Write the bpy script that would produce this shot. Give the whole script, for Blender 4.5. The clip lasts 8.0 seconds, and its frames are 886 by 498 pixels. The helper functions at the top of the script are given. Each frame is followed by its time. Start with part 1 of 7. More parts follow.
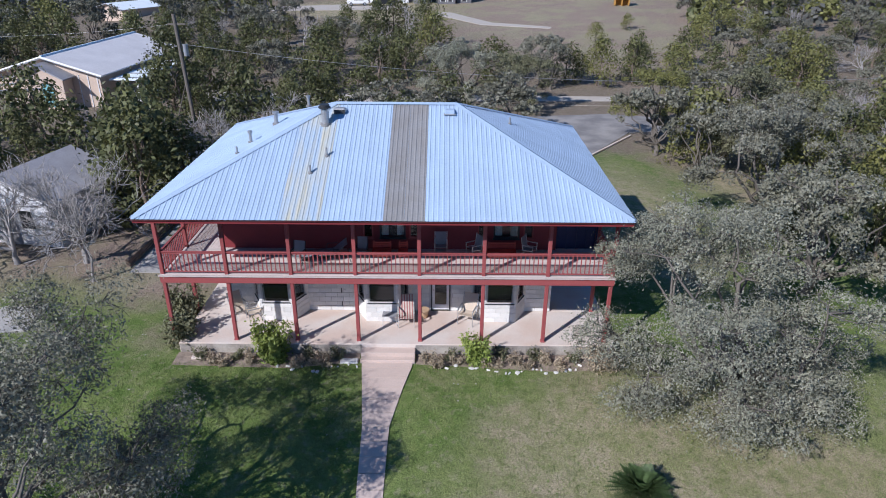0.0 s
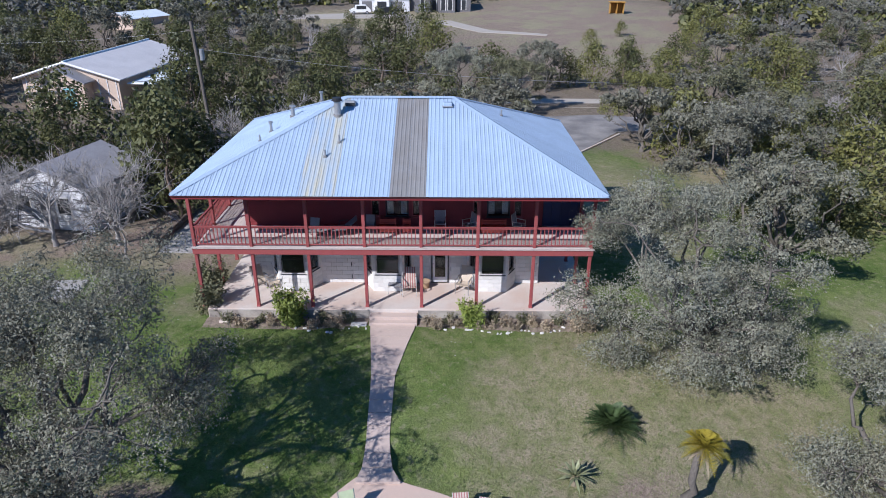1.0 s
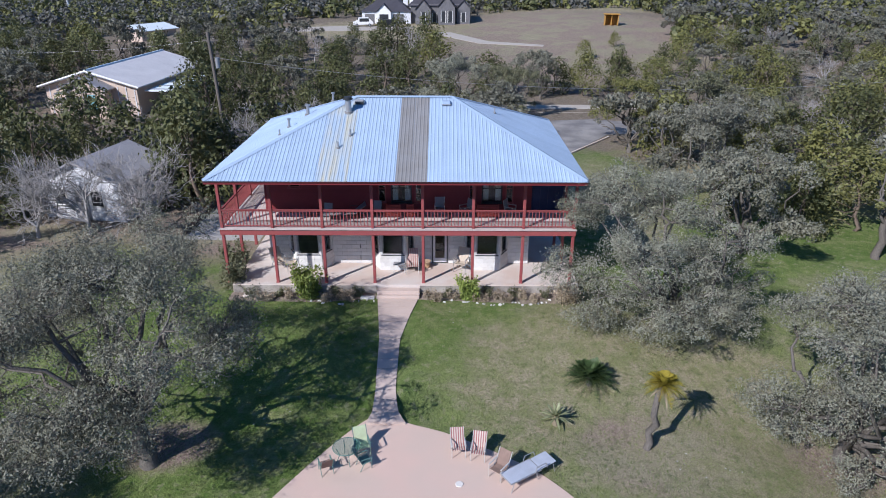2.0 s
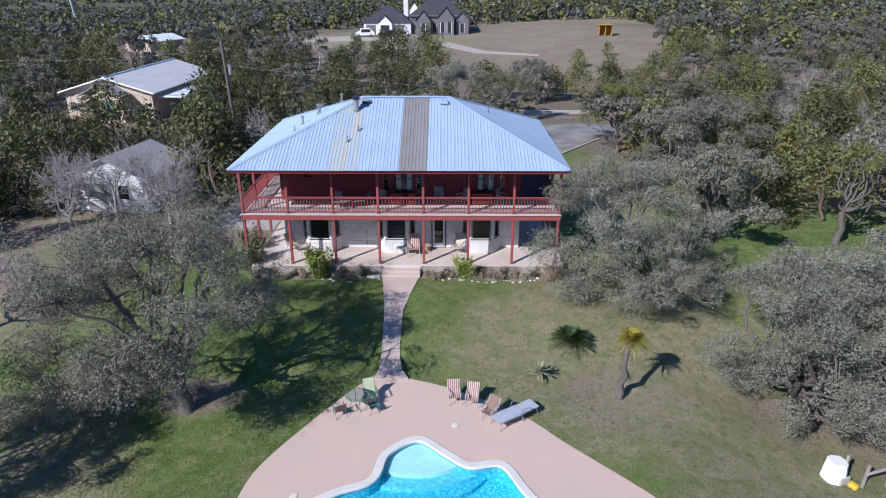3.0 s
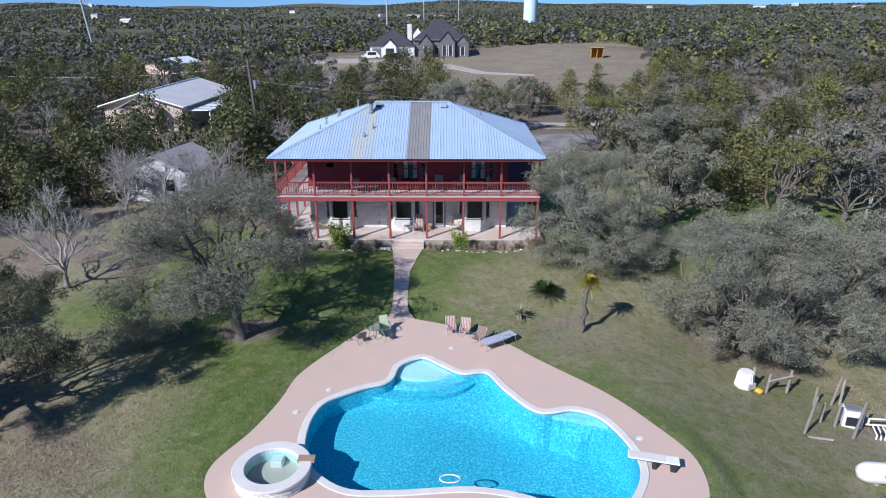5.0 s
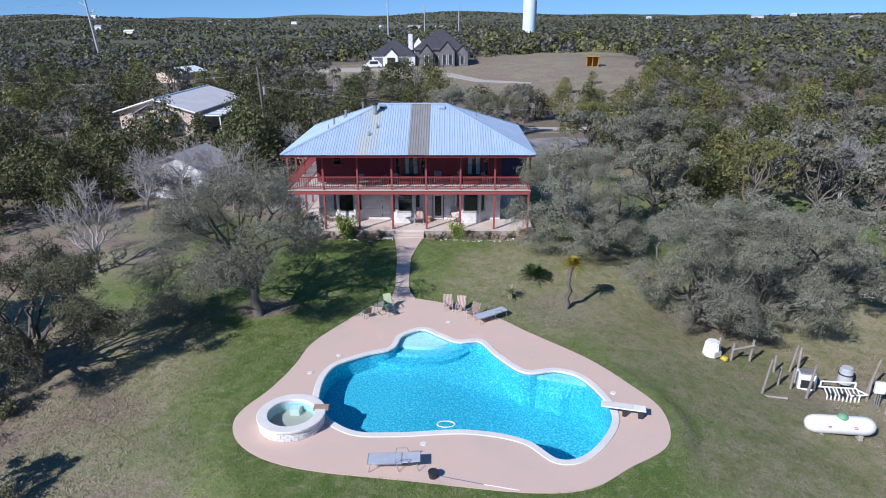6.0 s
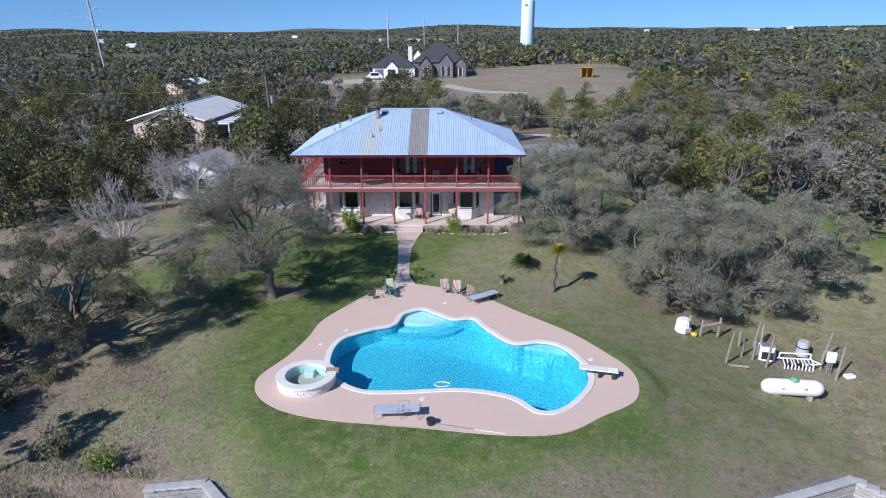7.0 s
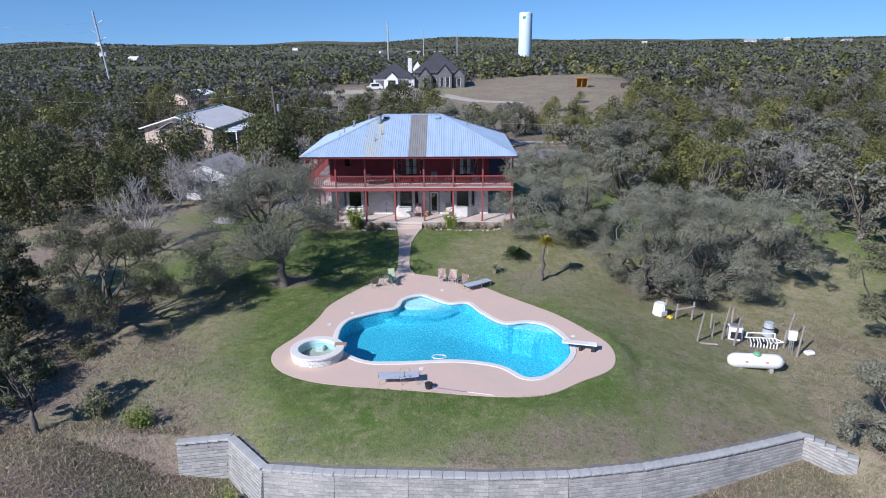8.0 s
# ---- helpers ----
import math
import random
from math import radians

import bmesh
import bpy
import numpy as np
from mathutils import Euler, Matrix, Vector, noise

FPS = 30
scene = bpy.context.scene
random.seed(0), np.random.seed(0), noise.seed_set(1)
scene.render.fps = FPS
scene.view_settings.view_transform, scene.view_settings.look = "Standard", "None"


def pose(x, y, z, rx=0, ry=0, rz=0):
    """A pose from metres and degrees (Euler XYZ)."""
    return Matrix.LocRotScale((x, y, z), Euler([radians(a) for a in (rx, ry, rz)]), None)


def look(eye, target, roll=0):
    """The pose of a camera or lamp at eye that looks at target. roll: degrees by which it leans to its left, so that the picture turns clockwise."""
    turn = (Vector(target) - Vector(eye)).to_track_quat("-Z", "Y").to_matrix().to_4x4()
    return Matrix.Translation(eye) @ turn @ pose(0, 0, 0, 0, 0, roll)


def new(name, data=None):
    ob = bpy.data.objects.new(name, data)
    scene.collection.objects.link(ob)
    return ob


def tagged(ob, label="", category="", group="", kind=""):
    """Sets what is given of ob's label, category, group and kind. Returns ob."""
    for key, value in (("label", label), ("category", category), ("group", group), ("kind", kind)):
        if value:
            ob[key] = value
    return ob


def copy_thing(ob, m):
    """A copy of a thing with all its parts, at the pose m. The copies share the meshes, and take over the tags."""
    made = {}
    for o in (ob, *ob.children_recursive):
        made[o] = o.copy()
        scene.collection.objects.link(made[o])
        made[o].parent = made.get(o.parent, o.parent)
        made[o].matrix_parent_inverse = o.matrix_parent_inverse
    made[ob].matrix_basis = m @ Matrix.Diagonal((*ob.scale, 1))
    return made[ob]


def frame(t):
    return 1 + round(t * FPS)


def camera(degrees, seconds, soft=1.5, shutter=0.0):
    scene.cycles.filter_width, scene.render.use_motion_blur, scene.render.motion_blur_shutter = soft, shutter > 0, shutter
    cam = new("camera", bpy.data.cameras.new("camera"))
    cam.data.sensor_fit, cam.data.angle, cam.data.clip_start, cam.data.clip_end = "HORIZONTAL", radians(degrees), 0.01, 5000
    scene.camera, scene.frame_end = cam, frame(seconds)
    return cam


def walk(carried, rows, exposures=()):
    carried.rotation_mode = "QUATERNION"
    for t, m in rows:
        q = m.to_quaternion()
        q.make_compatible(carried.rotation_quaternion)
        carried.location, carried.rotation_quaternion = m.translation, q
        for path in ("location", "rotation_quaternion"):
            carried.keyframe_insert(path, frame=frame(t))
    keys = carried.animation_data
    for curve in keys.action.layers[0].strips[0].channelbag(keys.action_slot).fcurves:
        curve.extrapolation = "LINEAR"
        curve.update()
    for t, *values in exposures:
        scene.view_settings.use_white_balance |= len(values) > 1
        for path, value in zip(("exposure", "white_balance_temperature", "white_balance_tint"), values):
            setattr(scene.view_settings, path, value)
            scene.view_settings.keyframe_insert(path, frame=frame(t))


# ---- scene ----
# ---- camera and its path ----
cam = camera(68.3, 8.0, 1.0)
PATH = [
    (0, (0.912, -21.998, 14.929), (0.91, -20.19, 14.074), 0.4),
    (0.5, (0.957, -23.763, 14.997), (0.954, -21.951, 14.149), 0.35),
    (1, (1.014, -25.618, 15.047), (1.009, -23.799, 14.215), 0.25),
    (1.5, (1.071, -27.523, 15.098), (1.063, -25.697, 14.283), 0.15),
    (3, (1.208, -33.322, 15.244), (1.2, -31.476, 14.474), 0.06),
    (3.5, (1.29, -35.25, 15.259), (1.28, -33.399, 14.503), 0.02),
    (4, (1.316, -37.26, 15.268), (1.304, -35.402, 14.528), 0.0),
    (4.5, (1.356, -39.287, 15.259), (1.341, -37.422, 14.536), 0.0),
    (5.8, (1.569, -44.468, 15.197), (1.553, -42.587, 14.516), -0.1),
    (6, (1.621, -45.247, 15.184), (1.603, -43.365, 14.507), -0.12),
    (6.5, (1.719, -47.291, 15.118), (1.702, -45.403, 14.459), -0.2),
    (7, (1.832, -49.372, 15.094), (1.814, -47.478, 14.452), -0.25),
    (7.5, (1.934, -51.265, 15.058), (1.916, -49.366, 14.432), -0.3),
    (8, (2.048, -53.291, 15.036), (2.03, -51.386, 14.426), -0.4),
]
walk(cam, [(t, look(eye, target, roll)) for t, eye, target, roll in PATH], [(0, 0.60, 5800, 15), (8, 0.60, 5800, 15)])

# ---- daylight: clear winter sky, sun low behind the camera ----
SUN_EL, SUN_AZ = 36.0, 47.0          # elevation; direction in which shadows fall, from +x towards +y
world = bpy.data.worlds.new("sky")
world.use_nodes = True
scene.world = world
wn = world.node_tree.nodes
sky = wn.new("ShaderNodeTexSky")
sky.sky_type = "NISHITA"
sky.sun_disc = False
sky.sun_elevation = radians(SUN_EL)
sky.air_density, sky.dust_density, sky.ozone_density = 1.0, 0.0, 3.0
wn["Background"].inputs[1].default_value = 0.085
deep = wn.new("ShaderNodeHueSaturation")
deep.inputs["Saturation"].default_value = 1.2
world.node_tree.links.new(sky.outputs[0], deep.inputs["Color"])
world.node_tree.links.new(deep.outputs[0], wn["Background"].inputs[0])
# a deep blue dry-winter sky: the thin bright haze at the skyline is left out
sky_dir, sky_lift = wn.new("ShaderNodeTexCoord"), wn.new("ShaderNodeVectorMath")
sky_lift.operation = "ADD"
sky_lift.inputs[1].default_value = (0, 0, 0.165)
world.node_tree.links.new(sky_dir.outputs["Generated"], sky_lift.inputs[0])
world.node_tree.links.new(sky_lift.outputs[0], sky.inputs["Vector"])
sun_dir = Vector((math.cos(radians(SUN_AZ)) * math.cos(radians(SUN_EL)), math.sin(radians(SUN_AZ)) * math.cos(radians(SUN_EL)), -math.sin(radians(SUN_EL))))
sky.sun_rotation = math.atan2(-sun_dir.x, -sun_dir.y)
sun_data = bpy.data.lights.new("sun", "SUN")
sun_data.energy, sun_data.angle, sun_data.color = 3.75, radians(0.53), (1.0, 0.95, 0.88)
sun = new("sun", sun_data)
sun.rotation_mode = "QUATERNION"
sun.rotation_quaternion = sun_dir.to_track_quat("-Z", "Y")
sun.location = (-40, -40, 60)

# ---- materials ----
def mat(name, base, rough=0.7, metal=0.0, vary=0.12, scale=3.0, fine=40.0, bump=0.15, dist=0.01, second=None, mix=0.5, spread=0.12,
        stretch=(1, 1, 1), island=0.0, objrand=0.0, spec=0.4, coords="Object"):
    """A surface with two scales of colour variation, bump, and optional second colour in patches."""
    m = bpy.data.materials.new(name)
    m.use_nodes = True
    n, l = m.node_tree.nodes, m.node_tree.links
    b = n["Principled BSDF"]
    b.inputs["Roughness"].default_value = rough
    b.inputs["Metallic"].default_value = metal
    b.inputs["Specular IOR Level"].default_value = spec
    tc = n.new("ShaderNodeTexCoord")
    mp = n.new("ShaderNodeMapping")
    mp.inputs["Scale"].default_value = stretch
    l.new(tc.outputs[coords], mp.inputs[0])
    big, small = n.new("ShaderNodeTexNoise"), n.new("ShaderNodeTexNoise")
    big.inputs["Scale"].default_value, small.inputs["Scale"].default_value = scale, fine
    big.inputs["Detail"].default_value, small.inputs["Detail"].default_value = 5, 3
    for q in (big, small):
        l.new(mp.outputs[0], q.inputs["Vector"])
    col = None
    rgb = n.new("ShaderNodeRGB")
    rgb.outputs[0].default_value = (*base, 1)
    col = rgb.outputs[0]
    if second:
        r = n.new("ShaderNodeMapRange")
        r.inputs["From Min"].default_value, r.inputs["From Max"].default_value = mix - spread, mix + spread
        l.new(big.outputs["Fac"], r.inputs["Value"])
        mx = n.new("ShaderNodeMix")
        mx.data_type = "RGBA"
        l.new(r.outputs[0], mx.inputs["Factor"])
        l.new(col, mx.inputs["A"])
        mx.inputs["B"].default_value = (*second, 1)
        col = mx.outputs["Result"]
    add = n.new("ShaderNodeMath")
    add.operation = "ADD"
    l.new(big.outputs["Fac"], add.inputs[0])
    l.new(small.outputs["Fac"], add.inputs[1])
    val = add.outputs[0]
    rng = n.new("ShaderNodeMapRange")
    rng.inputs["From Min"].default_value, rng.inputs["From Max"].default_value = 0.6, 1.4
    rng.inputs["To Min"].default_value, rng.inputs["To Max"].default_value = 1 - vary * 1.6, 1 + vary * 1.6
    l.new(val, rng.inputs["Value"])
    val = rng.outputs[0]
    for amount, node, out in ((island, "ShaderNodeNewGeometry", "Random Per Island"), (objrand, "ShaderNodeObjectInfo", "Random")):
        if amount:
            g = n.new(node)
            rr = n.new("ShaderNodeMapRange")
            rr.inputs["To Min"].default_value, rr.inputs["To Max"].default_value = 1 - amount, 1 + amount
            l.new(g.outputs[out], rr.inputs["Value"])
            mu = n.new("ShaderNodeMath")
            mu.operation = "MULTIPLY"
            l.new(val, mu.inputs[0])
            l.new(rr.outputs[0], mu.inputs[1])
            val = mu.outputs[0]
    sc = n.new("ShaderNodeVectorMath")
    sc.operation = "SCALE"
    l.new(col, sc.inputs[0])
    l.new(val, sc.inputs["Scale"])
    l.new(sc.outputs[0], b.inputs["Base Color"])
    if bump:
        bp = n.new("ShaderNodeBump")
        bp.inputs["Strength"].default_value, bp.inputs["Distance"].default_value = bump, dist
        l.new(small.outputs["Fac"], bp.inputs["Height"])
        l.new(bp.outputs[0], b.inputs["Normal"])
    return m


def leaf_mat(name, base, second, glow=0.22, vary=0.24, obj=0.16):
    """Foliage: diffuse leaf with some light passing through, each leaf a little different."""
    m = mat(name, base, 0.55, vary=0.1, scale=0.5, fine=6, bump=0, second=second, mix=0.5, spread=0.2, island=vary, objrand=obj, spec=0.35)
    n, l = m.node_tree.nodes, m.node_tree.links
    b = n["Principled BSDF"]
    src = b.inputs["Base Color"].links[0].from_socket
    t = n.new("ShaderNodeBsdfTranslucent")
    l.new(src, t.inputs[0])
    mx = n.new("ShaderNodeMixShader")
    mx.inputs[0].default_value = glow
    l.new(b.outputs[0], mx.inputs[1])
    l.new(t.outputs[0], mx.inputs[2])
    l.new(mx.outputs[0], n["Material Output"].inputs[0])
    return m


# matt roof sheets: the sky's blue reflection is put into their base colour
M_ROOF = mat("sky_tinted_galvanised_roof", (0.34, 0.435, 0.56), 0.75, 0.0, 0.07, 0.8, 14, 0.05, 0.003, objrand=0.035, spec=0.2)
M_ROOF_OLD = mat("weathered_roof", (0.27, 0.265, 0.26), 0.65, 0.1, 0.12, 1.2, 20, 0.05, 0.003, second=(0.22, 0.21, 0.20), objrand=0.04)
M_ROOF_RUST = mat("rust_streaked_roof", (0.34, 0.43, 0.53), 0.75, 0.0, 0.08, 1.4, 14, 0.05, 0.003, second=(0.42, 0.40, 0.31), mix=0.52, spread=0.16, stretch=(3.0, 0.35, 0.35))
M_RED = mat("red_painted_wood", (0.315, 0.075, 0.072), 0.65, 0, 0.2, 2.5, 30, 0.2, 0.004, second=(0.25, 0.06, 0.06), objrand=0.08)
# red paint darkened in colour for the shade under roof and balcony
M_RED_SHADED = mat("shaded_red_siding", (0.185, 0.023, 0.027), 0.65, 0, 0.12, 1.2, 24, 0.15, 0.004, objrand=0.05)
M_STONE = mat("white_limestone", (0.70, 0.685, 0.65), 0.85, 0, 0.10, 1.6, 26, 0.5, 0.012, second=(0.62, 0.60, 0.56), objrand=0.10)
M_MORTAR = mat("pale_mortar", (0.50, 0.485, 0.46), 0.9, 0, 0.1, 2, 40, 0.3, 0.006)
M_CONC = mat("porch_concrete", (0.64, 0.57, 0.51), 0.8, 0, 0.10, 0.7, 25, 0.15, 0.004, second=(0.54, 0.43, 0.36))
M_CONC_GREY = mat("grey_concrete", (0.42, 0.40, 0.37), 0.85, 0, 0.14, 1.2, 25, 0.25, 0.006, second=(0.33, 0.31, 0.28))
M_WALK = mat("walk_concrete", (0.57, 0.455, 0.39), 0.85, 0, 0.11, 0.8, 30, 0.2, 0.005, second=(0.48, 0.385, 0.33))
M_POOLDECK = mat("pink_pool_deck", (0.61, 0.47, 0.385), 0.8, 0, 0.13, 0.6, 38, 0.2, 0.004, second=(0.57, 0.415, 0.34), mix=0.52)
M_COPING = mat("pale_coping", (0.68, 0.65, 0.60), 0.7, 0, 0.08, 1.5, 30, 0.15, 0.004)
# lighter patches in the floor and step colours paint the sun's ripple light
M_PLASTER_NET = mat("plaster_light_net", (0.060, 0.44, 0.60), 0.6, 0, 0.20, 11.0, 30, 0, second=(0.20, 0.66, 0.78), mix=0.60, spread=0.14)
M_STEP = mat("step_plaster_light_net", (0.16, 0.55, 0.68), 0.6, 0, 0.14, 6.0, 18, 0, second=(0.26, 0.64, 0.74), mix=0.58, spread=0.10)
# shelf paler, floor bluer: the water's depth tint is put into the plaster
M_SHELF = mat("shelf_plaster_shallow_tint", (0.62, 0.76, 0.78), 0.6, 0, 0.08, 1.6, 9, 0)
M_TILE = mat("pool_tile_band", (0.24, 0.42, 0.48), 0.25, 0, 0.15, 4, 30, 0.05, 0.002)
M_DECKWOOD = mat("grey_deck_boards", (0.54, 0.475, 0.44), 0.8, 0, 0.12, 2, 30, 0.25, 0.004, stretch=(0.3, 1, 1), objrand=0.10)
M_WHITE = mat("white_paint", (0.80, 0.79, 0.76), 0.45, 0, 0.05, 2, 25, 0.05, 0.002)
# near-black for dark parts, and for shade painted in rooms and openings
M_DARK_AND_SHADE = mat("dark_parts_and_shade", (0.03, 0.032, 0.035), 0.5, 0, 0.1, 3, 30, 0.05, 0.002)
M_NAVY = mat("navy_panel", (0.020, 0.028, 0.075), 0.6, 0, 0.12, 1, 20, 0.1, 0.003)
M_GREYMETAL = mat("grey_metal", (0.42, 0.42, 0.42), 0.45, 0.6, 0.12, 3, 30, 0.08, 0.002)
M_BARK = mat("oak_bark", (0.155, 0.138, 0.120), 0.95, 0, 0.25, 2, 20, 0.8, 0.03, stretch=(1, 1, 0.4), second=(0.13, 0.115, 0.10), spec=0.1)
M_BARK_PALE = mat("pale_bare_branches", (0.34, 0.32, 0.305), 0.9, 0, 0.18, 2, 25, 0.4, 0.01, spec=0.1)
M_BARK_CEDAR = mat("cedar_bark", (0.17, 0.13, 0.10), 0.95, 0, 0.2, 2, 20, 0.6, 0.02)
M_OAK = leaf_mat("live_oak_leaves", (0.150, 0.155, 0.080), (0.195, 0.190, 0.115), vary=0.3)
M_OAK_DUSK = leaf_mat("dusty_oak_leaves", (0.180, 0.180, 0.128), (0.225, 0.220, 0.165), vary=0.25)
# leaves greyed for the far woods: distance haze put into their colour
M_FAR_HAZE = leaf_mat("hazed_far_foliage", (0.110, 0.112, 0.094), (0.150, 0.147, 0.130), vary=0.3)
M_WOODS = leaf_mat("wild_oak_leaves", (0.150, 0.150, 0.105), (0.205, 0.200, 0.155), vary=0.3)
M_OAK_GREY = leaf_mat("grey_oak_leaves", (0.250, 0.255, 0.180), (0.300, 0.295, 0.225), vary=0.22)
M_CEDAR = leaf_mat("juniper_foliage", (0.078, 0.092, 0.038), (0.130, 0.128, 0.045), vary=0.28)
M_CEDAR_YEL = leaf_mat("yellowish_juniper_foliage", (0.205, 0.200, 0.062), (0.150, 0.155, 0.056), vary=0.28)
M_SHRUB = leaf_mat("bright_shrub_leaves", (0.29, 0.34, 0.075), (0.19, 0.25, 0.06))
M_SAGO = leaf_mat("dark_palm_fronds", (0.065, 0.115, 0.04), (0.095, 0.14, 0.05))
M_YUCCA = leaf_mat("yellow_green_fronds", (0.42, 0.33, 0.04), (0.16, 0.19, 0.04))
M_AGAVE = leaf_mat("pale_agave_leaves", (0.34, 0.36, 0.20), (0.26, 0.28, 0.15))
M_DRYGRASS = leaf_mat("dry_grass", (0.40, 0.32, 0.23), (0.30, 0.255, 0.17))
M_WEEDS = leaf_mat("dry_weed_stalks", (0.300, 0.235, 0.190), (0.235, 0.195, 0.150))
M_GRASS = leaf_mat("lawn_grass", (0.110, 0.165, 0.040), (0.175, 0.190, 0.065))


def glass_mat(name, tint, rough=0.05):
    m = bpy.data.materials.new(name)
    m.use_nodes = True
    b = m.node_tree.nodes["Principled BSDF"]
    b.inputs["Base Color"].default_value = (*tint, 1)
    b.inputs["Roughness"].default_value = rough
    b.inputs["Transmission Weight"].default_value = 1.0
    b.inputs["IOR"].default_value = 1.45
    return m


M_GLASS = glass_mat("window_glass", (0.75, 0.85, 0.85))


def water_mat():
    """Pool water: a clear tinted surface with a rippled gloss."""
    m = bpy.data.materials.new("pool_water")
    m.use_nodes = True
    n, l = m.node_tree.nodes, m.node_tree.links
    n.remove(n["Principled BSDF"])
    tc = n.new("ShaderNodeTexCoord")
    a = n.new("ShaderNodeTexNoise")
    a.inputs["Scale"].default_value, a.inputs["Detail"].default_value, a.inputs["Distortion"].default_value = 3.6, 4, 0.6
    l.new(tc.outputs["Object"], a.inputs["Vector"])
    bp = n.new("ShaderNodeBump")
    bp.inputs["Strength"].default_value, bp.inputs["Distance"].default_value = 0.6, 0.10
    l.new(a.outputs["Fac"], bp.inputs["Height"])
    clear, gloss, fres, mx = n.new("ShaderNodeBsdfTransparent"), n.new("ShaderNodeBsdfGlossy"), n.new("ShaderNodeFresnel"), n.new("ShaderNodeMixShader")
    clear.inputs[0].default_value = (0.60, 0.92, 0.97, 1)
    gloss.inputs["Roughness"].default_value = 0.04
    fres.inputs["IOR"].default_value = 1.33
    l.new(bp.outputs[0], gloss.inputs["Normal"])
    l.new(bp.outputs[0], fres.inputs["Normal"])
    l.new(fres.outputs[0], mx.inputs[0])
    l.new(clear.outputs[0], mx.inputs[1])
    l.new(gloss.outputs[0], mx.inputs[2])
    l.new(mx.outputs[0], n["Material Output"].inputs[0])
    return m


M_WATER = water_mat()


def ground_mat():
    """Lawn near the house, dry winter grass and bare caliche soil farther off, woodland floor beyond."""
    m = bpy.data.materials.new("ground_cover")
    m.use_nodes = True
    n, l = m.node_tree.nodes, m.node_tree.links
    b = n["Principled BSDF"]
    b.inputs["Roughness"].default_value = 0.95
    b.inputs["Specular IOR Level"].default_value = 0.15
    geo = n.new("ShaderNodeNewGeometry")
    sep = n.new("ShaderNodeSeparateXYZ")
    l.new(geo.outputs["Position"], sep.inputs[0])

    def noise_tex(scale, detail=5):
        q = n.new("ShaderNodeTexNoise")
        q.inputs["Scale"].default_value, q.inputs["Detail"].default_value = scale, detail
        l.new(geo.outputs["Position"], q.inputs["Vector"])
        return q.outputs["Fac"]

    def math_node(op, a, c, clamp=False):
        q = n.new("ShaderNodeMath")
        q.operation, q.use_clamp = op, clamp
        for i, v in enumerate((a, c)):
            if isinstance(v, (int, float)):
                q.inputs[i].default_value = v
            else:
                l.new(v, q.inputs[i])
        return q.outputs[0]

    def ramp(v, lo, hi):
        q = n.new("ShaderNodeMapRange")
        q.interpolation_type = "SMOOTHSTEP"
        q.inputs["From Min"].default_value, q.inputs["From Max"].default_value = lo, hi
        l.new(v, q.inputs["Value"])
        return q.outputs[0]

    def blend(f, a, c):
        q = n.new("ShaderNodeMix")
        q.data_type = "RGBA"
        l.new(f, q.inputs["Factor"])
        for sock, v in (("A", a), ("B", c)):
            if isinstance(v, tuple):
                q.inputs[sock].default_value = (*v, 1)
            else:
                l.new(v, q.inputs[sock])
        return q.outputs["Result"]

    def spot(cx, cy, rx, ry):
        """1 inside an ellipse with an uneven edge, 0 well outside it."""
        dx = math_node("DIVIDE", math_node("SUBTRACT", sep.outputs[0], cx), rx)
        dy = math_node("DIVIDE", math_node("SUBTRACT", sep.outputs[1], cy), ry)
        d = math_node("ADD", math_node("MULTIPLY", dx, dx), math_node("MULTIPLY", dy, dy))
        d = math_node("ADD", d, math_node("MULTIPLY", math_node("SUBTRACT", wob, 0.5), 2.4))
        d = math_node("ADD", d, math_node("MULTIPLY", math_node("SUBTRACT", mid, 0.5), 1.2))
        return ramp(d, 1.75, 0.35)

    wob = noise_tex(0.22, 6)
    mid = noise_tex(1.3, 6)
    fine = noise_tex(9.0, 5)
    tuft = noise_tex(3.4, 6)
    grain = noise_tex(34.0, 4)
    green = blend(ramp(mid, 0.3, 0.7), (0.095, 0.150, 0.034), (0.165, 0.205, 0.066))
    dry = blend(ramp(mid, 0.35, 0.65), (0.355, 0.290, 0.205), (0.235, 0.222, 0.118))
    soil = blend(ramp(fine, 0.35, 0.65), (0.330, 0.255, 0.205), (0.205, 0.155, 0.125))
    wood = blend(ramp(fine, 0.3, 0.7), (0.135, 0.105, 0.080), (0.255, 0.210, 0.165))
    soil = blend(math_node("MULTIPLY", ramp(wob, 0.42, 0.60), 0.75), soil, (0.300, 0.275, 0.175))
    lawn = spot(*LAWN_SPOTS[0])
    for s in LAWN_SPOTS[1:]:
        lawn = math_node("MAXIMUM", lawn, spot(*s))
    worn = spot(*DRY_SPOTS[0])
    for s in DRY_SPOTS[1:]:
        worn = math_node("MAXIMUM", worn, spot(*s))
    yard = spot(*YARD_SPOTS[0])
    for s in YARD_SPOTS[1:]:
        yard = math_node("MAXIMUM", yard, spot(*s))
    bare = spot(*SOIL_SPOTS[0])
    for s in SOIL_SPOTS[1:]:
        bare = math_node("MAXIMUM", bare, spot(*s))
    patch = math_node("MULTIPLY", ramp(mid, 0.42, 0.60), 0.7)
    halfdry = blend(patch, green, dry)
    scrub = blend(ramp(mid, 0.3, 0.7), (0.085, 0.090, 0.055), (0.125, 0.122, 0.082))
    wood = blend(ramp(sep.outputs[1], 120.0, 260.0), wood, scrub)
    c = blend(yard, wood, dry)
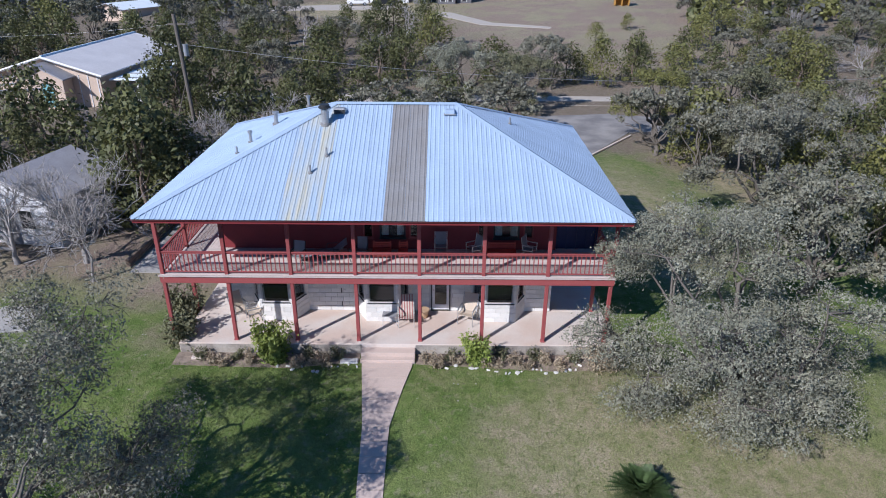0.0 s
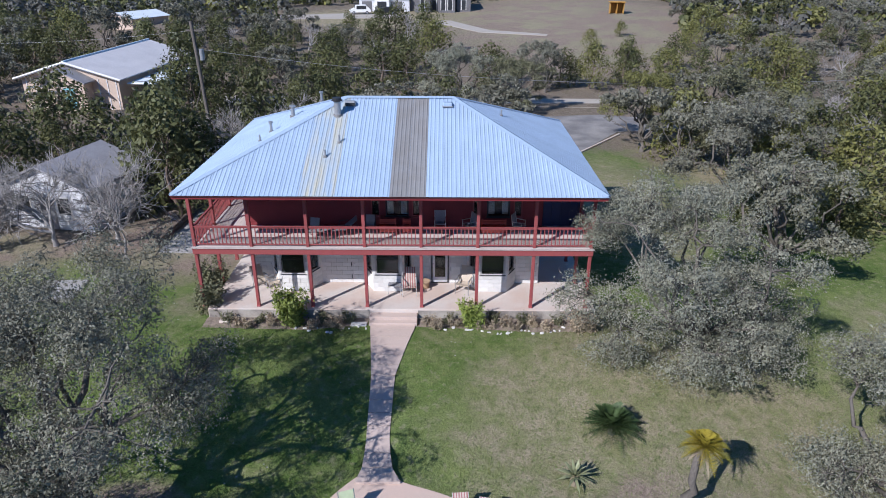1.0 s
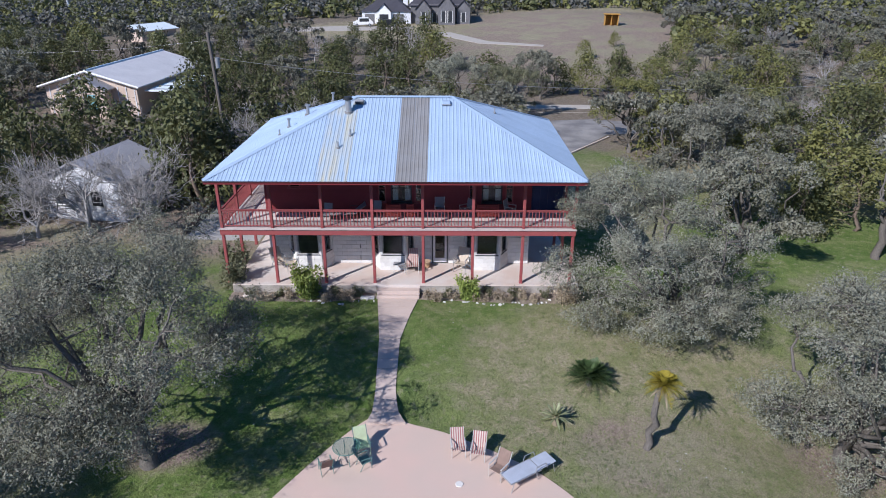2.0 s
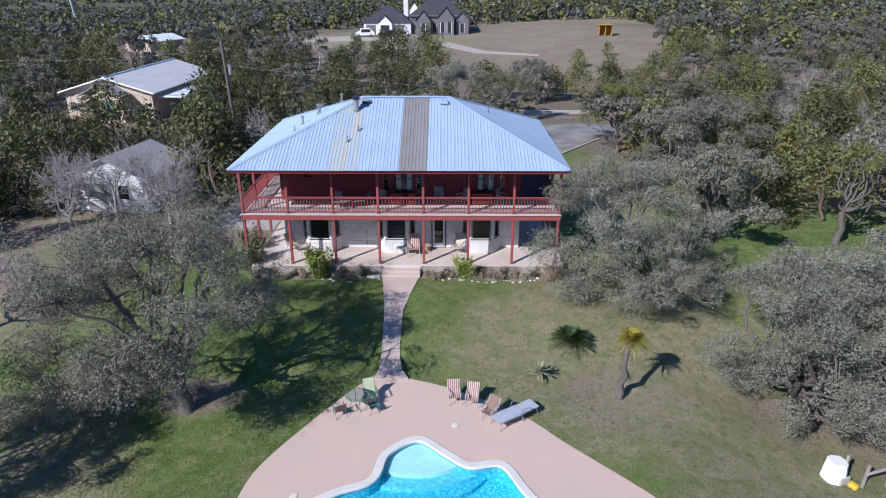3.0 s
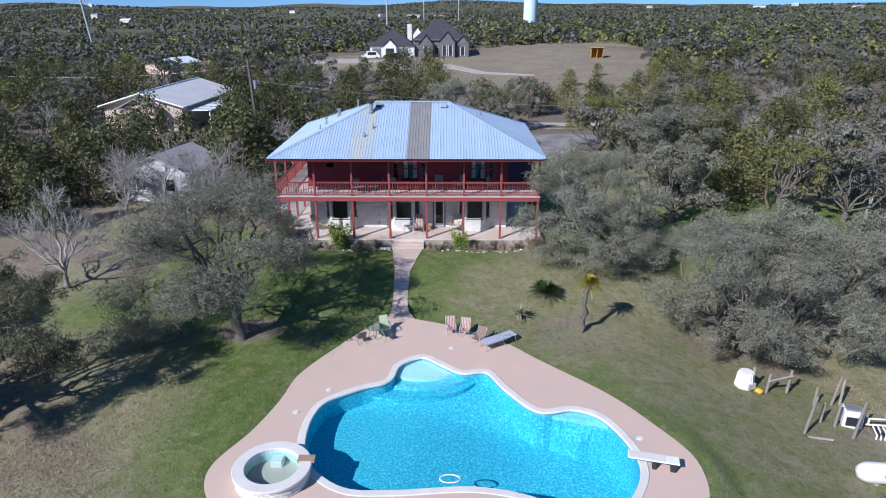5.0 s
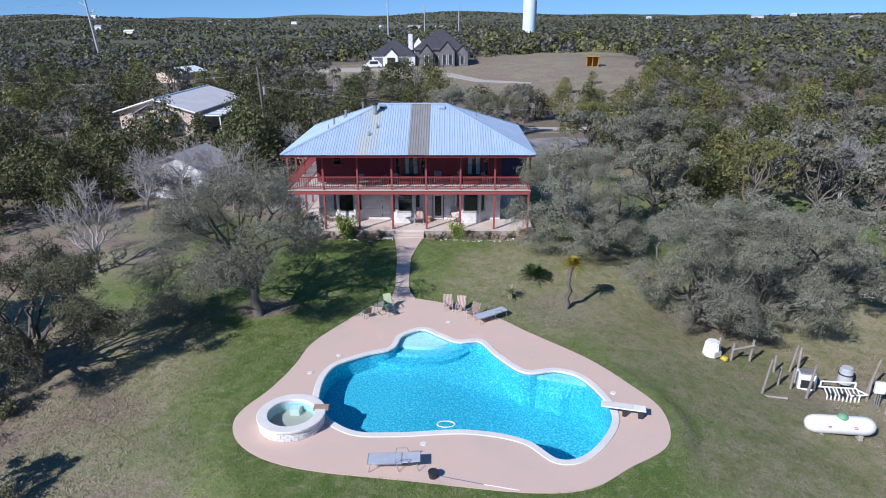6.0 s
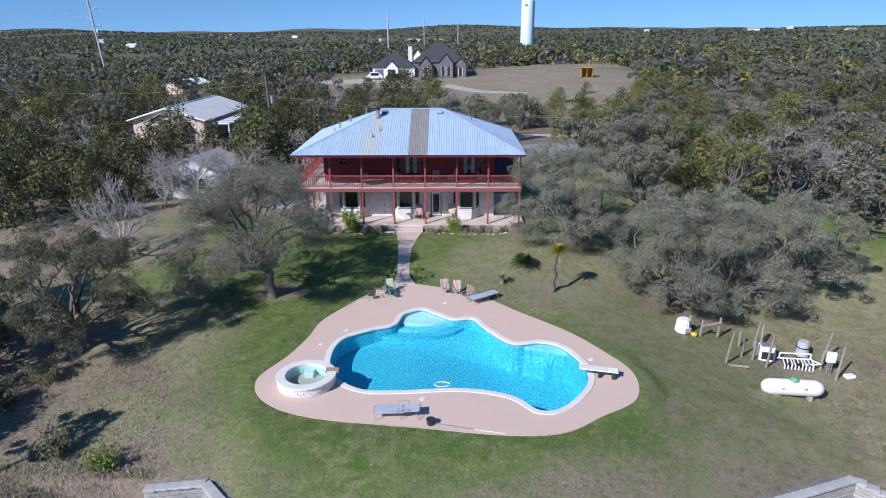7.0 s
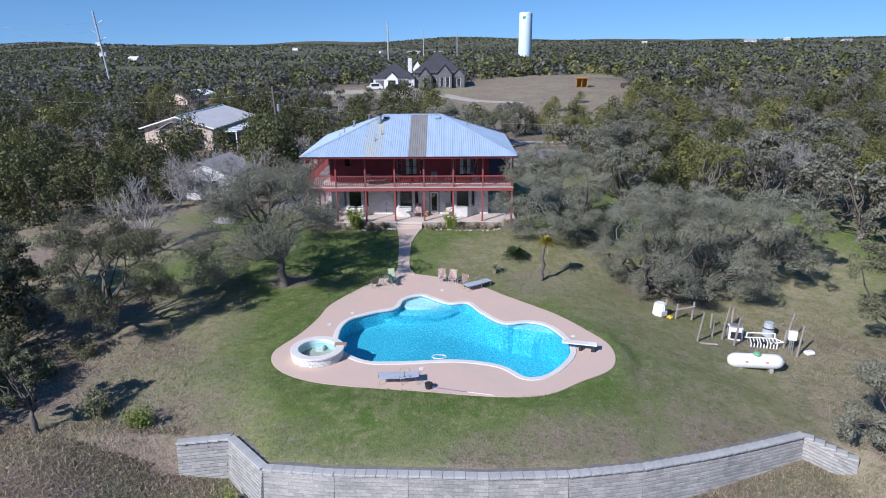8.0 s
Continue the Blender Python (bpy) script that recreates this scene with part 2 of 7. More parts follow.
    c = blend(lawn, c, blend(ramp(math_node("ADD", wob, math_node("MULTIPLY", fine, 0.35)), 0.66, 0.98), green, halfdry))
    c = blend(math_node("MULTIPLY", math_node("MULTIPLY", worn, ramp(fine, 0.20, 0.50)), 0.82), c, dry)
    c = blend(math_node("MULTIPLY", bare, ramp(fine, 0.22, 0.46)), c, soil)
    # thicker and thinner tufts of grass a hand to a pace across
    c = blend(math_node("MULTIPLY", ramp(tuft, 0.52, 0.68), 0.42), c, (0.085, 0.110, 0.036))
    c = blend(math_node("MULTIPLY", ramp(tuft, 0.46, 0.32), 0.40), c, (0.300, 0.265, 0.180))
    # pale stones and dead leaves
    vor = n.new("ShaderNodeTexVoronoi")
    vor.inputs["Scale"].default_value = 2.2
    l.new(geo.outputs["Position"], vor.inputs["Vector"])
    fleck = math_node("MULTIPLY", ramp(vor.outputs["Distance"], 0.10, 0.05), ramp(wob, 0.5, 0.62))
    c = blend(fleck, c, (0.42, 0.40, 0.36))
    q = n.new("ShaderNodeVectorMath")
    q.operation = "SCALE"
    l.new(c, q.inputs[0])
    g2 = n.new("ShaderNodeMapRange")
    g2.inputs["From Min"].default_value, g2.inputs["From Max"].default_value = 0.3, 0.7
    g2.inputs["To Min"].default_value, g2.inputs["To Max"].default_value = 0.5, 1.5
    l.new(grain, g2.inputs["Value"])
    l.new(g2.outputs[0], q.inputs["Scale"])
    l.new(q.outputs[0], b.inputs["Base Color"])
    bp = n.new("ShaderNodeBump")
    bp.inputs["Strength"].default_value, bp.inputs["Distance"].default_value = 0.7, 0.06
    l.new(math_node("ADD", grain, fine), bp.inputs["Height"])
    l.new(bp.outputs[0], b.inputs["Normal"])
    return m


# centre x, y and radii of the patches
LAWN_SPOTS = [(-1, -8, 15, 12), (2, -24, 13, 10), (14, -18, 10, 9), (12, 12, 7, 15), (-16, -3, 8, 9), (26, 0, 12, 14), (-9, -22, 8, 9), (4, -28, 14, 5), (-4, -27, 7, 5), (-10, -6, 9, 8)]
DRY_SPOTS = [(9, -8, 7, 6), (5.5, -6, 3.5, 3.5), (21, -20, 7, 5), (19, -25, 7, 5), (-14, -19, 4, 7), (19, -17, 8, 4), (7.5, -4.5, 3.5, 4), (14, -14, 5, 4), (25, -7, 8, 9), (13, 14, 3, 9)]
YARD_SPOTS = [(4, -12, 19, 22), (26, 5, 16, 22), (26, 105, 22, 32), (-24, -4, 14, 10), (-6, 116, 26, 16), (70, 150, 60, 12)]
SOIL_SPOTS = [(-34, 3.0, 9, 3.0), (-25, 7.0, 6, 2.2), (-20, -28, 11, 11), (22, -33, 20, 6), (8.4, -10.8, 2.6, 1.9), (-13, 9, 5, 5), (-30, -3, 13, 6), (25, 102, 24, 46), (0, -38, 40, 8), (20.5, -17.5, 3.5, 1.6), (17, -11, 3, 2), (-9, -10.5, 1.6, 1.2)]
M_GROUND = ground_mat()
M_ROADS = mat("asphalt_drive", (0.20, 0.19, 0.185), 0.9, 0, 0.16, 0.5, 30, 0.3, 0.006, second=(0.27, 0.255, 0.24))
M_GRAVEL = mat("pale_gravel", (0.44, 0.40, 0.35), 0.95, 0, 0.16, 0.6, 30, 0.4, 0.01, second=(0.36, 0.32, 0.27))

# ---- building helpers ----
def thing(name, loc=(0, 0, 0), rz=0.0, label="", category="", group="", kind=""):
    ob = new(name)
    ob.empty_display_size = 0.2
    ob.matrix_basis = pose(*loc, 0, 0, rz)
    return tagged(ob, label, category, group, kind)


def mesh_of(name, bm, material, smooth=False, keep=False):
    me = bpy.data.meshes.new(name)
    if not keep:
        bmesh.ops.recalc_face_normals(bm, faces=bm.faces)
    bm.to_mesh(me)
    bm.free()
    me.materials.append(material)
    if smooth:
        me.shade_smooth()
    return me


def part(name, bm, material, parent=None, label="", smooth=False, keep=False):
    """Links a bmesh as one mesh object under a thing or a part."""
    ob = new(name, mesh_of(name, bm, material, smooth, keep))
    if parent is not None:
        ob.parent = parent
    return tagged(ob, label)


def piece(name, me, parent, loc=(0, 0, 0), rz=0.0, scale=(1, 1, 1)):
    ob = new(name, me)
    ob.parent = parent
    ob.location, ob.rotation_euler, ob.scale = loc, (0, 0, radians(rz)), scale
    return ob


def raw(name, verts, faces, material, parent=None, label="", smooth=False):
    me = bpy.data.meshes.new(name)
    me.from_pydata(verts, [], faces)
    me.materials.append(material)
    me.update()
    if smooth:
        me.shade_smooth()
    ob = new(name, me)
    if parent is not None:
        ob.parent = parent
    return tagged(ob, label)


def box(bm, a, b, bevel=0.0, m=None):
    """A box between corners a and b, with its edges softened by bevel."""
    r = bmesh.ops.create_cube(bm, size=1.0)
    vs = r["verts"]
    for v in vs:
        v.co = Vector([(a[i] + b[i]) / 2 + v.co[i] * (b[i] - a[i]) for i in range(3)])
    if m is not None:
        bmesh.ops.transform(bm, matrix=m, verts=vs)
    if bevel:
        es = list({e for v in vs for e in v.link_edges})
        bmesh.ops.bevel(bm, geom=es, offset=bevel, segments=1, affect="EDGES")
    return bm


def boxes(*pairs, bevel=0.0):
    bm = bmesh.new()
    for a, b in pairs:
        box(bm, a, b, bevel)
    return bm


def bar(bm, a, b, r, sides=6, r2=None):
    """A round bar from a to b."""
    a, b = Vector(a), Vector(b)
    r2 = r if r2 is None else r2
    d = b - a
    q = d.to_track_quat("Z", "Y")
    rings = []
    for p, rad in ((a, r), (b, r2)):
        rings.append([bm.verts.new(p + q @ Vector((rad * math.cos(2 * math.pi * i / sides), rad * math.sin(2 * math.pi * i / sides), 0))) for i in range(sides)])
    for i in range(sides):
        j = (i + 1) % sides
        bm.faces.new((rings[0][i], rings[0][j], rings[1][j], rings[1][i]))
    bm.faces.new(rings[0][::-1])
    bm.faces.new(rings[1])
    return bm


def bars(*rows, sides=6):
    bm = bmesh.new()
    for a, b, r in rows:
        bar(bm, a, b, r, sides)
    return bm


def closed_curve(points, per=10):
    """A smooth closed line through a few control points."""
    out, k = [], len(points)
    for i in range(k):
        p0, p1, p2, p3 = (Vector(points[(i + j - 1) % k]) for j in range(4))
        for s in range(per):
            t = s / per
            out.append(0.5 * ((2 * p1) + (p2 - p0) * t + (2 * p0 - 5 * p1 + 4 * p2 - p3) * t * t + (3 * p1 - p0 - 3 * p2 + p3) * t ** 3))
    return out


def offset_loop(loop, d):
    """The loop moved outwards (counter-clockwise loops) by d."""
    out, k = [], len(loop)
    for i in range(k):
        t = (loop[(i + 1) % k] - loop[i - 1]).normalized()
        out.append(loop[i] + Vector((t.y, -t.x)) * d)
    return out


def area(loop):
    return 0.5 * sum(a.x * b.y - b.x * a.y for a, b in zip(loop, loop[1:] + loop[:1]))


def ccw(loop):
    return loop if area(loop) > 0 else loop[::-1]


def inside(loop_np, X, Y):
    """Which of the points X, Y lie in the loop (an n x 2 array)."""
    r = np.zeros(X.shape, bool)
    a = loop_np
    b = np.roll(a, -1, axis=0)
    for (x0, y0), (x1, y1) in zip(a, b):
        if y0 != y1:
            c = ((y0 > Y) != (y1 > Y)) & (X < (x1 - x0) * (Y - y0) / (y1 - y0) + x0)
            r ^= c
    return r


def fill_between(bm, outer, inner, z):
    """A flat sheet between an outer loop and holes."""
    es = []
    for lp in (outer, *inner):
        vs = [bm.verts.new((p.x, p.y, z)) for p in lp]
        es += [bm.edges.new((vs[i], vs[(i + 1) % len(vs)])) for i in range(len(vs))]
    bmesh.ops.triangle_fill(bm, use_beauty=True, use_dissolve=False, edges=es)
    bm.normal_update()
    return bm


def np_grid(name, X, Y, Z, material):
    i = np.arange(X.size).reshape(X.shape)
    f = np.stack([i[:-1, :-1].ravel(), i[:-1, 1:].ravel(), i[1:, 1:].ravel(), i[1:, :-1].ravel()], 1)
    me = bpy.data.meshes.new(name)
    me.from_pydata(np.stack([X.ravel(), Y.ravel(), Z.ravel()], 1).tolist(), [], f.tolist())
    me.materials.append(material)
    me.shade_smooth()
    return me


# ---- outlines of pool, spa and paved deck ----
DECK_Z = -0.95
POOL = ccw(closed_curve([(-4.4, -19.4), (-4.1, -17.3), (-2.6, -16.05), (-1.35, -15.4), (-0.95, -14.0), (0.2, -13.2), (1.25, -14.0), (2.1, -14.65), (3.3, -14.6), (4.1, -16.1),
                         (5.3, -17.7), (6.8, -17.55), (8.0, -18.3), (8.75, -20.5), (8.5, -22.2), (7.1, -24.1), (5.8, -24.45), (4.6, -23.2), (2.4, -22.6), (-0.5, -22.8), (-2.4, -22.65), (-3.9, -21.3)], 6))
DECK = ccw(closed_curve([(-0.3, -9.2), (1.5, -9.95), (4.2, -11.7), (5.9, -13.6), (8.4, -16.3), (9.8, -18.5), (10.85, -20.9), (10.4, -23.3), (8.5, -24.75), (6.7, -25.95), (4.4, -26.15),
                         (0.5, -25.6), (-4.2, -24.85), (-6.6, -23.55), (-7.45, -21.6), (-6.5, -19.2), (-5.9, -17.1), (-5.5, -14.9), (-4.2, -12.4), (-2.9, -10.3), (-1.9, -9.0), (-1.1, -8.6)], 6))
SPA_C, SPA_R, SPA_IN = Vector((-4.95, -21.95)), 1.42, 0.98
WALL_LINE = [(-10.2, -28.1, -2.05), (-7.8, -28.0, -1.85), (-5.6, -30.5, -1.62), (-2.6, -31.0, -1.5), (0.4, -31.2, -1.42), (3.6, -31.3, -1.45), (6.8, -31.05, -1.55), (10.0, -30.25, -1.8), (13.2, -29.05, -2.12), (16.0, -27.85, -2.4), (18.6, -26.7, -2.62), (20.6, -27.9, -3.2)]


def smooth01(a, b, x):
    u = np.clip((x - a) / (b - a), 0, 1)
    return u * u * (3 - 2 * u)


def wall_top(X):
    return np.interp(X, [w[0] for w in WALL_LINE], [w[2] for w in WALL_LINE])


def below_wall(X, Y):
    """How far a point lies outside (on the low side of) the retaining wall's line."""
    return np.interp(X, [w[0] for w in WALL_LINE], [w[1] for w in WALL_LINE]) - Y


def height(X, Y, fine=True):
    """The lie of the land."""
    X, Y = np.asarray(X, float), np.asarray(Y, float)
    z = -0.95 * smooth01(-1.5, -10.5, Y)
    z = z - 2.1 * smooth01(8, 22, X) * smooth01(5, -16, Y)
    z = z - 0.9 * smooth01(-6, -17, X) * smooth01(-8, -24, Y)
    z = z + 1.2 * smooth01(30, 80, Y) + 1.9 * smooth01(70, 150, Y) + 1.6 * smooth01(0, 35, X) * smooth01(65, 115, Y) - 11.0 * smooth01(170, 700, Y)
    z = z - 3.0 * smooth01(25, 120, X) * smooth01(160, -10, Y) - 5.0 * smooth01(-60, -300, X)
    z = z - 4.0 * smooth01(-38, -75, X) * smooth01(65, 120, Y)
    # the slope down to the wall, the drop below it
    d = below_wall(X, Y)
    on = smooth01(-17.0, -9.5, X) * smooth01(22.0, 19.5, X)
    up = smooth01(-4.5, 0.0, d) * on
    z = z * (1 - up) + (wall_top(X) - 0.12) * up
    z = z - np.interp(X, [-10, -6, 6, 18], [1.5, 2.2, 2.2, 1.1]) * smooth01(-0.5, -0.08, d) * on - 0.10 * np.clip(d - 0.5, 0, 30)
    far = np.hypot(X, Y)
    hills = 14 * np.sin(X / 410 + 1.0) * np.sin(Y / 530 + 0.6) + 9 * np.sin(X / 173 + Y / 260)
    z = z + hills * smooth01(350, 1400, far) + 16 * smooth01(2200, 4200, far) * (0.55 + 0.45 * np.sin(X / 520 + 2.2) * np.cos(X / 1310))
    if fine:
        z = z + 0.05 * np.sin(X * 0.9 + 1.3 * np.sin(Y * 0.55)) * np.sin(Y * 0.8 + 0.7) * smooth01(-0.5, -4, Y)
    return z


def ground_z(x, y):
    return float(height(x, y))


def build_ground():
    def axis(lo, hi, step, far):
        v = list(np.arange(lo, hi + 0.01, step))
        s = step
        while v[-1] < far:
            s *= 1.09
            v.append(v[-1] + s)
        s, left = step, []
        a = v[0]
        while a > -far:
            s *= 1.09
            a -= s
            left.append(a)
        return np.array(left[::-1] + v)
    xs, ys = axis(-22, 27, 0.4, 4800), axis(-36, 14, 0.4, 4800)
    X, Y = np.meshgrid(xs, ys)
    Z = height(X, Y)
    deck = np.array([(p.x, p.y) for p in DECK])
    wide = np.array([(p.x, p.y) for p in offset_loop(DECK, 0.9)])
    pool = np.array([(p.x, p.y) for p in offset_loop(POOL, 0.5)])
    near = inside(wide, X, Y)
    Z[near] = DECK_Z - 0.03
    Z[inside(np.array([(p.x, p.y) for p in offset_loop(DECK, -0.5)]), X, Y)] = DECK_Z - 0.2
    spa = np.hypot(X - SPA_C.x, Y - SPA_C.y) < SPA_R - 0.1
    Z[inside(pool, X, Y) | spa] = DECK_Z - 3.4
    house = (X > -9.4) & (X < 7.2) & (Y > 0.1) & (Y < 10.5)
    Z[house] = -0.1
    nx, ny = len(xs), len(ys)
    verts = np.stack([X.ravel(), Y.ravel(), Z.ravel()], 1).tolist()
    i = np.arange(nx * ny).reshape(ny, nx)
    faces = np.stack([i[:-1, :-1].ravel(), i[:-1, 1:].ravel(), i[1:, 1:].ravel(), i[1:, :-1].ravel()], 1).tolist()
    ob = raw("ground", verts, faces, M_GROUND, smooth=True)
    tagged(ob, "green and dry winter lawn running out to woodland soil", "ground", kind="structure")


build_ground()


# ---- pool, spa, deck ----
def ring_strip(bm, la, za, lb, zb):
    k = len(la)
    a = [bm.verts.new((p.x, p.y, za)) for p in la]
    b = [bm.verts.new((p.x, p.y, zb)) for p in lb]
    for i in range(k):
        j = (i + 1) % k
        bm.faces.new((a[i], a[j], b[j], b[i]))
    return a, b


def circle(c, r, k=36):
    return [Vector((c.x + r * math.cos(2 * math.pi * i / k), c.y + r * math.sin(2 * math.pi * i / k))) for i in range(k)]


def build_pool():
    deck = thing("pool_deck", label="pinkish tan sprayed concrete deck round the pool", category="pool deck", kind="structure")
    hole = offset_loop(POOL, 0.12)
    bm = bmesh.new()
    fill_between(bm, DECK, [hole], DECK_Z)
    ring_strip(bm, DECK, DECK_Z, DECK, DECK_Z - 0.16)
    ring_strip(bm, hole, DECK_Z, hole, DECK_Z - 0.16)
    bmesh.ops.remove_doubles(bm, verts=bm.verts, dist=0.0005)
    part("slab", bm, M_POOLDECK, deck)
    for x, y in ((-3.9, -16.2), (-5.0, -17.9), (9.05, -19.6), (0.62, -23.35), (1.6, -12.4)):
        bm = bmesh.new()
        bmesh.ops.create_cone(bm, cap_ends=True, segments=14, radius1=0.14, radius2=0.13, depth=0.02, matrix=Matrix.Translation((x, y, DECK_Z + 0.012)))
        part("skimmer_lid", bm, M_COPING, deck, "round pale skimmer lid")
    pool = thing("swimming_pool", label="freeform swimming pool with bright turquoise water and pale coping", category="pool")
    inner, outer = offset_loop(POOL, -0.17), offset_loop(POOL, 0.14)
    top = DECK_Z + 0.035
    bm = bmesh.new()
    ring_strip(bm, outer, DECK_Z - 0.1, outer, top - 0.015)
    ring_strip(bm, outer, top - 0.015, offset_loop(POOL, 0.12), top)
    ring_strip(bm, offset_loop(POOL, 0.12), top, offset_loop(POOL, -0.15), top)
    ring_strip(bm, offset_loop(POOL, -0.15), top, inner, top - 0.02)
    ring_strip(bm, inner, top - 0.02, inner, top - 0.09)
    bmesh.ops.remove_doubles(bm, verts=bm.verts, dist=0.0005)
    part("coping", bm, M_COPING, pool, "pale rounded stone coping")
    water = DECK_Z - 0.10
    wallin = offset_loop(POOL, -0.12)
    bm = bmesh.new()
    ring_strip(bm, wallin, top - 0.05, wallin, water - 0.10)
    part("tile_band", bm, M_TILE, pool, "dark blue waterline tiles")
    # basin: upright sides, and a floor that deepens towards the diving board
    bm = bmesh.new()
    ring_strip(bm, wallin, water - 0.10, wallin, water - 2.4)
    part("basin_wall", bm, M_PLASTER_NET, pool)
    gx, gy = np.linspace(-5.2, 9.4, 60), np.linspace(-25.2, -12.9, 50)
    X, Y = np.meshgrid(gx, gy)
    Z = water - 0.85 - 0.95 * smooth01(-1.0, 5.5, X - 0.25 * (Y + 19)) * smooth01(-15.5, -17.5, Y) + 0.25 * smooth01(-17.0, -14.5, Y)
    ob = new("basin_floor", np_grid("basin_floor", X, Y, Z, M_PLASTER_NET))
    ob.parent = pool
    # entry shelf and steps in the bay at the house end, bench in the far bay
    for cx, cy, rx, ry, z, m in ((0.15, -13.6, 2.0, 1.35, water - 0.10, M_SHELF), (0.0, -13.8, 2.9, 1.62, water - 0.26, M_STEP), (-0.6, -14.2, 3.4, 1.85, water - 0.45, M_PLASTER_NET)):
        bm = bmesh.new()
        k = 40
        lo = [bm.verts.new((cx + rx * math.cos(2 * math.pi * j / k), cy + ry * math.sin(2 * math.pi * j / k), z - 0.8)) for j in range(k)]
        hi = [bm.verts.new((v.co.x, v.co.y, z)) for v in lo]
        for j in range(k):
            bm.faces.new((lo[j], lo[(j + 1) % k], hi[(j + 1) % k], hi[j]))
        bm.faces.new(hi)
        part("entry_step", bm, m, pool)
    # shallow ledge that slopes off along the far bay
    edge, lip = offset_loop(POOL, -0.10), offset_loop(POOL, -0.62)
    run = [i for i, p in enumerate(edge) if p.x > 5.6 and p.y > -18.9]
    # ledge tone between shelf and floor, painted for shallow water
    m_ledge = mat("ledge_plaster_shallow_tint", (0.26, 0.58, 0.68), 0.6, 0, 0.14, 5.0, 18, 0)
    for steps, m, words in ((((0, 0.06), (0.6, 0.12), (1.0, 0.22)), m_ledge, "shallow ledge tinted pale for the thin water"), (((1.0, 0.22), (1.6, 0.9), (1.7, 2.2)), M_PLASTER_NET, "")):
        bm = bmesh.new()
        rows = [[bm.verts.new((*(edge[i].lerp(lip[i], u * abs(math.sin(math.pi * k / (len(run) - 1))) ** 0.7)), water - d)) for k, i in enumerate(run)] for u, d in steps]
        for ra, rb in zip(rows[:-1], rows[1:]):
            for i in range(len(run) - 1):
                bm.faces.new((ra[i], ra[i + 1], rb[i + 1], rb[i]))
        part("ledge", bm, m, pool, words)
    bm = bmesh.new()
    fill_between(bm, offset_loop(POOL, -0.125), [], water)
    for f in bm.faces:
        if f.normal.z < 0:
            f.normal_flip()
    w = part("water", bm, M_WATER, pool, "clear turquoise rippled water", keep=True)
    w.visible_shadow = False
    # raised round spa
    spa = thing("spa", (SPA_C.x, SPA_C.y, DECK_Z), label="raised round stone spa beside the pool with pale rim", category="hot tub")
    o = Vector((0, 0))
    bm = bmesh.new()
    ring_strip(bm, circle(o, SPA_R - 0.1), -0.15, circle(o, SPA_R - 0.1), 0.42)
    part("core", bm, M_MORTAR, spa)
    rim = bmesh.new()
    for la, za, lb, zb in ((SPA_R, 0.42, SPA_R, 0.49), (SPA_R, 0.49, SPA_R - 0.02, 0.505), (SPA_R - 0.02, 0.505, SPA_IN + 0.02, 0.505), (SPA_IN + 0.02, 0.505, SPA_IN, 0.49), (SPA_IN, 0.49, SPA_IN, 0.40), (SPA_R, 0.42, SPA_R - 0.2, 0.42)):
        ring_strip(rim, circle(o, la), za, circle(o, lb), zb)
    bmesh.ops.remove_doubles(rim, verts=rim.verts, dist=0.0005)
    part("rim", rim, M_COPING, spa, "wide pale stone rim")
    bm = bmesh.new()
    ring_strip(bm, circle(o, SPA_IN + 0.01), 0.46, circle(o, SPA_IN + 0.01), -0.05)
    ring_strip(bm, circle(o, SPA_IN + 0.01), -0.05, circle(o, 0.62), -0.06)
    ring_strip(bm, circle(o, 0.62), -0.06, circle(o, 0.6), -0.5)
    vs = [bm.verts.new((p.x, p.y, -0.5)) for p in circle(o, 0.6)]
    bm.faces.new(vs)
    part("basin", bm, mat("spa_plaster", (0.50, 0.66, 0.68), 0.6, 0, 0.1, 2, 12, 0), spa)
    bm = bmesh.new()
    bmesh.ops.create_circle(bm, cap_ends=True, segments=36, radius=SPA_IN + 0.008, matrix=Matrix.Translation((0, 0, 0.30)))
    w = part("water", bm, M_WATER, spa)
    w.visible_shadow = False
    bm = boxes(((-0.22, 0.5, -0.05), (0.22, 0.95, 0.24)), bevel=0.03)
    part("seat_block", bm, M_STONE, spa)
    bm = boxes(((0.85, 0.22, 0.40), (1.50, 0.62, 0.515)), bevel=0.02)
    part("spillway", bm, mat("spill_stone", (0.36, 0.25, 0.18), 0.7, 0, 0.15, 3, 25, 0.2), spa, "brown spillway slab")
    # stone facing: courses of small blocks
    k = 30
    bm = boxes(((-0.138, -0.06, 0.0), (0.138, 0.0, 0.128)), bevel=0.012)
    me = mesh_of("stone", bm, M_STONE)
    for c in range(3):
        for i in range(k):
            a = 2 * math.pi * (i + 0.5 * (c % 2)) / k
            ob = piece("stone", me, spa, ((SPA_R - 0.12) * math.cos(a), (SPA_R - 0.12) * math.sin(a), 0.005 + c * 0.138), math.degrees(a) + 90, (1, 1, 1))
            ob.scale = (0.97 + 0.05 * random.random(), 0.9 + 0.3 * random.random(), 1)
    # diving board
    bx = thing("diving_board", (9.0, -21.25, DECK_Z), -14, label="white diving board on low stand over the pool edge", category="diving board")
    part("board", boxes(((-0.85, -0.23, 0.36), (1.0, 0.23, 0.42)), bevel=0.02), M_WHITE, bx)
    for xa, xb in ((0.05, 0.2), (0.7, 0.9)):
        part("stand", boxes(((xa, -0.2, 0.0), (xb, 0.2, 0.36)), bevel=0.02), M_DARK_AND_SHADE, bx, "dark metal stand")
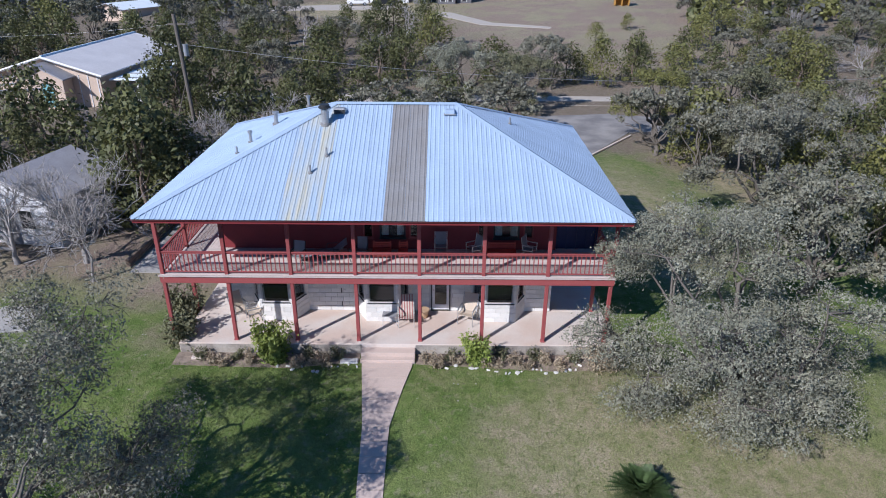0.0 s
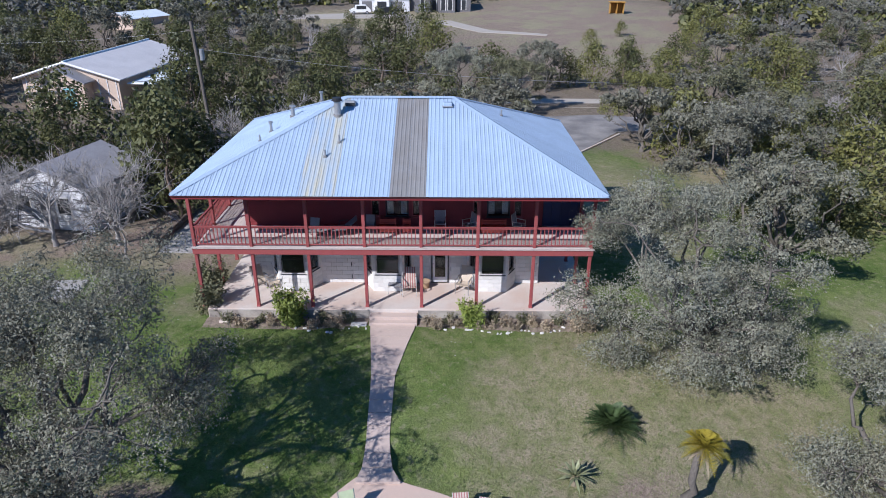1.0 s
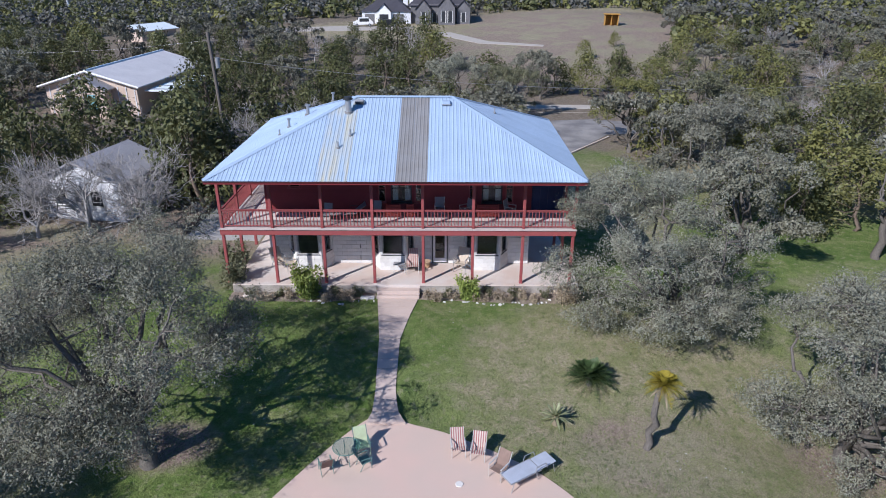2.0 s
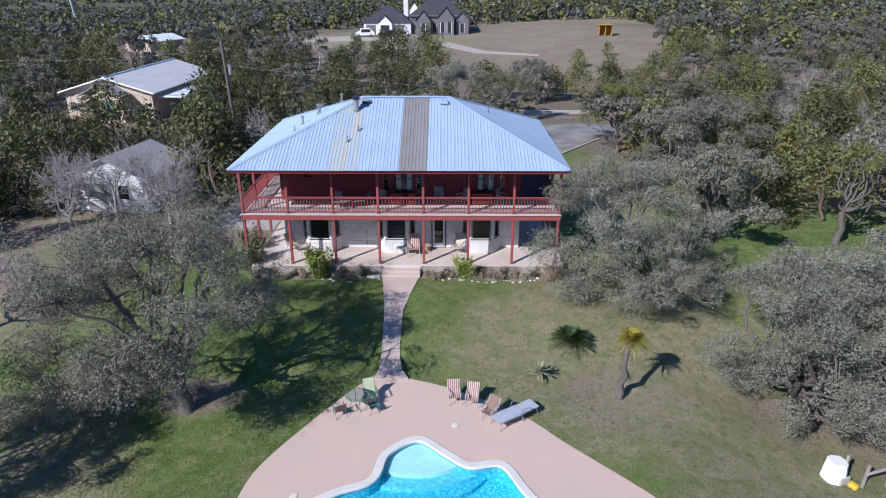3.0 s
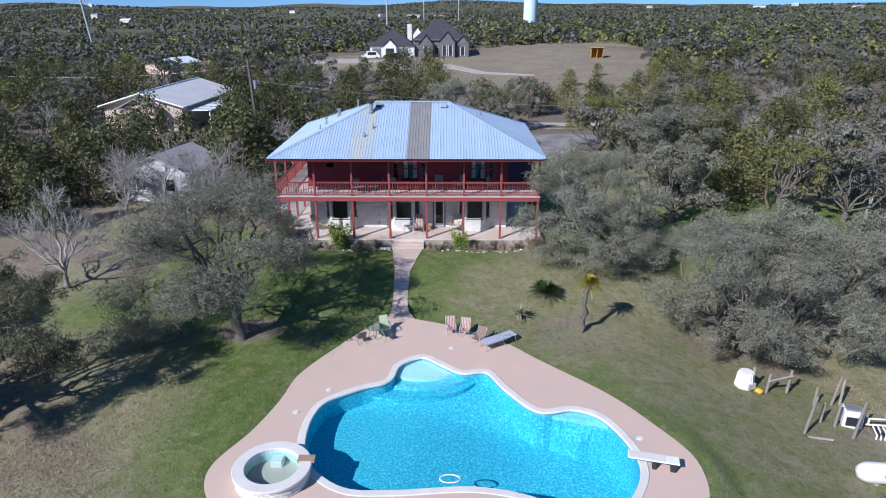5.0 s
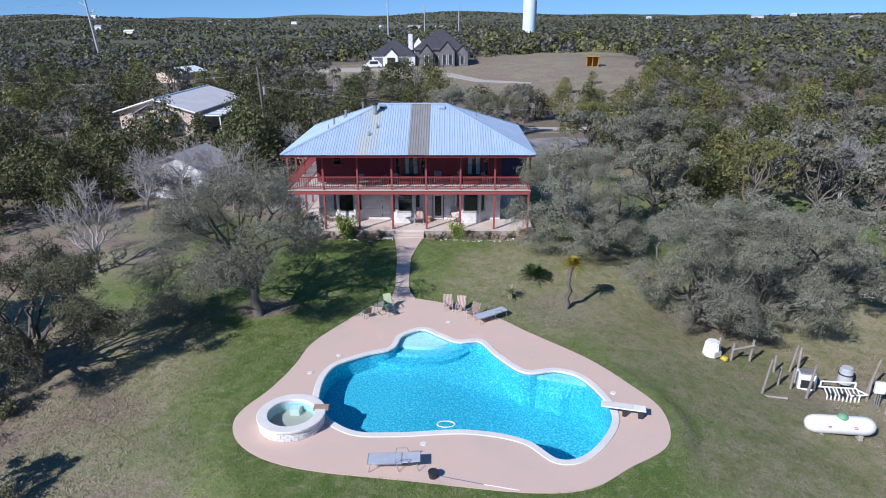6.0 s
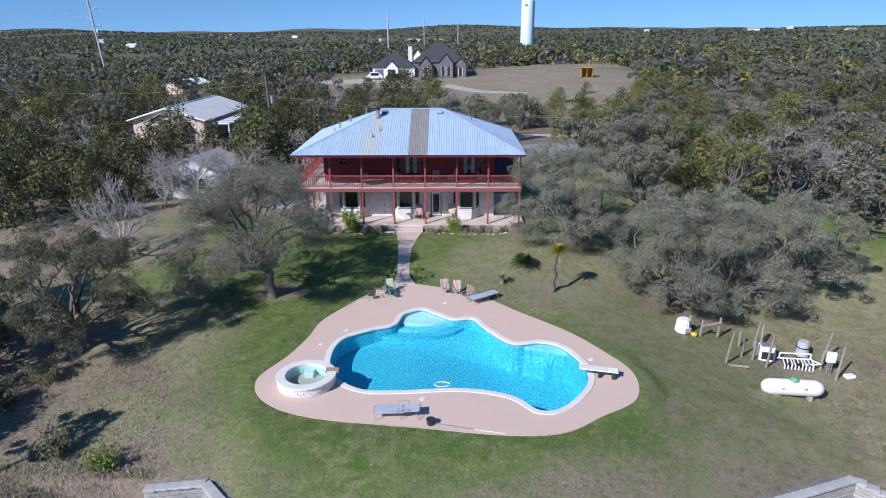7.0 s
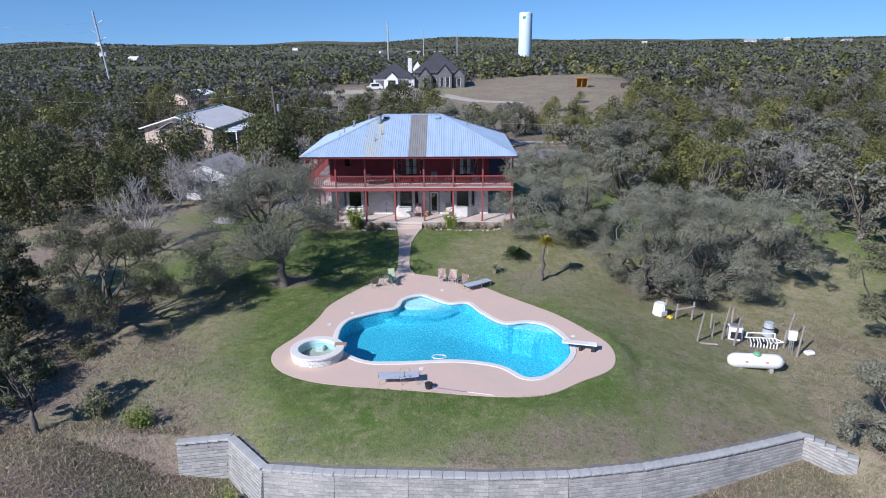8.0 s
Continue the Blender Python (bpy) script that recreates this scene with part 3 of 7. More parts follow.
    part("grip_strip", boxes(((-0.8, -0.2, 0.424), (0.5, 0.2, 0.428))), M_COPING, bx)


build_pool()


# ---- front walk, steps ----
def build_walk():
    walk_ob = thing("front_walk", label="narrow curving concrete walk from the porch steps to the pool", category="walk", kind="structure")
    ys = np.linspace(-0.62, -9.3, 15)
    cx = np.interp(ys, [-9.3, -8.4, -7, -4.4, -1.2, -0.6], [-1.15, -1.25, -1.33, -1.38, -1.25, -1.24])
    hw = np.interp(ys, [-9.3, -8.6, -7.5, -4.4, -2.5, -1.1, -0.6], [0.75, 0.48, 0.41, 0.46, 0.75, 0.98, 1.02])
    for i in range(14):
        bm = bmesh.new()
        gap = 0.012
        ring = []
        for y, c, w in ((ys[i] - gap, cx[i], hw[i]), (ys[i + 1] + gap, cx[i + 1], hw[i + 1])):
            z = ground_z(c, y) + 0.05
            ring.append([bm.verts.new((c - w, y, z)), bm.verts.new((c + w, y, z)), bm.verts.new((c + w, y, z - 0.2)), bm.verts.new((c - w, y, z - 0.2))])
        a, b = ring
        for k in range(4):
            bm.faces.new((a[k], a[(k + 1) % 4], b[(k + 1) % 4], b[k]))
        bm.faces.new(a)
        bm.faces.new(b)
        part("slab", bm, M_WALK, walk_ob)


build_walk()


def build_wall_block():
    """Retaining wall of grey split-face blocks below the lawn, stepped and sloping."""
    ret = thing("retaining_wall", label="grey weathered concrete block retaining wall below the lawn", category="retaining wall", kind="structure")
    m_block = mat("weathered_block", (0.50, 0.475, 0.445), 0.9, 0, 0.22, 0.4, 14, 0.6, 0.02, second=(0.32, 0.31, 0.295), mix=0.5, spread=0.12, island=0.16)
    m_cap = mat("cap_block", (0.43, 0.42, 0.40), 0.9, 0, 0.14, 1.2, 18, 0.4, 0.01, objrand=0.08)
    # core coloured dark to paint the shade in the gaps between blocks
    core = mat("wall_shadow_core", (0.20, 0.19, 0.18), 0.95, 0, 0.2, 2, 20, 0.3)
    bh = 0.155
    me_cap = mesh_of("cap", boxes(((-0.225, -0.20, 0.0), (0.225, 0.20, 0.10)), bevel=0.012), m_cap)
    rest = []
    for (xa, ya, za), (xb, yb, zb) in zip(WALL_LINE[:-1], WALL_LINE[1:]):
        L = math.hypot(xb - xa, yb - ya)
        rz = math.degrees(math.atan2(yb - ya, xb - xa))
        n = max(1, round(L / 0.46))
        for i in range(n):
            u = (i + 0.5) / n
            ob = piece("cap_block", me_cap, ret, (xa + (xb - xa) * u, ya + (yb - ya) * u, za + (zb - za) * u - 0.10 + 0.008 * random.random()), rz + random.uniform(-1, 1))
            ob.scale = (L / n / 0.46, 1, 1)
        m = Matrix.Translation((xa, ya, 0)) @ Matrix.Rotation(radians(rz), 4, "Z")
        rows = 15
        for r in range(rows):
            k = max(1, round(L / 0.42))
            for i in range(k):
                s0, s1 = (i + 0.5 * (r % 2)) / k, (i + 1 + 0.5 * (r % 2)) / k
                if s1 > 1:
                    s1 = 1.0
                if r % 2 and i == 0:
                    rest.append((m, 0.0, s0 * L, za, zb, L, r))
                if s1 - s0 > 0.01:
                    rest.append((m, s0 * L, s1 * L, za, zb, L, r))
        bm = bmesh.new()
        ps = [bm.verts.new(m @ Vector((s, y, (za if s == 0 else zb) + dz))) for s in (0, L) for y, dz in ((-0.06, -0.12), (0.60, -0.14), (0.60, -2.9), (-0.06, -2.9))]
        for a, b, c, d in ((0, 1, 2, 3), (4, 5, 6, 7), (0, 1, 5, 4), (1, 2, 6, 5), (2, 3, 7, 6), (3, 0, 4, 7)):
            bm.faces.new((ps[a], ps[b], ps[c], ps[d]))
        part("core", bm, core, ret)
    verts, faces = [], []
    for m, s0, s1, za, zb, L, r in rest:
        back = 0.022 * r
        j = random.uniform(-0.012, 0.012)
        g = 0.003
        base = len(verts)
        for s in (s0 + g, s1 - g):
            t = za + (zb - za) * s / L - 0.105 - r * bh
            for y, z in ((-0.10 - back + j, t - 0.012), (-0.03, t), (-0.03, t - bh + 0.012), (-0.10 - back + j, t - bh + 0.03)):
                verts.append(tuple(m @ Vector((s, y, z))))
        for f in ((0, 1, 5, 4), (3, 0, 4, 7), (2, 3, 7, 6), (0, 3, 2, 1), (4, 5, 6, 7)):
            faces.append(tuple(base + q for q in f))
    raw("block_courses", verts, faces, m_block, ret)["kind"] = "stuff"


build_wall_block()

# ---- the house ----
POST_X = [-9.76 + 2.44 * i for i in range(8)]
WX0, WX1, WY, WYB = -8.2, 5.5, 2.4, 9.6
PORCH, FLOOR2, SOFFIT = 0.45, 3.40, 5.95
EX0, EX1, EY0, EY1, EZ = -9.95, 7.55, -1.1, 11.7, 6.15
RX0, RX1, RY, RZ = -3.6, 1.4, 5.05, 8.8


def build_porch():
    p = thing("porch_slab", label="pale concrete porch slab with two front steps", category="porch", kind="structure")
    part("slab", boxes(((-9.55, -0.22, -0.3), (7.75, 2.39, PORCH)), ((-9.55, 2.39, -0.3), (WX0 - 0.01, 9.8, PORCH - 0.004)), ((WX1 + 0.01, 2.39, -0.3), (7.75, 9.8, PORCH - 0.004)), bevel=0.012), M_CONC, p)
    for i, (y, z) in enumerate(((-0.22, 0.30), (-0.50, 0.15))):
        part("step", boxes(((-2.30, y - 0.40, -0.3), (-0.18, y - 0.003, z)), bevel=0.012), M_WALK, p)
    part("skirt", boxes(((-9.52, -0.232, -0.3), (-2.31, -0.222, 0.40)), ((-0.17, -0.232, -0.3), (7.72, -0.222, 0.40))), mat("stained_skirt", (0.25, 0.22, 0.195), 0.9, 0, 0.22, 1.5, 20, 0.4, 0.01, second=(0.34, 0.31, 0.27)), p)


build_porch()
house = thing("house", label="two-storey house with red balcony, white stone base, metal hip roof", category="house")


def roof_slope(a, b, up, run0, run1, name):
    """Ribbed sheets on one slope. a, b: eave ends; up: vector from eave line to ridge line; run0, run1: where the ridge starts and ends along the eave."""
    a, b, up = Vector(a), Vector(b), Vector(up)
    L = (b - a).length
    u = (b - a).normalized()
    n = u.cross(up).normalized()
    if n.z < 0:
        n = -n

    def reach(s):
        return max(0.0, min(1.0, s / run0 if run0 > 0 else 1.0, (L - s) / (L - run1) if L > run1 else 1.0))
    base = new(name, mesh_of(name, slope_base(a, u, up, L, run0, run1, n), M_ROOF))
    base.parent = house
    k = round(L / 0.737)
    w = L / k
    for i in range(k):
        s0, s1 = i * w + 0.004, (i + 1) * w - 0.004
        xs = sorted({s0, s1, *[q for q in (run0, run1) if s0 < q < s1]})
        bm = bmesh.new()
        lo = [bm.verts.new(a + u * s - up * 0.012 + n * 0.014) for s in xs]
        hi = [bm.verts.new(a + u * s + up * max(0.002, reach(s) - 0.006) + n * 0.014) for s in xs]
        for j in range(len(xs) - 1):
            bm.faces.new((lo[j], lo[j + 1], hi[j + 1], hi[j]))
        for j in range(4):
            s = s0 + (j + 0.5) * (s1 - s0) / 4
            f = reach(s) - 0.012
            if f < 0.02:
                continue
            q = [a + u * (s + d) + n * h for d, h in ((-0.036, 0.015), (-0.018, 0.029), (0.018, 0.029), (0.036, 0.015))]
            v0 = [bm.verts.new(x - up * 0.012) for x in q]
            v1 = [bm.verts.new(x + up * f) for x in q]
            for c in range(3):
                bm.faces.new((v0[c], v0[c + 1], v1[c + 1], v1[c]))
            bm.faces.new(v0)
        x_mid = (a + u * (s0 + s1) / 2).x
        front = name == "roof_front"
        m = M_ROOF_OLD if front and -1.56 < x_mid < -0.02 else M_ROOF_RUST if front and -4.5 < x_mid < -3.1 else M_ROOF
        lab = "grey-brown weathered sheet" if m is M_ROOF_OLD else "rust-streaked sheet" if m is M_ROOF_RUST else ""
        part("roof_sheet", bm, m, base, lab)


def slope_base(a, u, up, L, run0, run1, n):
    bm = bmesh.new()
    pts = [a, a + u * L]
    pts += [a + u * run1 + up] + ([a + u * run0 + up] if abs(run1 - run0) > 0.01 else [])
    top = [bm.verts.new(p + n * 0.006) for p in pts]
    bot = [bm.verts.new(p - n * 0.05) for p in pts]
    bm.faces.new(top)
    bm.faces.new(bot)
    k = len(pts)
    for i in range(k):
        bm.faces.new((top[i], top[(i + 1) % k], bot[(i + 1) % k], bot[i]))
    return bm


def build_roof():
    h = RZ - EZ
    roof_slope((EX0, EY0, EZ), (EX1, EY0, EZ), (0, RY - EY0, h), RX0 - EX0, RX1 - EX0, "roof_front")
    roof_slope((EX1, EY1, EZ), (EX0, EY1, EZ), (0, RY - EY1, h), EX1 - RX1, EX1 - RX0, "roof_back")
    roof_slope((EX0, EY1, EZ), (EX0, EY0, EZ), (RX0 - EX0, 0, h), EY1 - RY, EY1 - RY, "roof_side")
    roof_slope((EX1, EY0, EZ), (EX1, EY1, EZ), (RX1 - EX1, 0, h), RY - EY0, RY - EY0, "roof_side")
    # ridge and hip caps
    for a, b in (((RX0, RY, RZ), (RX1, RY, RZ)), ((EX0, EY0, EZ), (RX0, RY, RZ)), ((EX1, EY0, EZ), (RX1, RY, RZ)), ((EX0, EY1, EZ), (RX0, RY, RZ)), ((EX1, EY1, EZ), (RX1, RY, RZ))):
        a, b = Vector(a), Vector(b)
        d = (b - a).normalized()
        side = d.cross(Vector((0, 0, 1))).normalized()
        bm = bmesh.new()
        rows = []
        for p in (a, b):
            rows.append([bm.verts.new(p + side * s + Vector((0, 0, z))) for s, z in ((-0.17, 0.00 if d.z < 0.01 else -0.0), (0, 0.062), (0.17, 0.00))])
        for i in range(2):
            bm.faces.new((rows[0][i], rows[0][i + 1], rows[1][i + 1], rows[1][i]))
        part("ridge_cap", bm, M_ROOF, house)
    # fascia and soffit
    e = 0.03
    m_fascia = mat("dark_red_fascia", (0.085, 0.022, 0.024), 0.6, 0, 0.15, 2, 25, 0.1)
    for p0, p1 in (((EX0, EY0 - e, EZ - 0.10), (EX1, EY0 - 0.002, EZ - 0.02)), ((EX0, EY1 + 0.002, EZ - 0.10), (EX1, EY1 + e, EZ - 0.02)), ((EX0 - e, EY0, EZ - 0.10), (EX0 - 0.002, EY1, EZ - 0.02)), ((EX1 + 0.002, EY0, EZ - 0.10), (EX1 + e, EY1, EZ - 0.02))):
        part("fascia", boxes((p0, p1)), m_fascia, house)
    part("soffit", boxes(((EX0 + 0.01, EY0 + 0.01, SOFFIT), (EX1 - 0.01, EY1 - 0.01, SOFFIT + 0.06))), M_RED_SHADED, house)
    # flues and vents
    def on_roof(x, y):
        return EZ + (RZ - EZ) * min((y - EY0) / (RY - EY0), (x - EX0) / (RX0 - EX0), (EX1 - x) / (EX1 - RX1))
    fl = thing("chimney_flue", (-3.85, 3.75, on_roof(-3.85, 3.75)), label="galvanised metal chimney flue with dark cap on the roof", category="chimney")
    bm = bars(((0, 0, -0.2), (0, 0, 0.62), 0.15), sides=16)
    part("pipe", bm, M_GREYMETAL, fl, smooth=False)
    part("cap", bars(((0, 0, 0.66), (0, 0, 0.70), 0.25), ((0, 0, 0.70), (0, 0, 0.80), 0.20), sides=16), M_DARK_AND_SHADE, fl, "dark sooty cap")
    part("flashing", bars(((0, 0, -0.06), (0, 0, 0.06), 0.21), sides=16), M_ROOF_OLD, fl)
    tb = thing("roof_vent_box", (-3.35, 4.45, on_roof(-3.35, 4.45)), label="dark curved roof vent box near the ridge", category="roof vent", group="roof vents")
    part("hood", boxes(((-0.26, -0.16, 0.0), (0.26, 0.2, 0.2)), bevel=0.07), M_GREYMETAL, tb)
    # solid near-black sheet painted as the shade in the vent's mouth
    part("opening_shade", boxes(((-0.22, -0.19, 0.0), (0.22, -0.162, 0.15))), M_DARK_AND_SHADE, tb)
    sk = thing("roof_vent_box", (1.12, 4.45, on_roof(1.12, 4.45)), label="low galvanised roof vent box near the ridge", category="roof vent", group="roof vents")
    part("hood", boxes(((-0.21, -0.2, 0.0), (0.21, 0.2, 0.16)), bevel=0.03), M_ROOF, sk)
    part("base", boxes(((-0.25, -0.25, -0.02), (0.25, 0.25, 0.03)), bevel=0.01), M_GREYMETAL, sk)
    for x, y, h2, r in ((-4.05, 1.06, 0.32, 0.045), (-3.56, 1.95, 0.34, 0.045), (-7.0, 4.0, 0.42, 0.06), (-6.4, 6.0, 0.48, 0.09), (-5.2, 7.3, 0.4, 0.06), (-7.2, 2.7, 0.3, 0.04), (3.7, 5.6, 0.3, 0.04)):
        v = thing("vent_pipe", (x, y, on_roof(x, y)), label="thin grey vent pipe standing through the metal roof", category="vent pipe", group="roof pipes")
        part("pipe", bars(((0, 0, -0.1), (0, 0, h2), r), sides=10), M_GREYMETAL, v)
        part("collar", bars(((0, 0, -0.03), (0, 0, 0.06), r * 2.0), sides=10), M_ROOF_OLD, v)
        if r > 0.05:
            part("cap", bars(((0, 0, h2), (0, 0, h2 + 0.08), r * 1.7), sides=10), M_GREYMETAL, v)


build_roof()


def window(parent, name, x0, x1, z0, z1, y, m=None, frame_mat=None, curtain=False, bars_v=0, bars_h=1):
    """A window in the plane y, facing -y: recess painted near-black as the unlit room, frame, sill, panes; m places it
    elsewhere.
    """
    m = m or Matrix.Identity(4)
    fm = frame_mat or M_WHITE
    w = new(name, mesh_of(name, window_recess(x0, x1, z0, z1, y), M_DARK_AND_SHADE))
    w.parent, w.matrix_local = parent, m
    f = 0.055
    fr = boxes(((x0 - f, y - 0.05, z0 - f), (x0, y + 0.02, z1 + f)), ((x1, y - 0.05, z0 - f), (x1 + f, y + 0.02, z1 + f)), ((x0, y - 0.05, z1), (x1, y + 0.02, z1 + f)), ((x0, y - 0.05, z0 - f), (x1, y + 0.02, z0)), bevel=0.006)
    part("window_frame", fr, fm, w)
    part("window_sill", boxes(((x0 - 0.09, y - 0.10, z0 - f - 0.05), (x1 + 0.09, y - 0.002, z0 - f - 0.003)), bevel=0.01), fm, w)
    zs = np.linspace(z0, z1, bars_h + 2)
    for i in range(bars_h + 1):
        part("pane", boxes(((x0 + 0.02, y + 0.012, zs[i] + 0.015), (x1 - 0.02, y + 0.02, zs[i + 1] - 0.015))), M_GLASS, w)
        if i:
            part("rail", boxes(((x0, y - 0.012, zs[i] - 0.02), (x1, y + 0.024, zs[i] + 0.02))), fm, w)
    for k in range(bars_v):
        x = x0 + (x1 - x0) * (k + 1) / (bars_v + 1)
        part("mullion", boxes(((x - 0.018, y - 0.01, z0), (x + 0.018, y + 0.026, z1))), fm, w)
    if curtain:
        bm = bmesh.new()
        n = 18
        for half in (0, 1):
            a, b = (x0 + 0.02, x0 + (x1 - x0) * 0.32) if half == 0 else (x1 - (x1 - x0) * 0.32, x1 - 0.02)
            row = [(a + (b - a) * i / n, y + 0.09 + 0.02 * math.sin(i * 1.9)) for i in range(n + 1)]
            lo = [bm.verts.new((p[0], p[1], z0 + 0.02)) for p in row]
            hi = [bm.verts.new((p[0], p[1], z1 - 0.02)) for p in row]
            for i in range(n):
                bm.faces.new((lo[i], lo[i + 1], hi[i + 1], hi[i]))
        part("curtain", bm, M_WHITE, w, "pale hanging curtain")
    return w


def window_recess(x0, x1, z0, z1, y):
    bm = bmesh.new()
    d = 0.16
    v = [bm.verts.new(p) for p in ((x0, y, z0), (x1, y, z0), (x1, y, z1), (x0, y, z1), (x0, y + d, z0), (x1, y + d, z0), (x1, y + d, z1), (x0, y + d, z1))]
    for f in ((4, 5, 6, 7), (0, 1, 5, 4), (1, 2, 6, 5), (2, 3, 7, 6), (3, 0, 4, 7)):
        bm.faces.new([v[i] for i in f])
    return bm


def wall_with_holes(x0, x1, z0, z1, y0, y1, holes):
    """Wall slab cut by openings, as boxes butted end to end."""
    xs = sorted({x0, x1, *[h[0] for h in holes], *[h[1] for h in holes]})
    bm = bmesh.new()
    for a, b in zip(xs[:-1], xs[1:]):
        cuts = sorted((h[2], h[3]) for h in holes if h[0] <= a + 1e-6 and h[1] >= b - 1e-6)
        z = z0
        for c, d in cuts:
            if c > z + 1e-4:
                box(bm, (a, y0, z), (b, y1, c))
            z = d
        if z < z1 - 1e-4:
            box(bm, (a, y0, z), (b, y1, z1))
    return bm


BAYS = [-6.0, -1.62, 3.25]
DOORS = [(-3.45, -2.60), (0.38, 1.22)]
BLOCK_W, BLOCK_H = 0.52, 0.215


def build_lower():
    top = 3.08
    holes = [(a, b, PORCH, 2.50) for a, b in DOORS] + [(c - 1.15, c + 1.15, PORCH, top) for c in BAYS]
    edges = [WX0] + [q for c in BAYS for q in (c - 1.15, c + 1.15)] + [WX1]
    panels = []
    for a, b in zip(edges[0::2], edges[1::2]):
        mine = [h for h in holes if h[0] > a - 0.01 and h[1] < b + 0.01]
        panels.append((part("lower_wall", wall_with_holes(a, b, PORCH, top, WY, WY + 0.25, mine), M_MORTAR, house, "white painted stone block wall"), a, b, mine))
    part("lower_side_wall", boxes(((WX0, WY + 0.25, 0.0), (WX0 + 0.25, WYB, top)), ((WX1 - 0.25, WY + 0.25, 0.0), (WX1, WYB, top)), ((WX0 + 0.25, WYB - 0.25, 0.0), (WX1 - 0.25, WYB, top))), M_STONE, house)
    # near-black sheet added to pass for the unlit room behind the glass
    part("unlit_room_sheet", boxes(((WX0 + 0.3, WY + 1.6, PORCH), (WX1 - 0.3, WY + 1.7, top))), M_DARK_AND_SHADE, house)
    bay_sections = []
    for c in BAYS:
        pts = [Vector((c - 1.15, WY)), Vector((c - 0.66, 1.5)), Vector((c + 0.66, 1.5)), Vector((c + 1.15, WY))]
        for i, (a, b) in enumerate(zip(pts[:-1], pts[1:])):
            d = b - a
            L = d.length
            m = Matrix.Translation((a.x, a.y, 0)) @ Matrix.Rotation(math.atan2(d.y, d.x), 4, "Z")
            hw = 0.52 if i == 1 else 0.27
            hole = (L / 2 - hw, L / 2 + hw, 1.38, 2.72)
            bm = wall_with_holes(0.0, L, PORCH, top, 0.0, 0.2, [hole])
            bmesh.ops.transform(bm, matrix=m, verts=bm.verts)
            ob = part("bay_wall", bm, M_MORTAR, house)
            bay_sections.append((ob, m, L, hole))
            window(house, "window", hole[0], hole[1], hole[2], hole[3], 0.06, m, M_DARK_AND_SHADE if i != 1 else M_DARK_AND_SHADE, bars_h=1)
        # stone block courses
    me = mesh_of("block", boxes(((0, -0.022, 0.004), (BLOCK_W - 0.008, 0.02, BLOCK_H - 0.004)), bevel=0.007), M_STONE)

    def course(parent, m, L, holes, x_start=0.0):
        for r in range(int((top - PORCH) / BLOCK_H)):
            z = PORCH + r * BLOCK_H
            x = x_start - (r % 2) * BLOCK_W / 2 - random.random() * 0.1
            while x < x_start + L:
                a, b = max(x, x_start), min(x + BLOCK_W, x_start + L)
                segs = [(a, b)]
                for h in holes:
                    if h[2] < z + BLOCK_H - 0.02 and h[3] > z + 0.02:
                        segs = [q for s in segs for q in ((s[0], min(s[1], h[0] - 0.06)), (max(s[0], h[1] + 0.06), s[1])) if q[1] - q[0] > 0.06]
                for s in segs:
                    p = m @ Vector((s[0], random.uniform(-0.006, 0.006), z))
                    ob = piece("block", me, parent, p, math.degrees(m.to_euler().z))
                    ob.scale = ((s[1] - s[0]) / BLOCK_W, 1, 1)
                x += BLOCK_W
    for ob, a, b, mine in panels:
        course(ob, Matrix.Translation((0, WY, 0)), b - a, mine, a)
    for ob, m, L, hole in bay_sections:
        course(ob, m, L, [hole])
    for a, b in DOORS:
        d = new("door", mesh_of("door", boxes(((a + 0.06, WY + 0.05, PORCH + 0.02), (a + 0.17, WY + 0.10, 2.44)), ((b - 0.17, WY + 0.05, PORCH + 0.02), (b - 0.06, WY + 0.10, 2.44)), ((a + 0.17, WY + 0.05, PORCH + 0.02), (b - 0.17, WY + 0.10, PORCH + 0.27)), ((a + 0.17, WY + 0.05, 2.29), (b - 0.17, WY + 0.10, 2.44)), bevel=0.006), M_WHITE))
        d.parent = house
        d["label"] = "white framed glass door"
        part("door_frame", boxes(((a, WY - 0.02, PORCH), (a + 0.055, WY + 0.14, 2.5)), ((b - 0.055, WY - 0.02, PORCH), (b, WY + 0.14, 2.5)), ((a + 0.055, WY - 0.02, 2.445), (b - 0.055, WY + 0.14, 2.5)), bevel=0.005), M_DARK_AND_SHADE, d)
        part("pane", boxes(((a + 0.17, WY + 0.07, PORCH + 0.27), (b - 0.17, WY + 0.078, 2.29))), M_GLASS, d)
        part("handle", bars(((a + 0.11, WY + 0.05, 1.45), (a + 0.11, WY - 0.01, 1.45), 0.012), ((a + 0.11, WY - 0.01, 1.45), (a + 0.21, WY - 0.01, 1.45), 0.011)), M_GREYMETAL, d)
        lamp = thing("porch_lantern", (b + 0.62, WY - 0.03, 2.55), label="small dark wall lantern beside the porch door", category="wall lamp", group="porch lanterns")
        part("body", boxes(((-0.06, -0.12, -0.13), (0.06, 0.0, 0.08)), bevel=0.015), M_DARK_AND_SHADE, lamp)
        part("roof", bars(((0, -0.06, 0.08), (0, -0.06, 0.16), 0.07), sides=6), M_DARK_AND_SHADE, lamp)


build_lower()


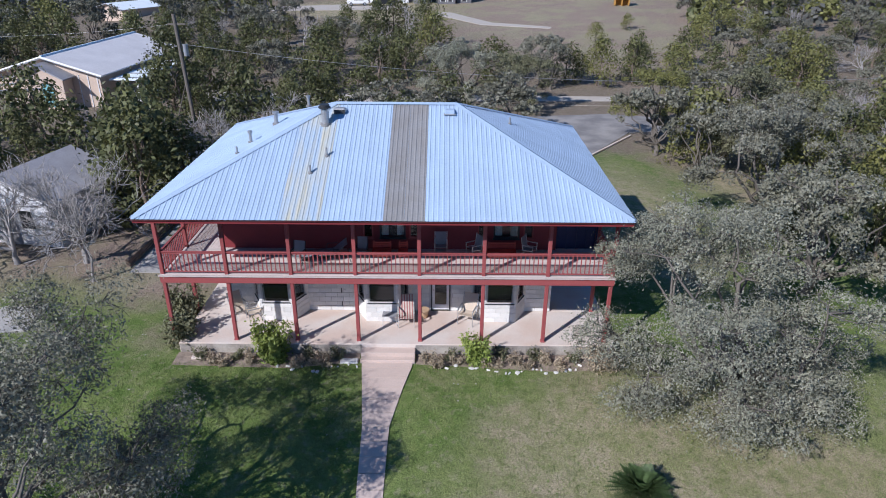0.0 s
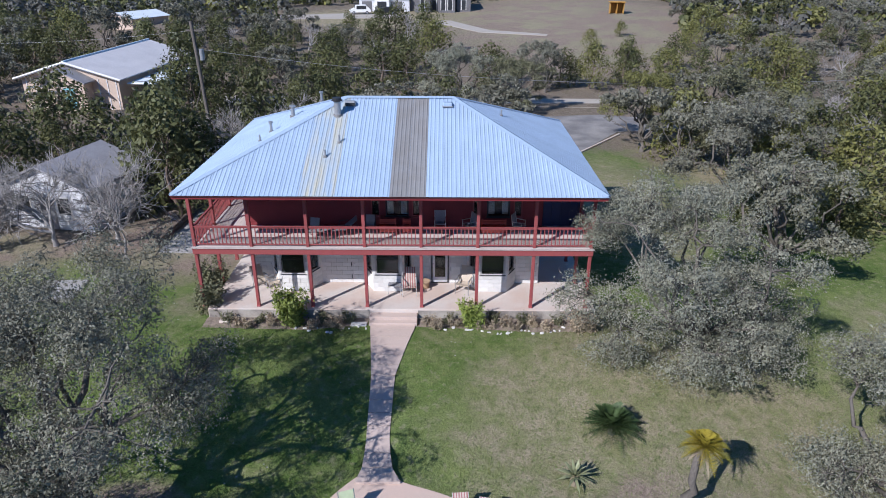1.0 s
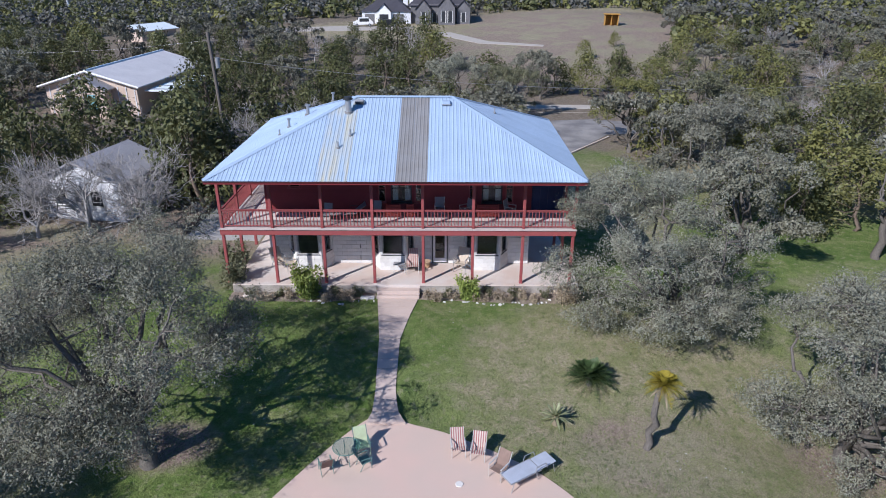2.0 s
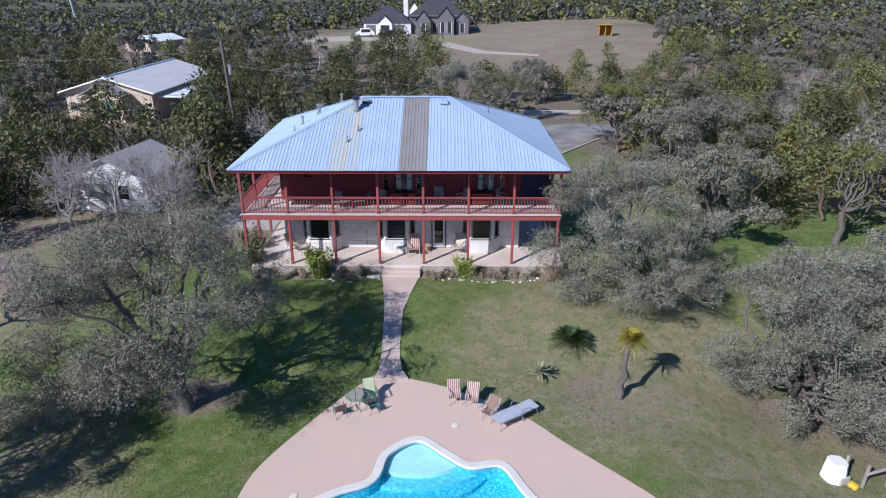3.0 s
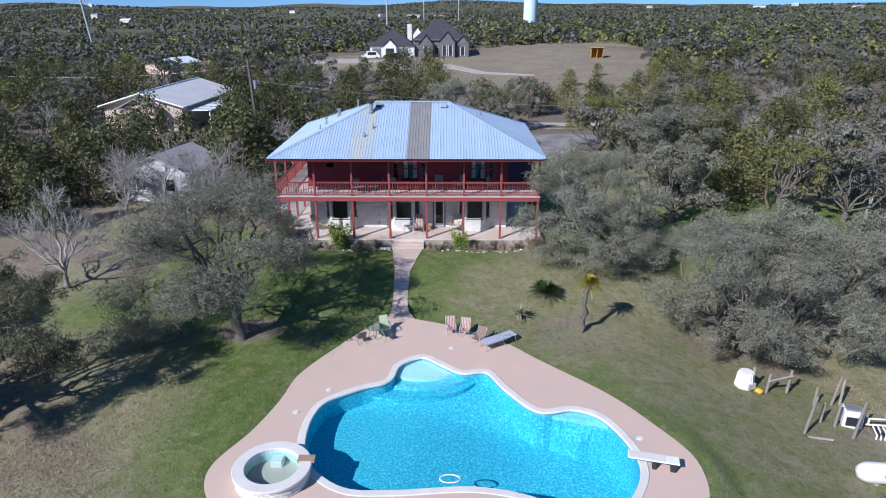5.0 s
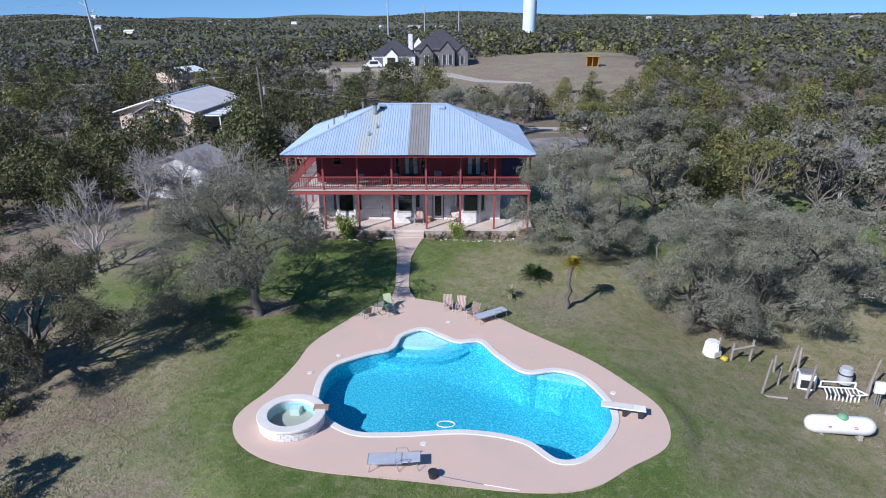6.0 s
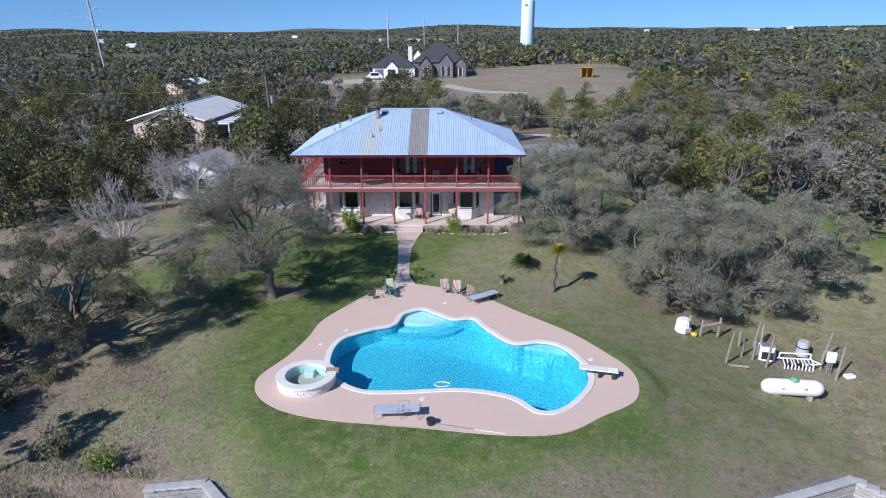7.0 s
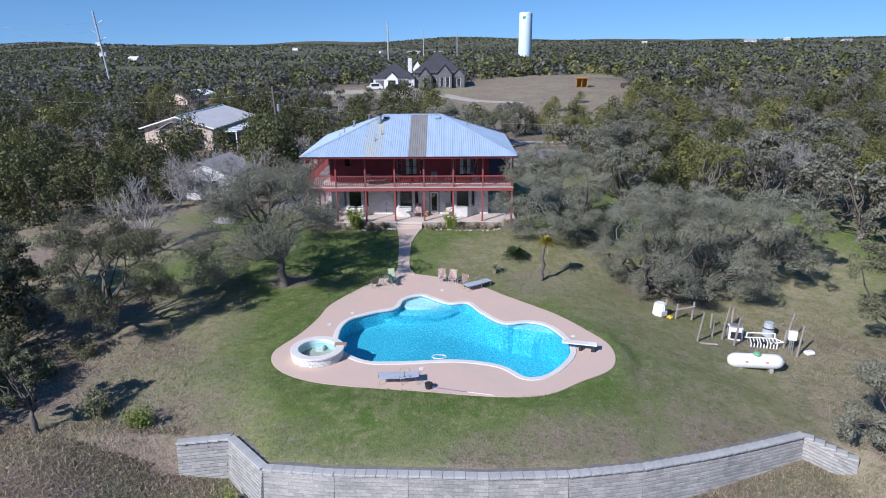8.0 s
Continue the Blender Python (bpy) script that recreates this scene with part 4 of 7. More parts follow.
def build_upper():
    z0, z1 = FLOOR2, SOFFIT
    wins = [(-1.65, -0.70, 3.95, 5.35, True), (3.0, 3.95, 3.95, 5.35, True), (-6.9, -6.4, 4.75, 5.35, False), (-2.32, -2.02, 3.95, 5.35, False), (-0.44, -0.14, 3.95, 5.35, False), (4.22, 4.52, 3.95, 5.35, False), (2.35, 2.62, 3.95, 5.35, False)]
    holes = [w[:4] for w in wins]
    w = part("upper_wall", wall_with_holes(WX0, WX1, z0, z1, WY, WY + 0.15, holes), M_RED_SHADED, house, "red painted siding, darkened for the shade under the roof")
    part("upper_side_wall", boxes(((WX0, WY + 0.15, z0), (WX0 + 0.15, WYB, z1)), ((WX1 - 0.15, WY + 0.15, z0), (WX1, WYB, z1)), ((WX0 + 0.15, WYB - 0.15, z0), (WX1 - 0.15, WYB, z1))), M_RED_SHADED, house)
    # dark sheet painted as the unlit upstairs room
    part("unlit_room_sheet", boxes(((WX0 + 0.3, WY + 1.8, z0), (WX1 - 0.3, WY + 1.9, z1))), M_DARK_AND_SHADE, house)
    me = None
    for k in range(int((z1 - z0) / 0.2)):
        z = z0 + 0.2 * k
        xs = [WX0 - 0.012] + sorted(q for h in holes if h[2] < z + 0.2 and h[3] > z for q in (h[0] - 0.055, h[1] + 0.055)) + [WX1 + 0.012]
        for a, b in zip(xs[0::2], xs[1::2]):
            bm = bmesh.new()
            vs = [bm.verts.new(p) for p in ((a, WY - 0.024, z), (b, WY - 0.024, z), (b, WY - 0.006, z + 0.199), (a, WY - 0.006, z + 0.199), (a, WY, z), (b, WY, z), (b, WY, z + 0.199), (a, WY, z + 0.199))]
            for f in ((0, 1, 2, 3), (0, 1, 5, 4), (3, 2, 6, 7), (0, 3, 7, 4), (1, 2, 6, 5)):
                bm.faces.new([vs[i] for i in f])
            part("siding_board", bm, M_RED_SHADED, w)
    for x0, x1, a, b, c in wins:
        window(house, "window", x0, x1, a, b, WY + 0.02, None, M_RED if not c else M_DARK_AND_SHADE, c, bars_v=1 if c else 0, bars_h=1)
    part("blue_screen", boxes(((WX1 + 0.02, WY + 0.12, z0), (7.15, WY + 0.2, z1))), M_NAVY, house, "navy blue panel closing the side balcony")
    for k in range(5):
        part("screen_batten", boxes(((WX1 + 0.06 + k * 0.4, WY + 0.08, z0), (WX1 + 0.11 + k * 0.4, WY + 0.118, z1))), M_NAVY, house)
    # balcony floor boards
    fl = part("balcony_frame", boxes(((-9.80, 0.08, 3.12), (7.36, 0.20, 3.34)), ((-9.80, 1.15, 3.12), (7.36, 1.25, 3.34)), ((-9.80, 0.2, 3.12), (-9.70, 9.7, 3.34)), ((7.26, 0.2, 3.12), (7.36, 9.7, 3.34))), M_RED, house)
    part("deck_underside", boxes(((-9.78, 0.0, 3.335), (7.34, WY - 0.03, 3.352)), ((-9.78, WY, 3.335), (WX0 - 0.02, 9.7, 3.352)), ((WX1 + 0.02, WY, 3.335), (7.34, 9.7, 3.352))), M_RED_SHADED, house)
    part("front_beam", boxes(((-9.86, -0.10, 3.06), (7.42, -0.02, 3.33)), bevel=0.008), M_RED, house, "long red painted rim beam")
    part("side_beam", boxes(((-9.88, -0.02, 3.06), (-9.80, 9.7, 3.33)), bevel=0.008), M_RED, house)
    part("side_beam", boxes(((7.36, -0.02, 3.06), (7.44, 9.7, 3.33)), bevel=0.008), M_RED, house)
    part("floor_edge", boxes(((-9.90, -0.15, 3.335), (7.46, -0.03, 3.385)), bevel=0.008), mat("worn_edge_board", (0.46, 0.40, 0.37), 0.8, 0, 0.15, 2, 25, 0.2), house, "worn pale deck edge")
    y = -0.025
    while y < WY - 0.05:
        part("deck_board", boxes(((-9.86, y, 3.355), (7.42, min(y + 0.138, WY - 0.03), 3.4)), bevel=0.004), M_DECKWOOD, house)
        y += 0.145
    for x0, x1 in ((-9.86, WX0 - 0.03), (WX1 + 0.03, 7.42)):
        x = x0
        while x < x1 - 0.03:
            part("deck_board", boxes(((x, WY + 0.0, 3.355), (min(x + 0.138, x1), 9.7, 3.4)), bevel=0.004), M_DECKWOOD, house)
            x += 0.145


build_upper()


def build_posts():
    lo = mesh_of("post", boxes(((-0.07, -0.07, 0.0), (0.07, 0.07, 3.06 - PORCH)), ((-0.085, -0.085, 0.0), (0.085, 0.085, 0.07)), bevel=0.012), M_RED)
    hi = mesh_of("post", boxes(((-0.07, -0.07, 0.0), (0.07, 0.07, SOFFIT - 3.4)), ((-0.085, -0.085, 2.42), (0.085, 0.085, SOFFIT - 3.4)), bevel=0.012), M_RED)
    spots = [(x, 0.03) for x in POST_X] + [(-9.72, 2.44 * k) for k in (1, 2, 3, 3.97)] + [(7.28, 2.44 * k) for k in (1, 2, 3, 3.97)]
    for x, y in spots:
        piece("post", lo, house, (x, y, PORCH))
        piece("post", hi, house, (x, y, 3.4))
    bal = mesh_of("baluster", boxes(((-0.019, -0.019, 0.0), (0.019, 0.019, 0.80))), M_RED)

    def rail(p, q):
        d = Vector(q) - Vector(p)
        L = d.length
        rz = math.degrees(math.atan2(d.y, d.x))
        r = new("railing", mesh_of("railing", boxes(((0.07, -0.045, 0.90), (L - 0.07, 0.045, 0.94)), ((0.07, -0.02, 0.84), (L - 0.07, 0.02, 0.90)), ((0.07, -0.02, 0.07), (L - 0.07, 0.02, 0.12)), bevel=0.006), M_RED))
        r.parent, r.location, r.rotation_euler = house, (*p, 3.4), (0, 0, radians(rz))
        n = round((L - 0.14) / 0.165)
        for i in range(n - 1):
            piece("baluster", bal, r, (0.07 + (L - 0.14) * (i + 1) / n, 0, 0.09))
    for a, b in zip(POST_X[:-1], POST_X[1:]):
        rail((a, 0.03), (b, 0.03))
    for k in range(4):
        y0, y1 = (0.03, 2.44)[k > 0] if k < 2 else 2.44 * k, 2.44 * (k + 1)
        rail((-9.72, max(0.03, 2.44 * k)), (-9.72, y1 if k < 3 else 9.69))
        rail((7.28, max(0.03, 2.44 * k)), (7.28, y1 if k < 3 else 9.69))


build_posts()

# ---- trees: limbs and small leaves ----
def np_mesh(name, verts, faces, material):
    """Mesh from numpy arrays; faces all of one length."""
    verts, faces = np.asarray(verts, np.float32), np.asarray(faces, np.int32)
    me = bpy.data.meshes.new(name)
    k = faces.shape[1]
    me.vertices.add(len(verts))
    me.vertices.foreach_set("co", verts.ravel())
    me.loops.add(faces.size)
    me.loops.foreach_set("vertex_index", faces.ravel())
    me.polygons.add(len(faces))
    me.polygons.foreach_set("loop_start", np.arange(0, faces.size, k, dtype=np.int32))
    me.materials.append(material)
    me.update(calc_edges=True)
    return me


def leaf_quads(rng, centres, size, up=0.0, wide=0.55):
    """Small pointed leaf sprays at the given places, turned every way; up: how far they stand upright."""
    n = len(centres)
    a = rng.normal(size=(n, 3))
    a[:, 2] += up
    a /= np.linalg.norm(a, axis=1, keepdims=True)
    b = np.cross(a, rng.normal(size=(n, 3)))
    b /= np.linalg.norm(b, axis=1, keepdims=True)
    s = size * rng.uniform(0.6, 1.4, (n, 1))
    c = np.asarray(centres)
    nrm = np.cross(a, b)
    v = np.stack([c - a * s, c + b * s * wide + nrm * s * 0.15, c + a * s, c - b * s * wide + nrm * s * 0.15], 1).reshape(-1, 3)
    f = np.arange(4 * n).reshape(n, 4)
    return v, f


def leaf_faces(rng, centres, normals, size, wide=0.6, loose=0.55):
    """Small leaf sprays that lie roughly on the clump they belong to, each tilted its own way."""
    n = len(centres)
    nrm = np.asarray(normals) + rng.normal(size=(n, 3)) * loose
    nrm /= np.linalg.norm(nrm, axis=1, keepdims=True) + 1e-9
    a = np.cross(nrm, rng.normal(size=(n, 3)))
    a /= np.linalg.norm(a, axis=1, keepdims=True) + 1e-9
    b = np.cross(nrm, a)
    s = size * rng.uniform(0.55, 1.45, (n, 1))
    c = np.asarray(centres)
    v = np.stack([c - a * s, c + b * s * wide + nrm * s * 0.2, c + a * s, c - b * s * wide + nrm * s * 0.2], 1).reshape(-1, 3)
    return v, np.arange(4 * n).reshape(n, 4)


def clump(rng, c, r, n, flat=0.8, stray=0.12):
    """Places and outward directions of the leaves of one lumpy clump round c."""
    d = rng.normal(size=(n, 3))
    d[:, 2] += 0.35
    d /= np.linalg.norm(d, axis=1, keepdims=True)
    k, ph = rng.normal(size=(3, 3)) * 2.6, rng.uniform(0, 6.28, 3)
    lump = 1 + 0.22 * np.sin(d @ k.T + ph).sum(axis=1)
    rad = r * lump * rng.uniform(0.55, 1.0, n) ** 0.6
    rad = np.where(rng.uniform(size=n) < stray, rad * rng.uniform(1.0, 1.6, n), rad)
    return np.asarray(c) + d * rad[:, None] * np.array([1, 1, flat]), d


def tube(path, r0, r1, sides=5):
    path = np.asarray(path, float)
    n = len(path)
    t = np.gradient(path, axis=0)
    t /= np.linalg.norm(t, axis=1, keepdims=True) + 1e-9
    ref = np.array([0.31, 0.17, 0.93]) if abs(t[0][2]) < 0.9 else np.array([1.0, 0.1, 0.0])
    u = np.cross(t, ref)
    u /= np.linalg.norm(u, axis=1, keepdims=True) + 1e-9
    w = np.cross(t, u)
    ang = np.linspace(0, 2 * np.pi, sides, endpoint=False)
    r = np.linspace(r0, r1, n)[:, None, None]
    v = path[:, None, :] + r * (np.cos(ang)[None, :, None] * u[:, None, :] + np.sin(ang)[None, :, None] * w[:, None, :])
    i = np.arange(n * sides).reshape(n, sides)
    j = np.roll(i, -1, axis=1)
    f = np.stack([i[:-1].ravel(), j[:-1].ravel(), j[1:].ravel(), i[1:].ravel()], 1)
    return v.reshape(-1, 3), f


def join(parts):
    vs, fs, k = [], [], 0
    for v, f in parts:
        vs.append(v)
        fs.append(f + k)
        k += len(v)
    return np.concatenate(vs), np.concatenate(fs)


def bend(rng, a, b, sag, n=6):
    """A wandering line from a to b."""
    a, b = np.asarray(a, float), np.asarray(b, float)
    t = np.linspace(0, 1, n)[:, None]
    off = rng.normal(size=3) * sag * np.linalg.norm(b - a)
    wig = rng.normal(size=(n, 3)) * 0.035 * np.linalg.norm(b - a)
    wig[0] = wig[-1] = 0
    return a + (b - a) * t + np.sin(np.pi * t) * off + wig


def oak_meshes(seed, R, H, clear=0.27, clusters=80, per=300, leaf=0.075, shift=(0, 0), flat=1.0, limbs=13, twigs=True, low=()):
    """Wood and leaf meshes of a broad, many-limbed oak. R: crown radius, H: height, clear: height of the crown's underside as a share of H. low: drooping boughs."""
    rng = np.random.default_rng(seed)
    tr = 0.034 * H
    fork = np.array([0.15 * rng.normal(), 0.15 * rng.normal(), H * (clear * 0.75 + 0.04)])
    wood = [tube(bend(rng, (0, 0, -0.3), fork, 0.05, 6), tr * 1.25, tr * 0.85, 9)]
    cz = H * (1 + clear) / 2
    hz = H * (1 - clear) / 2
    # uneven lobes make the outline
    lobes = []
    for i in range(limbs):
        az = 2.4 * i + rng.uniform(-0.3, 0.3)
        rr = R * (rng.uniform(0.62, 0.80) if i % 3 else rng.uniform(0.25, 0.5))
        lobes.append(np.array([shift[0] + rr * np.cos(az), shift[1] + rr * np.sin(az), cz + hz * ((0.35 if i % 2 else -0.45) if i % 3 else 0.68) * rng.uniform(0.6, 1.25)]))
    lobes.append(np.array([shift[0] * 0.7, shift[1] * 0.7, cz + hz * 0.5]))
    lobes += [np.array(q, float) for q in low]
    limb_pts, limb_r = [], []
    for lb in lobes:
        p = bend(rng, fork, lb, 0.13, 9)
        wood.append(tube(p, tr * 0.46, tr * 0.12, 6))
        limb_pts.append(p[2:])
        limb_r.append(np.linspace(tr * 0.45, tr * 0.16, len(p) - 2))
    lp, lr = np.concatenate(limb_pts), np.concatenate(limb_r)
    cen = []
    lobe_r = R * 0.37
    while len(cen) < clusters:
        lb = lobes[rng.integers(len(lobes))]
        d = rng.normal(size=3)
        d /= np.linalg.norm(d)
        p = lb + d * lobe_r * rng.uniform(0.35, 1.0) * np.array([1, 1, 0.62 * flat])
        if p[2] > (0.5 if low else H * clear * 0.62):
            cen.append(p)
    leaves, faces_out = [], []
    for c in cen:
        k = np.argmin(np.linalg.norm(lp - c, axis=1))
        p = bend(rng, lp[k], c, 0.12, 5)
        wood.append(tube(p, min(lr[k] * 0.6, tr * 0.2), 0.012, 4))
        cr = R * 0.105 * rng.uniform(0.6, 1.6)
        if twigs:
            for _ in range(5):
                d = rng.normal(size=3)
                d = d / np.linalg.norm(d) * cr * 1.25
                wood.append(tube(bend(rng, p[-2], c + d, 0.1, 3), 0.014, 0.005, 3))
        pts, out = clump(rng, c, cr, int(per * (cr / (R * 0.115)) ** 2), 0.72)
        leaves.append(pts)
        faces_out.append(out)
    wv, wf = join(wood)
    lv, lf = leaf_faces(rng, np.concatenate(leaves), np.concatenate(faces_out), leaf, 0.5, 0.6)
    return wv, wf, lv, lf


def bare_meshes(seed, H, spread, levels=4, trunk=0.13, low=0.2):
    """Wood mesh of a leafless, many-stemmed tree."""
    rng = np.random.default_rng(seed)
    wood = []

    def grow(p, d, L, r, k):
        q = p + d * L
        path = bend(rng, p, q, 0.06, 4)
        wood.append(tube(path, r, r * 0.6, 6 if k < 2 else 3))
        if k >= levels:
            return
        for i in range(rng.integers(3, 5) if k else 5):
            a = d + rng.normal(size=3) * 0.55 * spread + np.array([0, 0, 0.18])
            a /= np.linalg.norm(a)
            s = rng.uniform(0.45, 1.0) if k else 1.0
            grow(p + (q - p) * s, a, L * rng.uniform(0.62, 0.85) if k else H * 0.3 * rng.uniform(0.8, 1.1), max(0.014, r * 0.55), k + 1)
    grow(np.array([0, 0, -0.2]), np.array([0.05, 0.0, 1.0]), H * low, trunk, 0)
    return (*join(wood[:1]), *join(wood[1:]))


def cedar_meshes(seed, R, H, n=1500, leaf=0.16, base=0.06):
    """Juniper: short trunk, dense upswept tufts from near the ground to a ragged rounded top."""
    rng = np.random.default_rng(seed)
    wood = [tube(bend(rng, (0, 0, -0.3), (0.1 * rng.normal(), 0.1 * rng.normal(), H * 0.8), 0.05, 6), 0.035 * H, 0.02, 6)]
    k = 46
    zz = H * (base + (1 - base) * rng.uniform(0, 1, k) ** 0.9)
    prof = np.sin(np.clip((zz / H), 0.03, 1) ** 0.62 * np.pi) ** 0.6 * 0.9 + 0.1
    az = rng.uniform(0, 2 * np.pi, k)
    rr = R * prof * rng.uniform(0.45, 0.95, k)
    cen = np.stack([rr * np.cos(az), rr * np.sin(az), zz], 1)
    for c in cen[:16]:
        wood.append(tube(bend(rng, (0, 0, max(0.2, c[2] * 0.7)), c, 0.08, 4), 0.03, 0.01, 4))
    pts, out = [], []
    cr = R * rng.uniform(0.20, 0.40, k)
    share = cr ** 2 / (cr ** 2).sum()
    for c, r, q in zip(cen, cr, share):
        a, b = clump(rng, c, r, int(n * q), 1.05, 0.15)
        pts.append(a)
        out.append(b + np.array([0, 0, 0.25]))
    pts = np.concatenate(pts)
    pts[:, 2] = np.maximum(pts[:, 2], 0.08)
    lv, lf = leaf_faces(rng, pts, np.concatenate(out), leaf, 0.5, 0.6)
    wv, wf = join(wood)
    return wv, wf, lv, lf


def make_tree(name, meshes, leaf_m, bark, loc, label, category="tree", group="", rz=0.0):
    t = thing(name, loc, rz, label, category, group)
    wv, wf, lv, lf = meshes
    ob = new("trunk", np_mesh("trunk", wv, wf, bark))
    ob.parent = t
    ob.data.shade_smooth()
    if lv is not None:
        crown = "crown"
        ob = new(crown, np_mesh(crown, lv, lf, leaf_m))
        ob.parent = t
    return t


HERO = [  # x, y, crown radius, height, clear, shift, clusters, leaf material, words
    (-9.1, -11.5, 5.3, 8.2, 0.27, (-0.7, 0.2), 250, M_OAK_DUSK, "broad grey-green live oak with a leaning trunk on the lawn"),
    (-18.2, -17.6, 4.0, 6.7, 0.22, (0.3, 0.0), 150, M_OAK, "olive green live oak with a dark trunk on rough grass"),
    (11.4, -3.0, 4.7, 7.2, 0.13, (-1.5, 0.3), 215, M_OAK_GREY, "grey-green live oak with low branches beside the house"),
    (16.0, -10.0, 4.7, 7.6, 0.13, (0.3, -0.6), 200, M_OAK_GREY, "spreading grey live oak shading rough grass"),
    (20.2, -9.4, 4.6, 7.4, 0.13, (0.8, -0.3), 190, M_OAK_GREY, "spreading grey live oak behind the pool equipment"),
    (22.4, -28.4, 3.0, 4.8, 0.1, (0, 0), 70, M_OAK_GREY, "young grey oak above the end of the retaining wall"),
    (29.4, -17.0, 3.4, 6.6, 0.14, (0, 0), 80, M_OAK, "dark green oak at the edge of the lawn"),
    (-16.6, -27.6, 1.5, 3.9, 0.34, (-0.9, 0.2), 45, M_OAK, "small leaning oak sapling on dry ground"),
    (-23.6, -21.0, 3.2, 6.0, 0.1, (0, 0), 120, M_OAK, "bushy dark oak at the edge of the yard"),
    (25.6, -7.6, 3.8, 6.4, 0.16, (0.3, 0), 90, M_OAK_GREY, "grey oak standing on the side lawn"),
    (-27.0, -15.5, 3.6, 6.6, 0.12, (0, 0), 120, M_OAK, "dense dark oak at the edge of the yard"),
    (18.4, 31.5, 3.6, 6.3, 0.2, (0, 0), 70, M_CEDAR_YEL, "rounded yellow-green tree beside the asphalt drive"),
    (25.4, 4.2, 2.9, 6.0, 0.42, (0.8, 0.4), 26, M_CEDAR_YEL, "open-branched olive tree with pale leaning limbs on the side lawn"),
    (19.6, 13.5, 4.2, 7.0, 0.16, (0, 0), 110, M_WOODS, "wide grey oak along the side lawn"),
    (23.0, 21.0, 4.4, 7.2, 0.16, (0, 0), 110, M_OAK, "wide grey oak along the side lawn"),
    (17.8, 5.0, 3.8, 6.4, 0.16, (0, 0), 80, M_OAK_DUSK, "grey oak at the edge of the side lawn"),
    (2.5, 41.0, 4.2, 6.2, 0.12, (0, 0), 80, M_OAK_GREY, "wide grey-green oak beyond the drive"),
    (8.0, 40.4, 3.6, 5.6, 0.12, (0, 0), 70, M_OAK, "grey-green oak beside the lane"),
]
DROOP = {0: ((-4.0, -1.4, 1.9), (-4.8, 0.2, 2.6), (2.6, 1.4, 4.6), (0.4, -1.6, 4.4), (-1.8, -1.8, 3.4), (-2.6, 0.8, 4.8)), 1: ((-2.6, -1.0, 1.8), (2.6, 0.6, 2.4)),
         2: ((-3.6, -1.0, 1.8), (-1.2, -1.8, 1.4), (1.6, -1.8, 1.5), (2.8, 0.2, 1.8), (-1.6, -1.4, 3.8), (0.6, -1.4, 3.6)), 3: ((-1.0, -2.8, 1.6), (1.6, -2.6, 1.6), (-1.6, -1.6, 3.6), (1.0, -1.8, 4.4), (-0.6, 0.6, 5.0)),
         4: ((-1.6, -2.8, 1.6), (2.2, -2.4, 1.6), (3.8, -0.4, 1.9), (0.4, -1.8, 4.0), (-1.4, 0.6, 5.0))}
for i, (x, y, R, H, clear, shift, ncl, lm, words) in enumerate(HERO):
    make_tree("oak_tree", oak_meshes(40 + i, R, H, clear, ncl, 460 if i < 5 else 300 if i < 11 else 200, 0.038 if i < 5 else 0.052 if i < 11 else 0.070, shift, low=DROOP[i] if i in DROOP else ()), lm, M_BARK, (x, y, ground_z(x, y)), words, group="yard oaks")

BARE = [(-21.0, -6.2, 6.6, 0.95, 5, 0.16, 0.2, "leafless pale grey tree on the lawn"),
        (-17.2, 7.6, 7.4, 1.15, 5, 0.17, 0.14, "leafless pale tree beside the white cottage"),
        (-20.6, 7.4, 7.2, 1.2, 5, 0.17, 0.14, "leafless silvery tree before the white cottage"),
        (-23.4, 6.8, 6.6, 1.2, 5, 0.15, 0.14, "leafless silvery tree before the white cottage"),
        (-15.9, 5.6, 3.8, 0.7, 4, 0.07, 0.5, "thin leafless sapling at the lawn edge"),
        (-14.5, 20.5, 6.2, 1.1, 5, 0.15, 0.18, "leafless pale tree behind the house"),
        (-10.6, 22.5, 6.4, 1.1, 5, 0.15, 0.18, "leafless pale tree by the drive"),
        (-18.6, 22.0, 6.0, 1.1, 4, 0.15, 0.18, "leafless pale tree at the edge of the woods"),
        (33.0, 6.0, 6.4, 1.1, 5, 0.14, 0.2, "leafless grey tree beside the side lawn"),
        (36.5, 10.5, 6.8, 1.1, 5, 0.14, 0.2, "leafless grey tree beside the side lawn"),
        (31.5, 14.0, 6.2, 1.1, 5, 0.14, 0.2, "leafless grey tree beside the side lawn")]
for i, (x, y, H, sp, lev, tr, low, words) in enumerate(BARE):
    make_tree("bare_tree", bare_meshes(70 + i, H, sp, lev, tr, low), M_BARK_PALE, M_BARK_PALE, (x, y, ground_z(x, y)), words, group="leafless trees")

# middle-distance kinds, each built once
rng = np.random.default_rng(5)
KINDS = []
for s in range(3):
    KINDS.append(("juniper_tree", cedar_meshes(100 + s, 2.1, 4.8, 2100, 0.128), M_CEDAR, M_BARK_CEDAR, "dark green juniper with dense ragged foliage in the woods"))
for s in range(2):
    KINDS.append(("juniper_tree", cedar_meshes(110 + s, 2.3, 4.6, 2100, 0.128), M_CEDAR_YEL, M_BARK_CEDAR, "yellow-green juniper with dense ragged foliage in the woods"))
for s in range(3):
    KINDS.append(("oak_tree", oak_meshes(120 + s, 3.0, 5.2, 0.14, 50, 60, 0.115, limbs=8, twigs=False), M_WOODS, M_BARK, "grey-green wild oak in the woods"))
